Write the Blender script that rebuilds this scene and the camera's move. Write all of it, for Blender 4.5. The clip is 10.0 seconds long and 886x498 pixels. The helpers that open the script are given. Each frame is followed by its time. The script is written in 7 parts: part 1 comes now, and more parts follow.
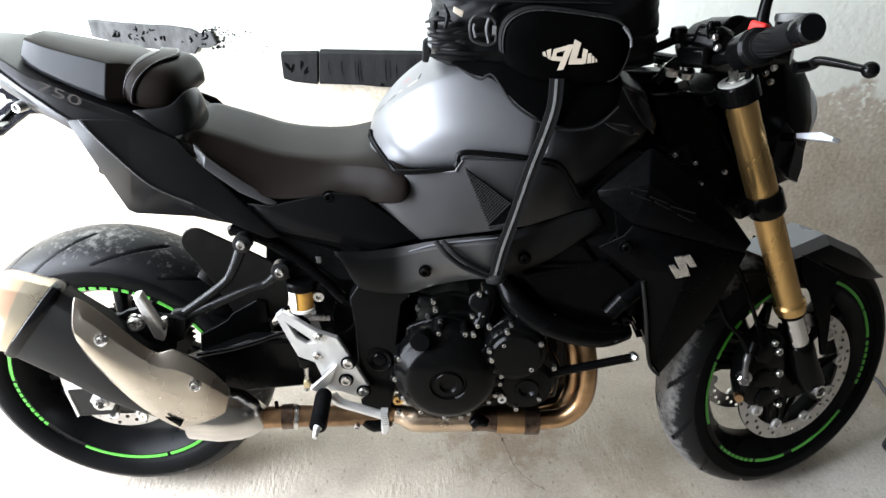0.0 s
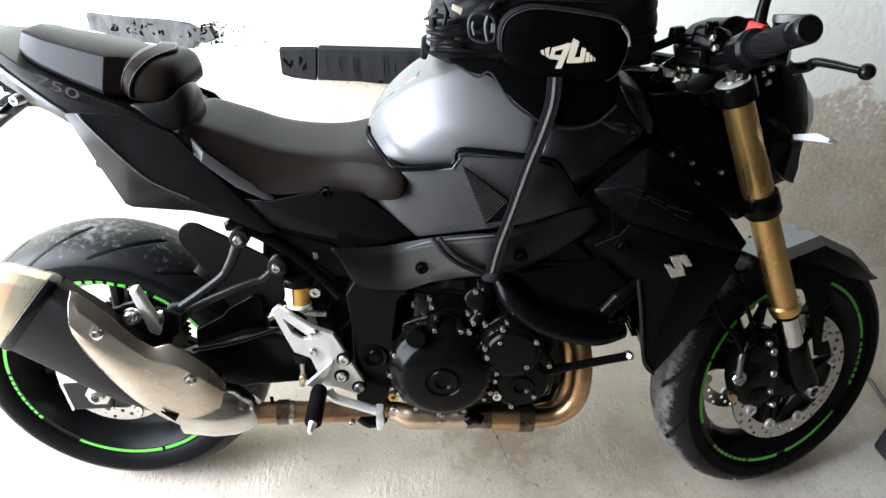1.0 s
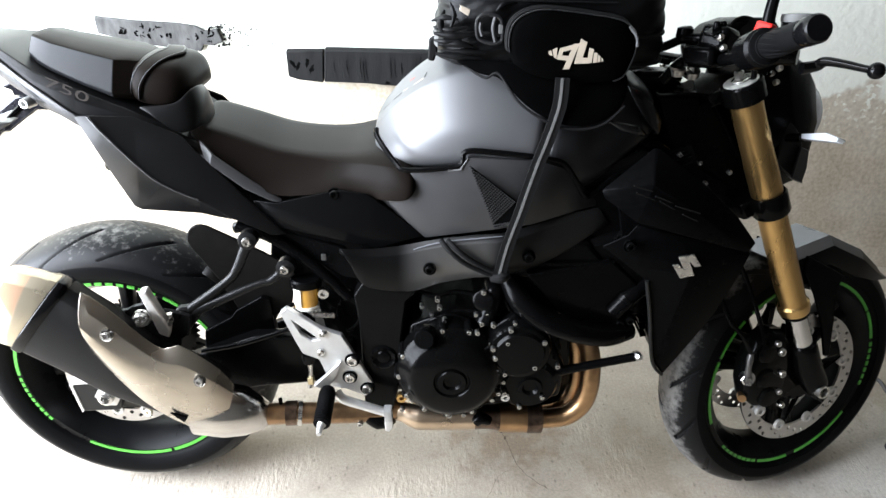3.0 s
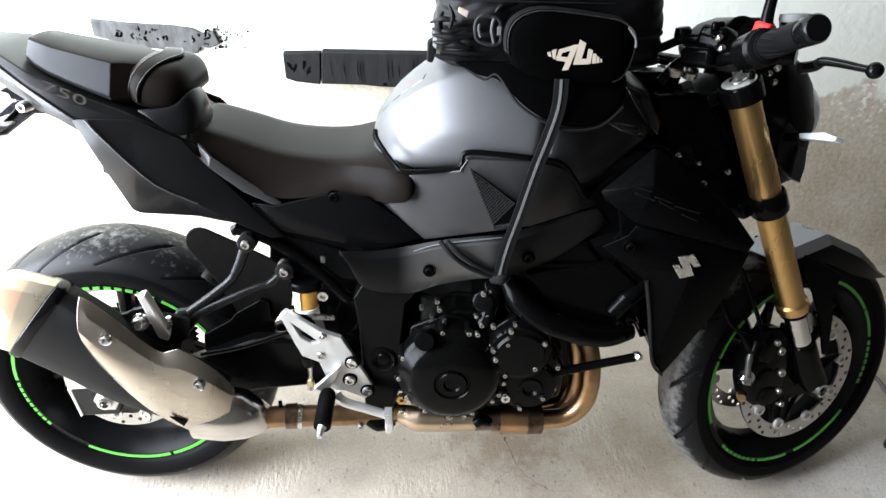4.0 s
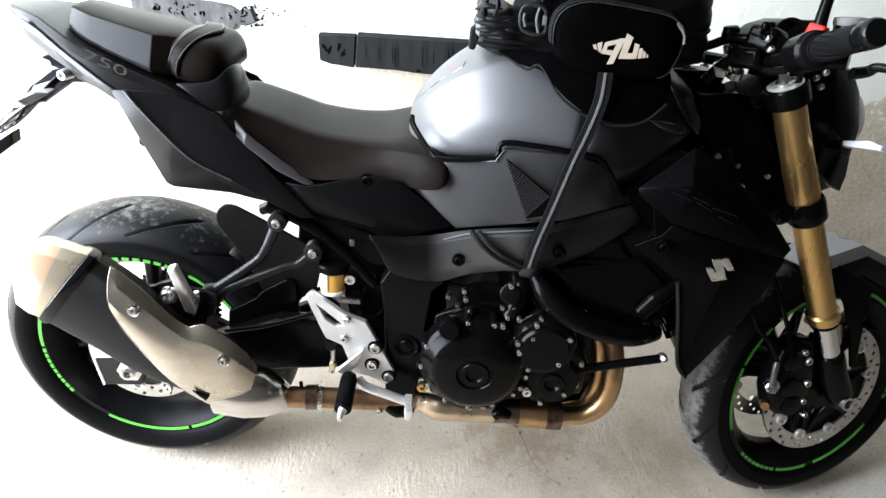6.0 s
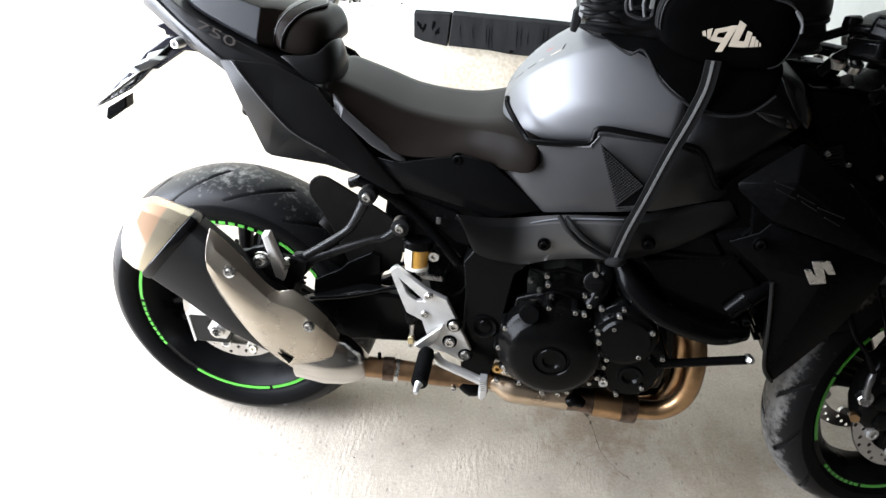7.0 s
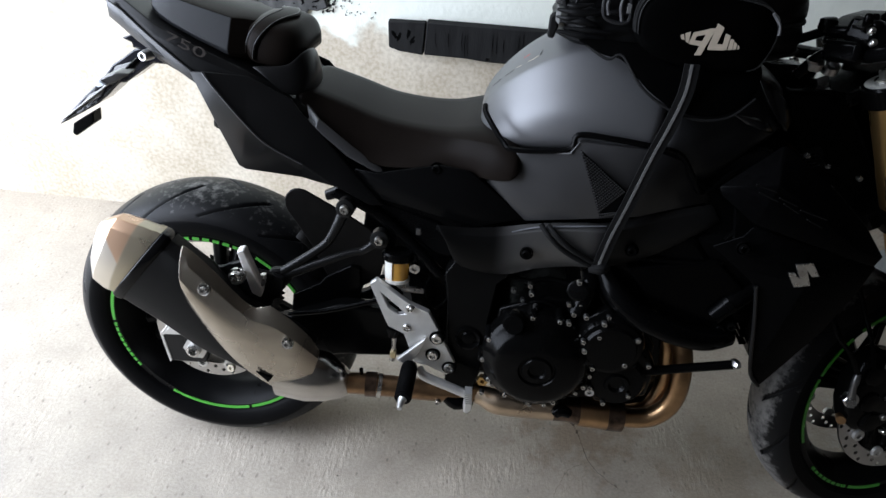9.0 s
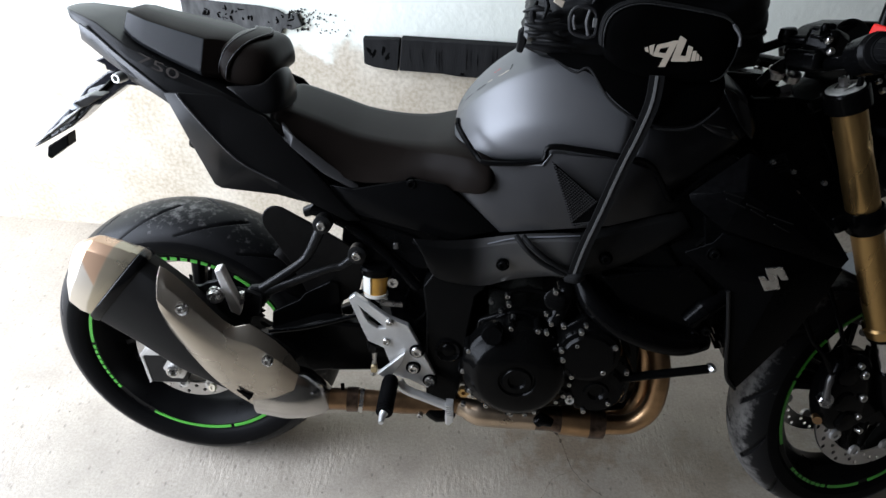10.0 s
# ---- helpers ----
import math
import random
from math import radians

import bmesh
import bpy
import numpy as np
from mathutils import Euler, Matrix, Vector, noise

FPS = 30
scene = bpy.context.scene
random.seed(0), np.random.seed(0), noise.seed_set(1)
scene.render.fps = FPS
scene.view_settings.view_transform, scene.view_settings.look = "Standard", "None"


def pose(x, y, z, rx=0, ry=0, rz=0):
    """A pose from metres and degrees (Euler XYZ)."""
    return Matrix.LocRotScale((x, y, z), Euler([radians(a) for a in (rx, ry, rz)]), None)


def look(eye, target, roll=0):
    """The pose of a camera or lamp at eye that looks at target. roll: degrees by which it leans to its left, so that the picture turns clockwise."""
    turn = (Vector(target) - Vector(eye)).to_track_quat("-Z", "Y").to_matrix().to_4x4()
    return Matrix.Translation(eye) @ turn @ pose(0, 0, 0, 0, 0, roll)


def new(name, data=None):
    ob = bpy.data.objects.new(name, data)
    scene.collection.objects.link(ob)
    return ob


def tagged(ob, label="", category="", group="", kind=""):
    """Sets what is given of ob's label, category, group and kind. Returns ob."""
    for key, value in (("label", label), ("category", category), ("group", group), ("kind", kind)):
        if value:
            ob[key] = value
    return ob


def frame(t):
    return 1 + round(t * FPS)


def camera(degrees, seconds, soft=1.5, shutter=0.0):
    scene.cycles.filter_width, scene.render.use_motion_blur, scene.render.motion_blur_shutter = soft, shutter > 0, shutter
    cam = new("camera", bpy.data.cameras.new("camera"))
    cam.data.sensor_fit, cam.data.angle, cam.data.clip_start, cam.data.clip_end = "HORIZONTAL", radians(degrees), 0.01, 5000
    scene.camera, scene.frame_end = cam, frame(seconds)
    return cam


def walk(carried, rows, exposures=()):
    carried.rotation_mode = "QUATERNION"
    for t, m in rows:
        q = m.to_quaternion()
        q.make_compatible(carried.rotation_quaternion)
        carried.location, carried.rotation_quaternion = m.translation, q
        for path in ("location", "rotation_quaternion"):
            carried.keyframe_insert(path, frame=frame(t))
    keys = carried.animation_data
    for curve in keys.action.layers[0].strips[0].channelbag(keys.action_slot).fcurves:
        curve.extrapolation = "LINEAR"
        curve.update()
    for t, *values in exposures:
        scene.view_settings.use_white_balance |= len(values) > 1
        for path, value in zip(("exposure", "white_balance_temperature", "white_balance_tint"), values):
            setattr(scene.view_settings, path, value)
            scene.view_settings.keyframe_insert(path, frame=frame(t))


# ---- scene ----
cam = camera(66.54, 10.0)
PATH = [
    (0.0, 0.6481, -1.0132, 1.4271, 52.811, -1.292, -0.757),
    (0.5, 0.6509, -1.0132, 1.4233, 52.307, -2.195, -1.182),
    (1.0, 0.6487, -1.0157, 1.4274, 52.626, -1.894, -0.618),
    (1.5, 0.6449, -1.0111, 1.4254, 52.151, -1.636, 0.271),
    (2.0, 0.6462, -1.0131, 1.4245, 52.2, -1.924, -0.485),
    (2.5, 0.6462, -1.0169, 1.4265, 52.566, -1.549, -0.213),
    (4.0, 0.6379, -1.0148, 1.4282, 52.79, -1.384, -0.845),
    (4.5, 0.6386, -1.0114, 1.4236, 51.868, -2.321, -0.854),
    (5.0, 0.6372, -1.0094, 1.4216, 52.466, -2.981, -0.85),
    (5.2, 0.6337, -1.014, 1.4194, 53.044, -2.854, -0.072),
    (6.3, 0.6065, -1.0108, 1.4206, 51.643, -2.926, 3.45),
    (6.5, 0.604, -1.015, 1.4217, 52.131, -1.583, 5.436),
    (7.0, 0.5892, -1.0188, 1.4205, 50.042, -2.148, 9.203),
    (7.5, 0.5813, -1.0199, 1.4183, 52.014, -1.116, 10.913),
    (8.0, 0.578, -1.0131, 1.4168, 52.194, -2.475, 9.182),
    (8.5, 0.5828, -1.0091, 1.4149, 51.153, -2.057, 7.787),
    (9.0, 0.5839, -0.9989, 1.4078, 50.917, -2.188, 6.95),
    (9.5, 0.5922, -0.9996, 1.411, 51.65, -2.055, 6.016),
    (10.0, 0.5991, -1.0059, 1.4153, 52.097, -1.792, 5.029),
]
EXPOSURES = [(0.0, 0.1, 6200, 14), (5.2, 0.15, 6200, 14), (6.3, 0.15, 6200, 14), (7.0, -0.15, 6200, 15), (7.5, -0.82, 6150, 15), (8.0, -1.32, 6100, 15), (9.0, -1.44, 5940, 15), (10.0, -1.34, 5940, 15)]
walk(cam, [(t, pose(x, y, z, rx, ry, rz)) for t, x, y, z, rx, ry, rz in PATH], EXPOSURES)

# ---- sky, sun and the light of the open garage door ----
world = bpy.data.worlds.new("sky")
scene.world = world
world.use_nodes = True
wn = world.node_tree
sky = wn.nodes.new("ShaderNodeTexSky")
sky.sky_type, sky.sun_disc = "NISHITA", False
sky.sun_elevation, sky.sun_rotation = radians(48), radians(200)
wn.links.new(sky.outputs[0], wn.nodes["Background"].inputs[0])
wn.nodes["Background"].inputs[1].default_value = 0.12
sun = new("sun", bpy.data.lights.new("sun", "SUN"))
sun.data.energy, sun.data.angle, sun.data.color = 2.5, radians(0.5), (1, 0.95, 0.88)
sun.matrix_world = look((0, 0, 8), (-1.2, 4.5, 0.5))
door_light = new("door_daylight", bpy.data.lights.new("door_daylight", "AREA"))
door_light.data.shape, door_light.data.size, door_light.data.size_y = "RECTANGLE", 1.9, 2.55
door_light.data.energy, door_light.data.color = 430, (0.90, 0.96, 1.0)
door_light.matrix_world = look((-1.48, -0.29, 1.42), (0.6, 0.4, 1.0))


# ---- materials ----
def material(name, colour, rough=0.5, metal=0.0, vary=0.15, scale=30, bump=0.0, bump_scale=200, coat=0.0, spec=0.5, rough_vary=0.1, stretch=(1, 1, 1)):
    """A surface whose colour, gloss and relief vary at a coarse and a fine scale."""
    m = bpy.data.materials.new(name)
    m.use_nodes = True
    nt = m.node_tree
    b = nt.nodes["Principled BSDF"]
    co = nt.nodes.new("ShaderNodeTexCoord")
    mp = nt.nodes.new("ShaderNodeMapping")
    mp.inputs["Scale"].default_value = stretch
    nt.links.new(co.outputs["Object"], mp.inputs["Vector"])
    n1, n2 = nt.nodes.new("ShaderNodeTexNoise"), nt.nodes.new("ShaderNodeTexNoise")
    n1.inputs["Scale"].default_value, n1.inputs["Detail"].default_value = scale, 6
    n2.inputs["Scale"].default_value, n2.inputs["Detail"].default_value = bump_scale, 3
    for n in (n1, n2):
        nt.links.new(mp.outputs[0], n.inputs["Vector"])
    ramp = nt.nodes.new("ShaderNodeValToRGB")
    ramp.color_ramp.elements[0].position, ramp.color_ramp.elements[1].position = 0.3, 0.72
    c = Vector(colour)
    ramp.color_ramp.elements[0].color = (*(c * (1 - vary)), 1)
    ramp.color_ramp.elements[1].color = (*[min(1, a) for a in c * (1 + vary)], 1)
    nt.links.new(n1.outputs["Fac"], ramp.inputs[0])
    nt.links.new(ramp.outputs[0], b.inputs["Base Color"])
    mr = nt.nodes.new("ShaderNodeMapRange")
    mr.inputs["To Min"].default_value, mr.inputs["To Max"].default_value = max(0.02, rough - rough_vary), min(1, rough + rough_vary)
    nt.links.new(n1.outputs["Fac"], mr.inputs["Value"])
    nt.links.new(mr.outputs[0], b.inputs["Roughness"])
    b.inputs["Metallic"].default_value = metal
    b.inputs["Coat Weight"].default_value = coat
    b.inputs["Specular IOR Level"].default_value = spec
    if bump:
        bp = nt.nodes.new("ShaderNodeBump")
        bp.inputs["Strength"].default_value, bp.inputs["Distance"].default_value = bump, min(0.002, 0.25 / bump_scale)
        nt.links.new(n2.outputs["Fac"], bp.inputs["Height"])
        nt.links.new(bp.outputs[0], b.inputs["Normal"])
    return m


M = dict(
    body=material("matt_black_paint", (0.0055, 0.0054, 0.0055), 0.29, 0, 0.15, 12, 0.05, 900, spec=0.12, rough_vary=0.05),
    panel=material("black_side_panel", (0.0022, 0.0022, 0.0023), 0.24, 0, 0.15, 12, 0.06, 900, spec=0.05, rough_vary=0.05),
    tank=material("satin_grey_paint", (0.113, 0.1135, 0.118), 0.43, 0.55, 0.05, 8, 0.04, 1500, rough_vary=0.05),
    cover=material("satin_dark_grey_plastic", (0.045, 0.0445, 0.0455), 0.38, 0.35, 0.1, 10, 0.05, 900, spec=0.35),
    seam=material("pale_stitching", (0.08, 0.08, 0.082), 0.5, 0.2, 0.1, 10, 0.05, 900),
    seat=material("black_vinyl", (0.0078, 0.006, 0.005), 0.33, 0, 0.12, 14, 0.12, 900, spec=0.032, rough_vary=0.04),
    plastic=material("black_plastic", (0.0018, 0.0018, 0.0019), 0.22, 0, 0.2, 20, 0.08, 700, spec=0.06, rough_vary=0.05),
    frame=material("black_cast_frame", (0.12, 0.118, 0.116), 0.33, 0.8, 0.12, 18, 0.12, 500, spec=0.2),
    engine=material("black_engine_paint", (0.002, 0.002, 0.002), 0.18, 0.0, 0.2, 25, 0.1, 500, spec=0.075, rough_vary=0.06),
    silver=material("cast_aluminium", (0.58, 0.575, 0.56), 0.4, 0.65, 0.1, 40, 0.1, 600),
    steel=material("bolt_steel", (0.55, 0.54, 0.52), 0.28, 1.0, 0.15, 60, 0.05, 500),
    tip=material("polished_stainless", (0.52, 0.50, 0.47), 0.2, 1.0, 0.12, 16, 0.03, 300),
    pipe=material("heat_tinted_steel", (0.42, 0.265, 0.14), 0.33, 1.0, 0.45, 14, 0.08, 300),
    pale_pipe=material("pale_polished_steel", (0.56, 0.44, 0.32), 0.3, 1.0, 0.22, 14, 0.06, 300),
    rust=material("rust_browned_steel", (0.30, 0.185, 0.10), 0.34, 0.85, 0.45, 22, 0.1, 300),
    hanger=material("black_satin_metal", (0.012, 0.012, 0.012), 0.3, 0.3, 0.15, 30, 0.08, 500, spec=0.2),
    burnt=material("burnt_steel_joint", (0.13, 0.09, 0.065), 0.34, 0.95, 0.6, 60, 0.1, 300),
    gold=material("gold_anodised", (0.56, 0.36, 0.14), 0.28, 0.95, 0.08, 20, 0.05, 500, stretch=(1, 1, 0.2)),
    chrome=material("chrome", (0.62, 0.62, 0.62), 0.12, 1.0, 0.05, 30),
    rubber=material("black_rubber", (0.0035, 0.0035, 0.0037), 0.52, 0, 0.25, 9, 0.2, 500, spec=0.04),
    rim=material("black_rim", (0.004, 0.004, 0.0043), 0.3, 0, 0.15, 20, spec=0.1),
    green=material("green_tape", (0.085, 0.42, 0.045), 0.4, 0, 0.06, 30),
    disc=material("brake_disc_steel", (0.45, 0.44, 0.43), 0.3, 1.0, 0.1, 30, 0.05, 500),
    red=material("red_plastic", (0.5, 0.02, 0.015), 0.5, spec=0.1),
    fluid=material("amber_fluid", (0.52, 0.27, 0.04), 0.15, 0, 0.25, 40),
    clear=material("milky_plastic", (0.75, 0.73, 0.66), 0.25),
    fabric=material("black_nylon", (0.0009, 0.0009, 0.0009), 0.8, 0, 0.3, 18, 0.3, 900, spec=0.008),
    nylon=material("black_nylon_sheen", (0.004, 0.004, 0.0042), 0.42, 0, 0.35, 30, 0.5, 700, spec=0.1),
    webbing=material("grey_webbing", (0.12, 0.12, 0.116), 0.8, 0, 0.15, 60, 0.6, 500),
    strap=material("black_webbing", (0.004, 0.004, 0.004), 0.8, 0, 0.2, 60, 0.6, 500, spec=0.2),
    print=material("silver_print", (0.50, 0.43, 0.34), 0.45, 0, 0.08, 60),
    # darker copy of the tank and cover greys, for their shade ahead of the strap
    shaded_cover=material("shaded_grey_cover", (0.014, 0.014, 0.015), 0.3, 0.1, 0.1, 10, 0.05, 900, spec=0.3),
    cap_steel=material("straw_tinted_steel", (0.62, 0.56, 0.44), 0.36, 0.5, 0.08, 20, 0.03, 300),
    scoop=material("carbon_look_plastic", (0.0014, 0.0014, 0.0015), 0.25, 0, 0.35, 160, 0.1, 900, spec=0.02, rough_vary=0.05),
    sleeve=material("black_ceramic_sleeve", (0.008, 0.0078, 0.0076), 0.48, 0.0, 0.15, 20, 0.1, 600, spec=0.1),
    brass=material("yellow_brass", (0.6, 0.5, 0.3), 0.35, 0.9, 0.1, 40),
    gloss=material("gloss_black", (0.003, 0.003, 0.0033), 0.16, 0, 0.1, 20, spec=0.12),
    carrier=material("glossy_carrier_plastic", (0.012, 0.012, 0.015), 0.1, 0, 0.2, 20, 0.35, 45, spec=0.4),
    hugger=material("dusty_black_plastic", (0.006, 0.0055, 0.005), 0.42, 0, 0.3, 60, 0.1, 300, spec=0.12),
    # paler copy of the body paint, for the tail facet that faces the door
    trim=material("lit_black_paint", (0.035, 0.035, 0.036), 0.33, 0.2, 0.06, 10, 0.03, 900, spec=0.3),
    # paler copy of the seat vinyl, for light on the pillion's side
    seat_band=material("lit_black_vinyl", (0.015, 0.0158, 0.0172), 0.4, 0, 0.1, 14, 0.12, 900, spec=0.16, rough_vary=0.05),
    straw=material("straw_brown_steel", (0.34, 0.295, 0.215), 0.3, 0.8, 0.1, 20, 0.03, 300),
    # paler copy of the aluminium, for the light on the passenger peg
    bare=material("lit_bare_aluminium", (0.72, 0.69, 0.66), 0.45, 0.35, 0.1, 40, 0.1, 600),
    fender=material("silver_grey_fender", (0.30, 0.31, 0.335), 0.3, 0.6, 0.05, 8, 0.03, 1500),
    crack=material("earth_filled_crack", (0.085, 0.064, 0.046), 0.95, 0, 0.3, 60),
    hairline=material("faint_hairline", (0.21, 0.175, 0.135), 0.95, 0, 0.3, 60),
    clip=material("dark_clip_plastic", (0.018, 0.018, 0.019), 0.3, 0, 0.1, 40, spec=0.3),
    lens=material("clear_lens_plastic", (0.7, 0.74, 0.8), 0.08, 0, 0.05, 20),
    # near-black for shade inside holes, gouges and creases
    gouge=material("hollow_shade", (0.002, 0.002, 0.002), 0.95, 0, 0.3, 40, spec=0.02),
    wire=material("grey_cable_sheath", (0.06, 0.06, 0.062), 0.5, 0, 0.1, 40),
    foil=material("dull_foil", (0.006, 0.0058, 0.0055), 0.65, 0.0, 0.1, 40, spec=0.05),
    figures=material("worn_brown_foil", (0.016, 0.0118, 0.009), 0.5, 0.0, 0.1, 40, spec=0.1),
    wire_box=material("dark_blue_plastic", (0.012, 0.013, 0.018), 0.5, 0, 0.1, 30, 0.1, 500),
    nose=material("black_satin_plastic", (0.005, 0.005, 0.0055), 0.17, 0, 0.1, 14, 0.02, 900, spec=0.4),
    post=material("black_frame_paint", (0.0025, 0.0025, 0.0025), 0.2, 0.0, 0.15, 18, 0.08, 500, spec=0.06, rough_vary=0.05),
    foam=material("black_foam_rubber", (0.0125, 0.0125, 0.0125), 0.85, 0, 0.35, 15, 0.3, 120, spec=0.15, stretch=(3, 1, 0.5)),
    # paler copy of the foam, for the strip that the door light washes out
    grey_foam=material("lit_foam_rubber", (0.068, 0.068, 0.066), 0.8, 0, 0.4, 30, 0.5, 160, spec=0.2, stretch=(2, 1, 0.7)),
)


def wall_material():
    """White paint down to a ragged line, bare beige render under it, with trowel relief and stains."""
    m = bpy.data.materials.new("painted_render")
    m.use_nodes = True
    nt = m.node_tree
    b = nt.nodes["Principled BSDF"]
    b.inputs["Roughness"].default_value = 0.9
    geo = nt.nodes.new("ShaderNodeNewGeometry")
    sep = nt.nodes.new("ShaderNodeSeparateXYZ")
    nt.links.new(geo.outputs["Position"], sep.inputs[0])

    def noise_node(scale, detail=5):
        n = nt.nodes.new("ShaderNodeTexNoise")
        n.inputs["Scale"].default_value, n.inputs["Detail"].default_value = scale, detail
        nt.links.new(geo.outputs["Position"], n.inputs["Vector"])
        return n

    edge, grain, stain, relief = noise_node(11, 15), noise_node(85, 10), noise_node(3.2, 8), noise_node(38, 6)
    mottle, fleck = noise_node(7, 12), noise_node(62, 6)
    mul = nt.nodes.new("ShaderNodeMath")
    mul.operation, mul.inputs[1].default_value = "MULTIPLY_ADD", 0.26
    nt.links.new(edge.outputs["Fac"], mul.inputs[0])
    fall = nt.nodes.new("ShaderNodeMath")
    fall.operation, fall.inputs[1].default_value = "MULTIPLY_ADD", 0.035
    nt.links.new(sep.outputs["X"], fall.inputs[0])
    nt.links.new(sep.outputs["Z"], fall.inputs[2])
    nt.links.new(fall.outputs[0], mul.inputs[2])
    line = nt.nodes.new("ShaderNodeMapRange")
    line.inputs["From Min"].default_value, line.inputs["From Max"].default_value = 0.815, 0.85
    nt.links.new(mul.outputs[0], line.inputs["Value"])

    def ramp(node, lo, hi, a=0.3, z=0.7):
        r = nt.nodes.new("ShaderNodeValToRGB")
        r.color_ramp.elements[0].position, r.color_ramp.elements[1].position = a, z
        r.color_ramp.elements[0].color, r.color_ramp.elements[1].color = (*lo, 1), (*hi, 1)
        nt.links.new(node.outputs["Fac"], r.inputs[0])
        return r

    white = ramp(stain, (0.74, 0.765, 0.67), (0.85, 0.865, 0.785))
    beige = ramp(grain, (0.38, 0.32, 0.235), (0.62, 0.555, 0.445), 0.34, 0.62)
    patch = ramp(mottle, (0.42, 0.36, 0.27), (0.63, 0.58, 0.485), 0.36, 0.62)
    mb = nt.nodes.new("ShaderNodeMix")
    mb.data_type, mb.inputs["Factor"].default_value = "RGBA", 0.45
    nt.links.new(beige.outputs[0], mb.inputs["A"])
    nt.links.new(patch.outputs[0], mb.inputs["B"])
    near = nt.nodes.new("ShaderNodeMapRange")
    near.inputs["From Min"].default_value, near.inputs["From Max"].default_value = 0.66, 0.83
    nt.links.new(mul.outputs[0], near.inputs["Value"])
    chip = nt.nodes.new("ShaderNodeMapRange")
    chip.inputs["From Min"].default_value, chip.inputs["From Max"].default_value = 0.57, 0.63
    nt.links.new(fleck.outputs["Fac"], chip.inputs["Value"])
    side = nt.nodes.new("ShaderNodeMapRange")
    side.inputs["From Min"].default_value, side.inputs["From Max"].default_value = 0.8, 1.2
    nt.links.new(sep.outputs["X"], side.inputs["Value"])
    spread = nt.nodes.new("ShaderNodeMath")
    spread.operation = "MULTIPLY"
    nt.links.new(near.outputs[0], spread.inputs[0])
    nt.links.new(side.outputs[0], spread.inputs[1])
    chips = nt.nodes.new("ShaderNodeMath")
    chips.operation = "MULTIPLY"
    nt.links.new(spread.outputs[0], chips.inputs[0])
    nt.links.new(chip.outputs[0], chips.inputs[1])
    paint = nt.nodes.new("ShaderNodeMath")
    paint.operation = "MAXIMUM"
    nt.links.new(line.outputs[0], paint.inputs[0])
    nt.links.new(chips.outputs[0], paint.inputs[1])
    mx = nt.nodes.new("ShaderNodeMix")
    mx.data_type = "RGBA"
    nt.links.new(paint.outputs[0], mx.inputs["Factor"])
    nt.links.new(mb.outputs["Result"], mx.inputs["A"])
    nt.links.new(white.outputs[0], mx.inputs["B"])
    nt.links.new(mx.outputs["Result"], b.inputs["Base Color"])
    add = nt.nodes.new("ShaderNodeMath")
    add.operation = "MULTIPLY_ADD"
    add.inputs[1].default_value = 0.35
    nt.links.new(grain.outputs["Fac"], add.inputs[0])
    nt.links.new(relief.outputs["Fac"], add.inputs[2])
    bp = nt.nodes.new("ShaderNodeBump")
    bp.inputs["Strength"].default_value, bp.inputs["Distance"].default_value = 0.35, 0.0045
    nt.links.new(add.outputs[0], bp.inputs["Height"])
    nt.links.new(bp.outputs[0], b.inputs["Normal"])
    return m


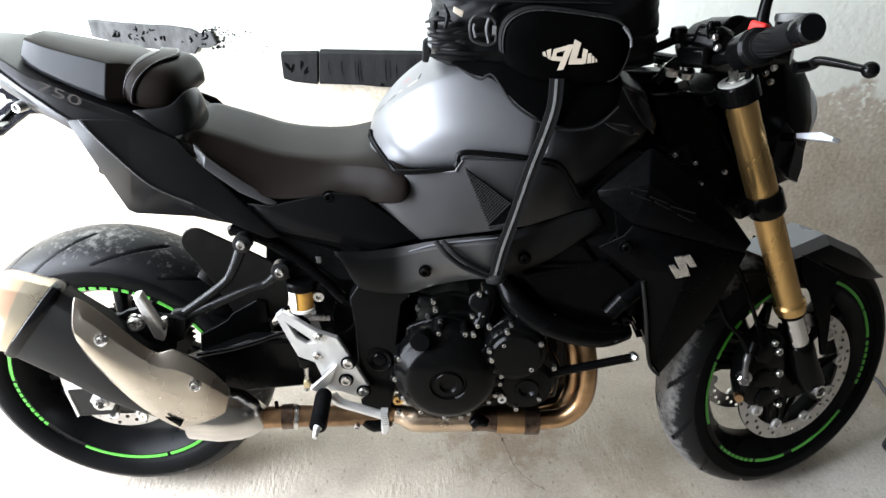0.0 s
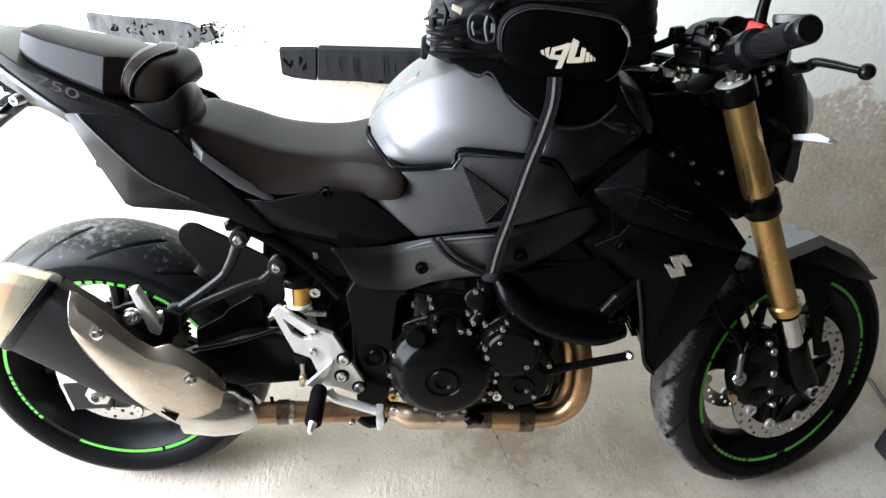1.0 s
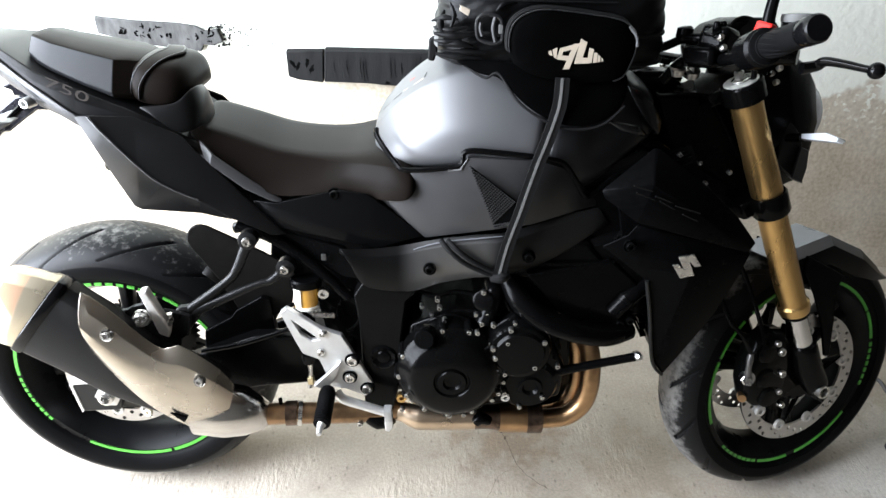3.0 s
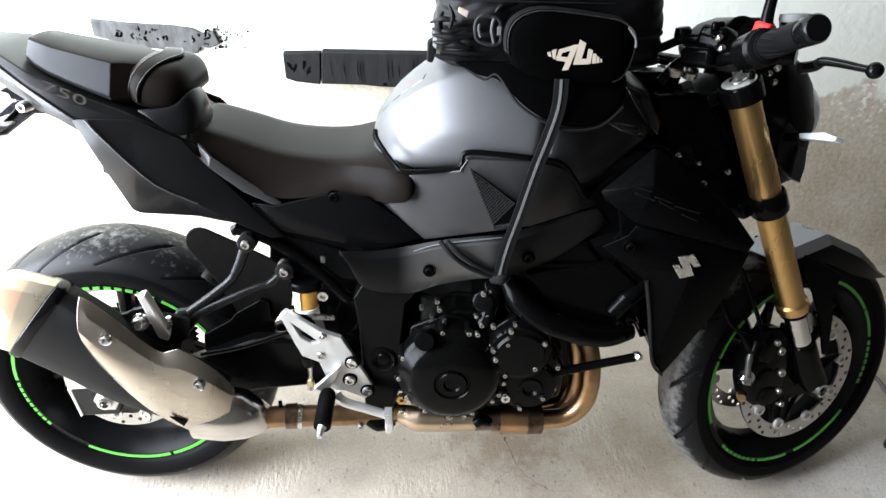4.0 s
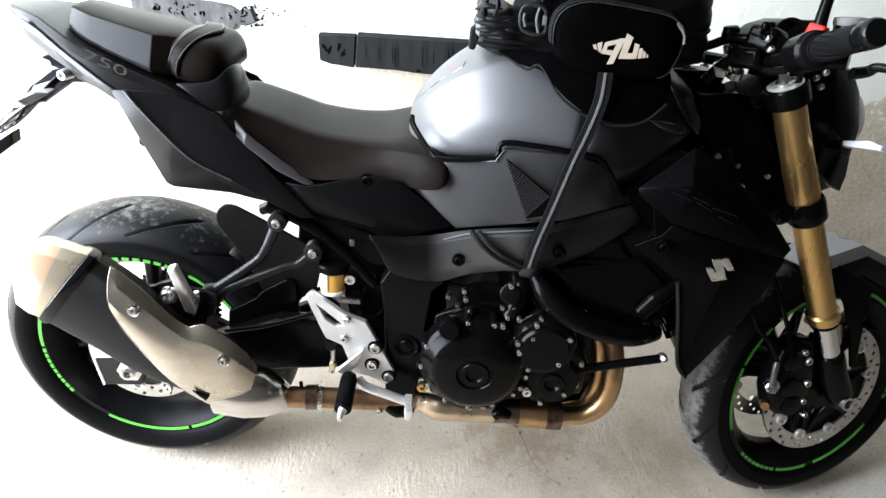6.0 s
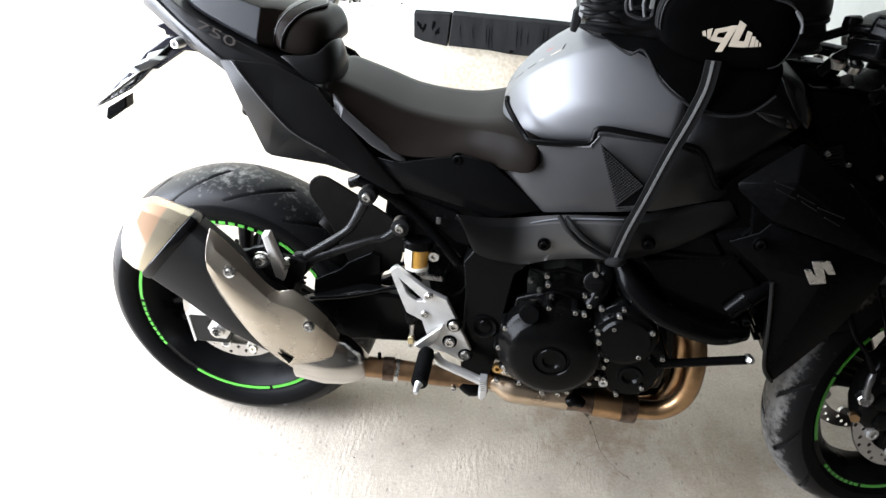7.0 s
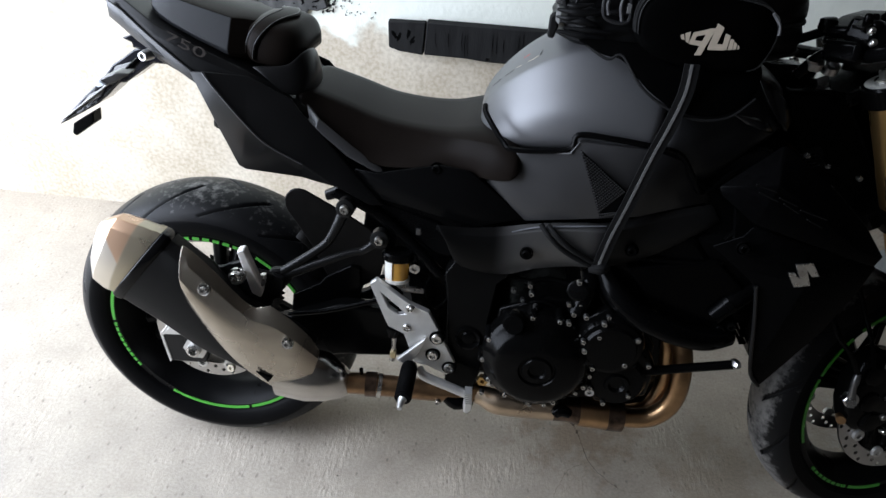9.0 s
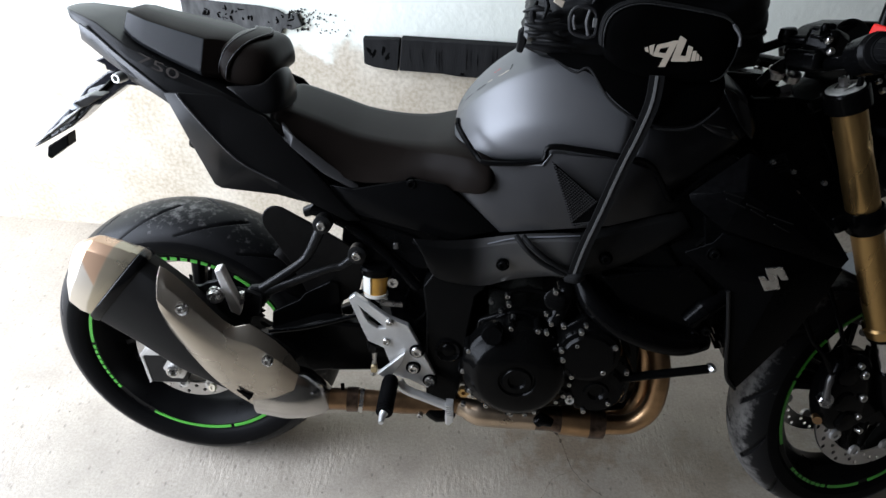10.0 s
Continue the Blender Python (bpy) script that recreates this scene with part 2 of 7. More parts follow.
def concrete_material():
    """Trowelled concrete: brush ripples, sandy grain, scattered pits, warm stains and a pale patch."""
    m = material("worn_concrete", (0.40, 0.352, 0.287), 0.7, 0, 0.1, 2.6, 0.0, 70)
    nt = m.node_tree
    b = nt.nodes["Principled BSDF"]
    base = b.inputs["Base Color"].links[0].from_node
    geo = nt.nodes.new("ShaderNodeNewGeometry")

    def moved(stretch, turn=0.0):
        mp = nt.nodes.new("ShaderNodeMapping")
        mp.inputs["Scale"].default_value, mp.inputs["Rotation"].default_value = stretch, (0, 0, turn)
        nt.links.new(geo.outputs["Position"], mp.inputs["Vector"])
        return mp.outputs[0]

    def remap(value, a, z, lo, hi):
        r = nt.nodes.new("ShaderNodeMapRange")
        for key, v in zip(("From Min", "From Max", "To Min", "To Max"), (a, z, lo, hi)):
            r.inputs[key].default_value = v
        nt.links.new(value, r.inputs["Value"])
        return r.outputs[0]

    def grain(scale, detail, lo, hi, stretch=(1, 1, 1), rough=0.6, a=0.32, z=0.68, turn=0.0):
        n = nt.nodes.new("ShaderNodeTexNoise")
        n.inputs["Scale"].default_value, n.inputs["Detail"].default_value, n.inputs["Roughness"].default_value = scale, detail, rough
        nt.links.new(moved(stretch, turn), n.inputs["Vector"])
        return remap(n.outputs["Fac"], a, z, lo, hi)

    def pits(scale, a, z, lo, stretch=(1, 1, 1)):
        n = nt.nodes.new("ShaderNodeTexVoronoi")
        n.inputs["Scale"].default_value, n.inputs["Randomness"].default_value = scale, 1.0
        nt.links.new(moved(stretch), n.inputs["Vector"])
        return remap(n.outputs["Distance"], a, z, lo, 1.0)

    def math_node(a, c, op="MULTIPLY"):
        k = nt.nodes.new("ShaderNodeMath")
        k.operation = op
        for i, v in enumerate((a, c)):
            if isinstance(v, (int, float)):
                k.inputs[i].default_value = v
            else:
                nt.links.new(v, k.inputs[i])
        return k.outputs[0]

    def blend(factor, a, colour):
        x = nt.nodes.new("ShaderNodeMix")
        x.data_type = "RGBA"
        nt.links.new(factor, x.inputs["Factor"])
        nt.links.new(a, x.inputs["A"])
        x.inputs["B"].default_value = (*colour, 1)
        return x.outputs["Result"]

    def spot(x, y, r, ragged):
        """A patch of radius r with an uneven rim."""
        d = nt.nodes.new("ShaderNodeVectorMath")
        d.operation = "DISTANCE"
        d.inputs[1].default_value = (x, y, 0)
        nt.links.new(geo.outputs["Position"], d.inputs[0])
        return remap(math_node(d.outputs["Value"], ragged, "ADD"), r, r * 0.35, 0.0, 1.0)

    ragged = grain(16, 10, -0.12, 0.12, rough=0.7)
    colour = base.outputs[0]
    colour = blend(math_node(spot(1.72, 0.02, 0.30, ragged), 0.65), colour, (0.60, 0.58, 0.53))
    colour = blend(math_node(spot(1.16, -0.03, 0.16, ragged), 0.5), colour, (0.27, 0.215, 0.15))
    colour = blend(math_node(spot(0.845, 0.10, 0.17, ragged), 0.75), colour, (0.25, 0.185, 0.125))
    colour = blend(grain(7, 12, 0.0, 0.6, rough=0.7, a=0.48, z=0.76), colour, (0.29, 0.245, 0.19))
    small, wide = pits(46, 0.05, 0.2, 0.7, (1, 0.6, 1)), pits(15, 0.02, 0.05, 0.5)
    sand = grain(150, 6, 0.86, 1.12)
    tone = math_node(math_node(sand, grain(5, 10, 0.88, 1.08)), math_node(small, wide))
    sc = nt.nodes.new("ShaderNodeVectorMath")
    sc.operation = "SCALE"
    nt.links.new(colour, sc.inputs[0])
    nt.links.new(tone, sc.inputs["Scale"])
    nt.links.new(sc.outputs[0], b.inputs["Base Color"])
    ripple = grain(1, 5, 0.0, 1.0, (105, 30, 40), 0.55, turn=0.2)
    patchy = grain(5, 3, 0.0, 1.0, a=0.45)
    height = math_node(math_node(math_node(ripple, patchy), 0.8), math_node(small, wide), "ADD")
    height = math_node(height, math_node(sand, 0.5), "ADD")
    bp = nt.nodes.new("ShaderNodeBump")
    bp.inputs["Strength"].default_value, bp.inputs["Distance"].default_value = 0.75, 0.002
    nt.links.new(height, bp.inputs["Height"])
    nt.links.new(bp.outputs[0], b.inputs["Normal"])
    return m


M["wall"] = wall_material()
M["concrete"] = concrete_material()
# dark surfaces for the unseen side of the room, to keep bounce light low
M["ceiling"] = material("unseen_dark_ceiling", (0.07, 0.052, 0.04), 0.85, 0, 0.3, 6, 0.4, 60, stretch=(1, 8, 1))
M["unseen_wall"] = material("unseen_dark_wall", (0.06, 0.056, 0.052), 0.9, 0, 0.25, 4, 0.5, 60)
M["asphalt"] = material("pale_driveway", (0.3, 0.29, 0.27), 0.9, 0, 0.2, 1.5, 0.4, 60)


# ---- mesh helpers ----
def part(name, bm, mat, parent=None, label="", angle=35, bevel=0.0, subd=0, thick=0.0, offset=-1.0):
    """Links a bmesh as one mesh object, under a thing or a part where one is given."""
    bmesh.ops.recalc_face_normals(bm, faces=bm.faces)
    me = bpy.data.meshes.new(name)
    bm.to_mesh(me)
    bm.free()
    me.materials.append(mat if not isinstance(mat, str) else M[mat])
    me.polygons.foreach_set("use_smooth", [True] * len(me.polygons))
    me.set_sharp_from_angle(angle=radians(angle))
    ob = new(name, me)
    if thick:
        s = ob.modifiers.new("thick", "SOLIDIFY")
        s.thickness, s.offset = thick, offset
    if bevel:
        v = ob.modifiers.new("edge", "BEVEL")
        v.width, v.segments, v.limit_method, v.angle_limit = bevel, 2, "ANGLE", radians(28)
        v.harden_normals = False
    if subd:
        d = ob.modifiers.new("round", "SUBSURF")
        d.levels = d.render_levels = subd
    if parent:
        ob.parent = parent
    if label:
        ob["label"] = label
    return ob


def loft(rings, cap=True, closed=True):
    bm = bmesh.new()
    vs = [[bm.verts.new(p) for p in ring] for ring in rings]
    n = len(vs[0])
    for a, b in zip(vs, vs[1:]):
        for i in range(n if closed else n - 1):
            j = (i + 1) % n
            bm.faces.new((a[i], a[j], b[j], b[i]))
    if cap:
        bm.faces.new(vs[0])
        bm.faces.new(vs[-1])
    return bm


def spline(pts, step=8):
    """Points on a smooth line through pts."""
    p = [Vector(q) for q in pts]
    if len(p) < 3:
        return p
    out = []
    for i in range(len(p) - 1):
        a, b, c, d = p[max(i - 1, 0)], p[i], p[i + 1], p[min(i + 2, len(p) - 1)]
        for k in range(step):
            t = k / step
            out.append(0.5 * (2 * b + (c - a) * t + (2 * a - 5 * b + 4 * c - d) * t * t + (3 * b - a - 3 * c + d) * t ** 3))
    return out + [p[-1]]


def tube(pts, r, n=12, step=8, flat=1.0):
    """A round bar along a smooth line; r may be one radius for each given point."""
    path = spline(pts, step)
    if isinstance(r, (int, float)):
        rad = [r] * len(path)
    else:
        rad = [float(v) for v in np.interp(np.linspace(0, len(r) - 1, len(path)), range(len(r)), r)]
    rings, up = [], None
    for i, p in enumerate(path):
        d = (path[min(i + 1, len(path) - 1)] - path[max(i - 1, 0)]).normalized()
        if up is None:
            up = d.orthogonal().normalized()
        up = (up - d * up.dot(d)).normalized()
        side = d.cross(up)
        rings.append([p + rad[i] * (up * math.cos(a) * flat + side * math.sin(a)) for a in (2 * math.pi * k / n for k in range(n))])
    return loft(rings)


def lathe(profile, n=48, at=(0, 0, 0), closed=False):
    """profile: (radius, y) pairs turned about the y axis through at."""
    bm = bmesh.new()
    c = Vector(at)
    rings = [[bm.verts.new(c + Vector((r * math.cos(2 * math.pi * k / n), y, r * math.sin(2 * math.pi * k / n)))) for k in range(n)] for r, y in profile]
    pairs = list(zip(rings, rings[1:])) + ([(rings[-1], rings[0])] if closed else [])
    for a, b in pairs:
        for i in range(n):
            j = (i + 1) % n
            bm.faces.new((a[i], a[j], b[j], b[i]))
    if not closed:
        bm.faces.new(rings[0])
        bm.faces.new(rings[-1])
    return bm


def turn_to(bm, at, way):
    """Moves a mesh made about the y axis so that its -y side looks along way from at."""
    q = Vector((0, -1, 0)).rotation_difference(Vector(way).normalized())
    bm.transform(Matrix.Translation(at) @ q.to_matrix().to_4x4())
    return bm


def plate(outline, y0, y1):
    """A flat piece cut to an outline in x and z, from y0 to y1."""
    return loft([[(p[0], y0, p[-1]) for p in outline], [(p[0], y1, p[-1]) for p in outline]])


def slab(front, back_shift):
    """A solid from a ring of corners and the same ring moved by back_shift."""
    s = Vector(back_shift)
    return loft([[Vector(p) for p in front], [Vector(p) + s for p in front]])


def strips(rows):
    """A sheet through rows of points of equal length."""
    bm = bmesh.new()
    vs = [[bm.verts.new(p) for p in row] for row in rows]
    for a, b in zip(vs, vs[1:]):
        for i in range(len(a) - 1):
            bm.faces.new((a[i], a[i + 1], b[i + 1], b[i]))
    return bm


def block(centre, size, turn=(0, 0, 0)):
    bm = bmesh.new()
    bmesh.ops.create_cube(bm, size=1, matrix=pose(*centre, *turn) @ Matrix.Diagonal((*size, 1)))
    return bm


def join(*bms):
    out = bmesh.new()
    for b in bms:
        me = bpy.data.meshes.new("tmp")
        b.to_mesh(me)
        b.free()
        out.from_mesh(me)
        bpy.data.meshes.remove(me)
    return out


def flipped(bm):
    """The other side's twin of a mesh."""
    c = bm.copy()
    c.transform(Matrix.Diagonal((1, -1, 1, 1)))
    bmesh.ops.reverse_faces(c, faces=c.faces)
    return c


def bolt_head(at, r, h=0.006, way=(0, -1, 0), hollow=True, washer=0.0):
    prof = [(r * 1.02, 0.004), (r * 1.02, -h * 0.6), (r * 0.85, -h), (r * 0.55, -h)]
    if hollow:
        prof += [(r * 0.5, -h * 0.4)]
    if washer:
        prof = [(r + washer, 0.004), (r + washer, -0.0015)] + prof
    return turn_to(lathe(prof, 16), at, way)


# ---- the garage ----
def room_block(name, lo, hi, mat, label, category="wall"):
    lo, hi = Vector(lo), Vector(hi)
    ob = part(name, block((lo + hi) / 2, hi - lo), mat)
    return tagged(ob, label, category, kind="structure")


WALL_Y = 0.80
room_block("wall_north", (-1.6, WALL_Y, -0.1), (4.8, WALL_Y + 0.2, 3.2), "wall", "rough garage wall, white paint above bare beige render")
# unseen walls and ceiling, added dark and close to hold back fill light
room_block("wall_south", (-1.6, -1.95, -0.1), (4.8, -1.8, 3.2), "unseen_wall", "unseen dark wall opposite the motorcycle, added to cut bounce light")
room_block("wall_east", (4.6, -1.8, -0.1), (4.8, WALL_Y, 3.2), "unseen_wall", "unseen dark end wall, added to cut bounce light")
room_block("wall_west", (-1.6, -1.8, 2.75), (-1.44, WALL_Y, 3.2), "wall", "lintel over the open garage doorway")
room_block("wall_west", (-1.6, -1.8, -0.1), (-1.44, -1.28, 2.75), "unseen_wall", "unseen dark wall beside the open doorway, added to cut bounce light")
room_block("ceiling", (-1.6, -1.95, 3.2), (4.8, WALL_Y + 0.2, 3.4), "ceiling", "unseen dark ceiling, added to cut bounce light", "ceiling")
room_block("ground", (-60, -60, -0.3), (60, 60, -0.02), "asphalt", "pale driveway outside the garage", "ground")
floor = room_block("floor", (-1.65, -1.85, -0.2), (4.7, WALL_Y + 0.1, 0.0), "concrete", "worn grey concrete garage floor with pits and a crack", "floor")

# ---- the motorcycle: built upright along x, then leant onto its side stand ----
LEAN_DEG = 9.0
bike = tagged(new("motorcycle"), "matt black naked motorcycle with gold fork leaning on its side stand", "motorcycle")
RAKE, STEER = radians(25.3), radians(20.52)
HEAD = Vector((1.554, 0, 0))
AXIS = Vector((-math.sin(RAKE), 0, math.cos(RAKE)))
STEERED = Matrix.Translation(HEAD) @ Matrix.Rotation(STEER, 4, AXIS) @ Matrix.Translation(-HEAD)


def steered(bm):
    bm.transform(STEERED)
    return bm


def both(name, make, mat, label="", **kw):
    """A part and its twin on the bike's other side."""
    bm = make()
    twin = flipped(bm)
    a = part(name, bm, mat, bike, label, **kw)
    part(name, twin, mat, bike, label, **kw)
    return a


def half_rings(sections, shape):
    """Closed rings across the bike. shape: (share of half width, share of height from top to bottom)."""
    rings = []
    for x, top, bottom, w, *skew in sections:
        sk = skew[0] if skew else 0.0
        half = [(x + sk * v, w * u, top + (bottom - top) * v) for u, v in shape]
        ring = [(px, -y, z) for px, y, z in half] + [(px, y, z) for px, y, z in reversed(half) if y > 1e-6]
        rings.append(ring)
    return rings


def tyre(radius, rim_r, half, grooves, groove_fn):
    """A tyre about the y axis with a rounded tread and grooves cut into it."""
    n, prof = 640, []
    edge_r = rim_r + (radius - rim_r) * 0.42
    for i in range(-44, 45):
        a = radians(84) * i / 44
        k = (1 - math.cos(a)) / (1 - math.cos(radians(84)))
        prof.append((radius - (radius - edge_r) * k, half * math.sin(a) / math.sin(radians(84)), i / 44))
    side = [(edge_r - 0.006, half * 1.004, 9), (edge_r - 0.02, half * 0.985, 9), (rim_r + 0.008, half * 0.93, 9), (rim_r + 0.003, half * 0.9, 9), (rim_r + 0.001, half * 0.84, 9), (rim_r - 0.006, half * 0.78, 9)]
    full = [(r, -y, u) for r, y, u in reversed(side)] + prof + side
    bm = bmesh.new()
    dust = bm.verts.layers.float.new("dust")
    rings = []
    for r, y, u in full:
        ring = []
        for k in range(n):
            a = 2 * math.pi * k / n
            d = groove_fn(a, u) if abs(u) <= 1 else 0.0
            v = bm.verts.new(((r - d) * math.cos(a), y, (r - d) * math.sin(a)))
            v[dust] = (max(0.0, min(1.0, (0.8 - abs(u)) / 0.4)) * 0.3 if radius > 0.31 else max(0.0, min(1.0, (0.66 - abs(u)) / 0.4)) * 1.0) - (1.0 if d > 0.003 else 0.0)
            ring.append(v)
        rings.append(ring)
    for k, (p, q) in enumerate(zip(rings, rings[1:])):
        plain = abs(full[k][2]) > 0.97 or abs(full[k + 1][2]) > 0.97
        for i in range(n):
            j = (i + 1) % n
            bm.faces.new((p[i], p[j], q[j], q[i])).material_index = 1 if plain else 0
    return bm


def groove(a, u, count, slant, width, lo=0.1, hi=0.86):
    """Depth of slanted, curved tread cuts at angle a and place u across the tread."""
    v = abs(u)
    if not lo < v < hi:
        return 0.0
    shift = 0.5 if u > 0 else 0.0
    phase = (a / (2 * math.pi) * count - slant * v ** 1.2 + shift) % 1.0
    d = abs(phase - 0.5) * 2 * math.pi / count * 0.3
    return 0.006 * max(0.0, min(1.0, (width - d) / 0.003)) if d < width else 0.0


def drilled_disc(r0, r1, thickness, holes, at_y, hole_r=0.0048):
    """A brake disc with rows of holes right through it."""
    bm = bmesh.new()

    def circle(cx, cz, r, n):
        vs = [bm.verts.new((cx + r * math.cos(2 * math.pi * k / n), at_y, cz + r * math.sin(2 * math.pi * k / n))) for k in range(n)]
        return [bm.edges.new((vs[k], vs[(k + 1) % n])) for k in range(n)]

    edges = circle(0, 0, r0, 72) + circle(0, 0, r1, 90)
    for k in range(holes):
        a = 2 * math.pi * k / holes
        rr = r0 + (r1 - r0) * (0.25, 0.55, 0.8)[k % 3]
        edges += circle(rr * math.cos(a), rr * math.sin(a), hole_r, 8)
    bmesh.ops.triangle_fill(bm, edges=edges, use_beauty=True, normal=(0, 1, 0))
    made = bmesh.ops.extrude_face_region(bm, geom=list(bm.faces))["geom"]
    bmesh.ops.translate(bm, vec=(0, thickness, 0), verts=[v for v in made if isinstance(v, bmesh.types.BMVert)])
    return bm


def arc_band(r0, r1, y, a0, a1, n=24):
    """A thin flat band on a rim's side, from angle a0 to a1 in degrees."""
    rows = []
    for rr, yy in ((r0, y), (r1, y), (r1, y + 0.002), (r0, y + 0.002)):
        rows.append([(rr * math.cos(radians(a0 + (a1 - a0) * k / n)), yy, rr * math.sin(radians(a0 + (a1 - a0) * k / n))) for k in range(n + 1)])
    return loft([list(r) for r in zip(*rows)])


def make_wheel(name, centre, radius, half, rim_half, disc_r, place, tape, spoke_turn):
    rim_r = 0.232
    prof = [(rim_r, -rim_half), (rim_r + 0.001, -rim_half + 0.006), (rim_r - 0.009, -rim_half + 0.014), (rim_r - 0.018, -rim_half + 0.03), (rim_r - 0.028, 0),
            (rim_r - 0.030, rim_half - 0.03), (rim_r - 0.016, rim_half - 0.014), (rim_r + 0.001, rim_half - 0.006), (rim_r, rim_half), (rim_r - 0.012, rim_half),
            (rim_r - 0.026, rim_half - 0.012), (rim_r - 0.044, rim_half * 0.45), (rim_r - 0.046, 0), (rim_r - 0.038, -rim_half * 0.45), (rim_r - 0.019, -rim_half + 0.012), (rim_r - 0.012, -rim_half)]
    bms, spokes = [lathe(prof, 96, closed=True)], [lathe([(0.018, -0.05), (0.042, -0.05), (0.05, -0.02), (0.05, 0.02), (0.042, 0.05), (0.018, 0.05)], 40)]
    for k in range(3):
        for side in (-1, 1):
            a = radians(spoke_turn + 120 * k)
            b0, b1 = a + side * 0.30, a + side * 0.13
            inner, outer = Vector((0.045 * math.cos(b0), 0, 0.045 * math.sin(b0))), Vector((0.19 * math.cos(b1), 0, 0.19 * math.sin(b1)))
            rings = []
            for t, w, h in ((0, 0.017, 0.022), (0.5, 0.012, 0.018), (1, 0.016, 0.024)):
                p = inner.lerp(outer, t)
                d = (outer - inner).normalized()
                s = Vector((-d.z, 0, d.x))
                rings.append([p + s * w * cx + Vector((0, h * cy, 0)) for cx, cy in ((-1, -0.5), (-0.5, -1), (0.5, -1), (1, -0.5), (1, 0.5), (0.5, 1), (-0.5, 1), (-1, 0.5))])
            spokes.append(loft(rings))
    m = place @ Matrix.Translation(centre)
    rim = join(*bms)
    rim.transform(m)
    wheel = part(name, rim, "rim", bike, "black cast wheel")
    for k, bm in enumerate(spokes):
        bm.transform(m)
        part("spoke" if k else "hub", bm, "rim", wheel, bevel=0.003 if k else 0)
    bm = tyre(radius, rim_r, half, 0, (lambda a, u: groove(a, u, 14, 1.25, 0.0056, 0.08, 0.8)) if "rear" in name else (lambda a, u: groove(-a, u, 13, 0.7, 0.0082, 0.12, 0.9)))
    bm.transform(m)
    part("tyre", bm, "tyre", wheel, "worn black tyre with grey dust on the tread", angle=50).data.materials.append(M["rubber"])
    for r0, r1, a0, a1 in tape:
        bm = arc_band(rim_r - 0.010, rim_r - 0.0035, -rim_half - 0.003, a0, a1, max(2, int((a1 - a0) / 3)))
        bm.transform(m)
        part("rim_stripe", bm, "green", wheel, "bright green rim tape")
    for s in ((-1,) if "rear" in name else (-1, 1)):
        bm = drilled_disc(disc_r * (0.72 if "rear" in name else 0.79), disc_r, 0.005, 48 if "rear" not in name else 36, s * (rim_half + 0.018 if "rear" not in name else 0.088))
        bm.transform(m)
        part("brake_disc", bm, "disc", wheel, "drilled steel brake disc", angle=25)
        bm = lathe([(0.03, s * 0.04), (0.052, s * 0.045), (0.055, s * 0.066), (0.05, s * 0.072), (0.03, s * 0.072)], 40)
        bm.transform(m)
        carrier = part("disc_carrier", bm, "rim", wheel, "open black disc carrier")
        for k in range(6 if "rear" not in name else 0):
            a = 2 * math.pi * (k + 0.3) / 6
            for lean in (-0.3, 0.3):
                p0, p1 = Vector((0.046 * math.cos(a - lean), s * 0.068, 0.046 * math.sin(a - lean))), Vector((disc_r * 0.735 * math.cos(a), s * 0.068, disc_r * 0.735 * math.sin(a)))
                bm = tube([p0, p1], [0.0062, 0.0045], 8)
                bm.transform(m)
                part("carrier_arm", bm, "plastic", wheel)
        for k in range(9):
            a = 2 * math.pi * (k + 0.3) / 9
            bm = turn_to(lathe([(0.0125, 0.004), (0.0125, -0.003), (0.0070, -0.0035), (0.006, 0.001)], 16), (disc_r * 0.755 * math.cos(a), s * (rim_half + 0.0225 if "rear" not in name else 0.089), disc_r * 0.755 * math.sin(a)), (0, s, 0))
            bm.transform(m)
            part("disc_bobbin", bm, "silver", wheel)
    return wheel


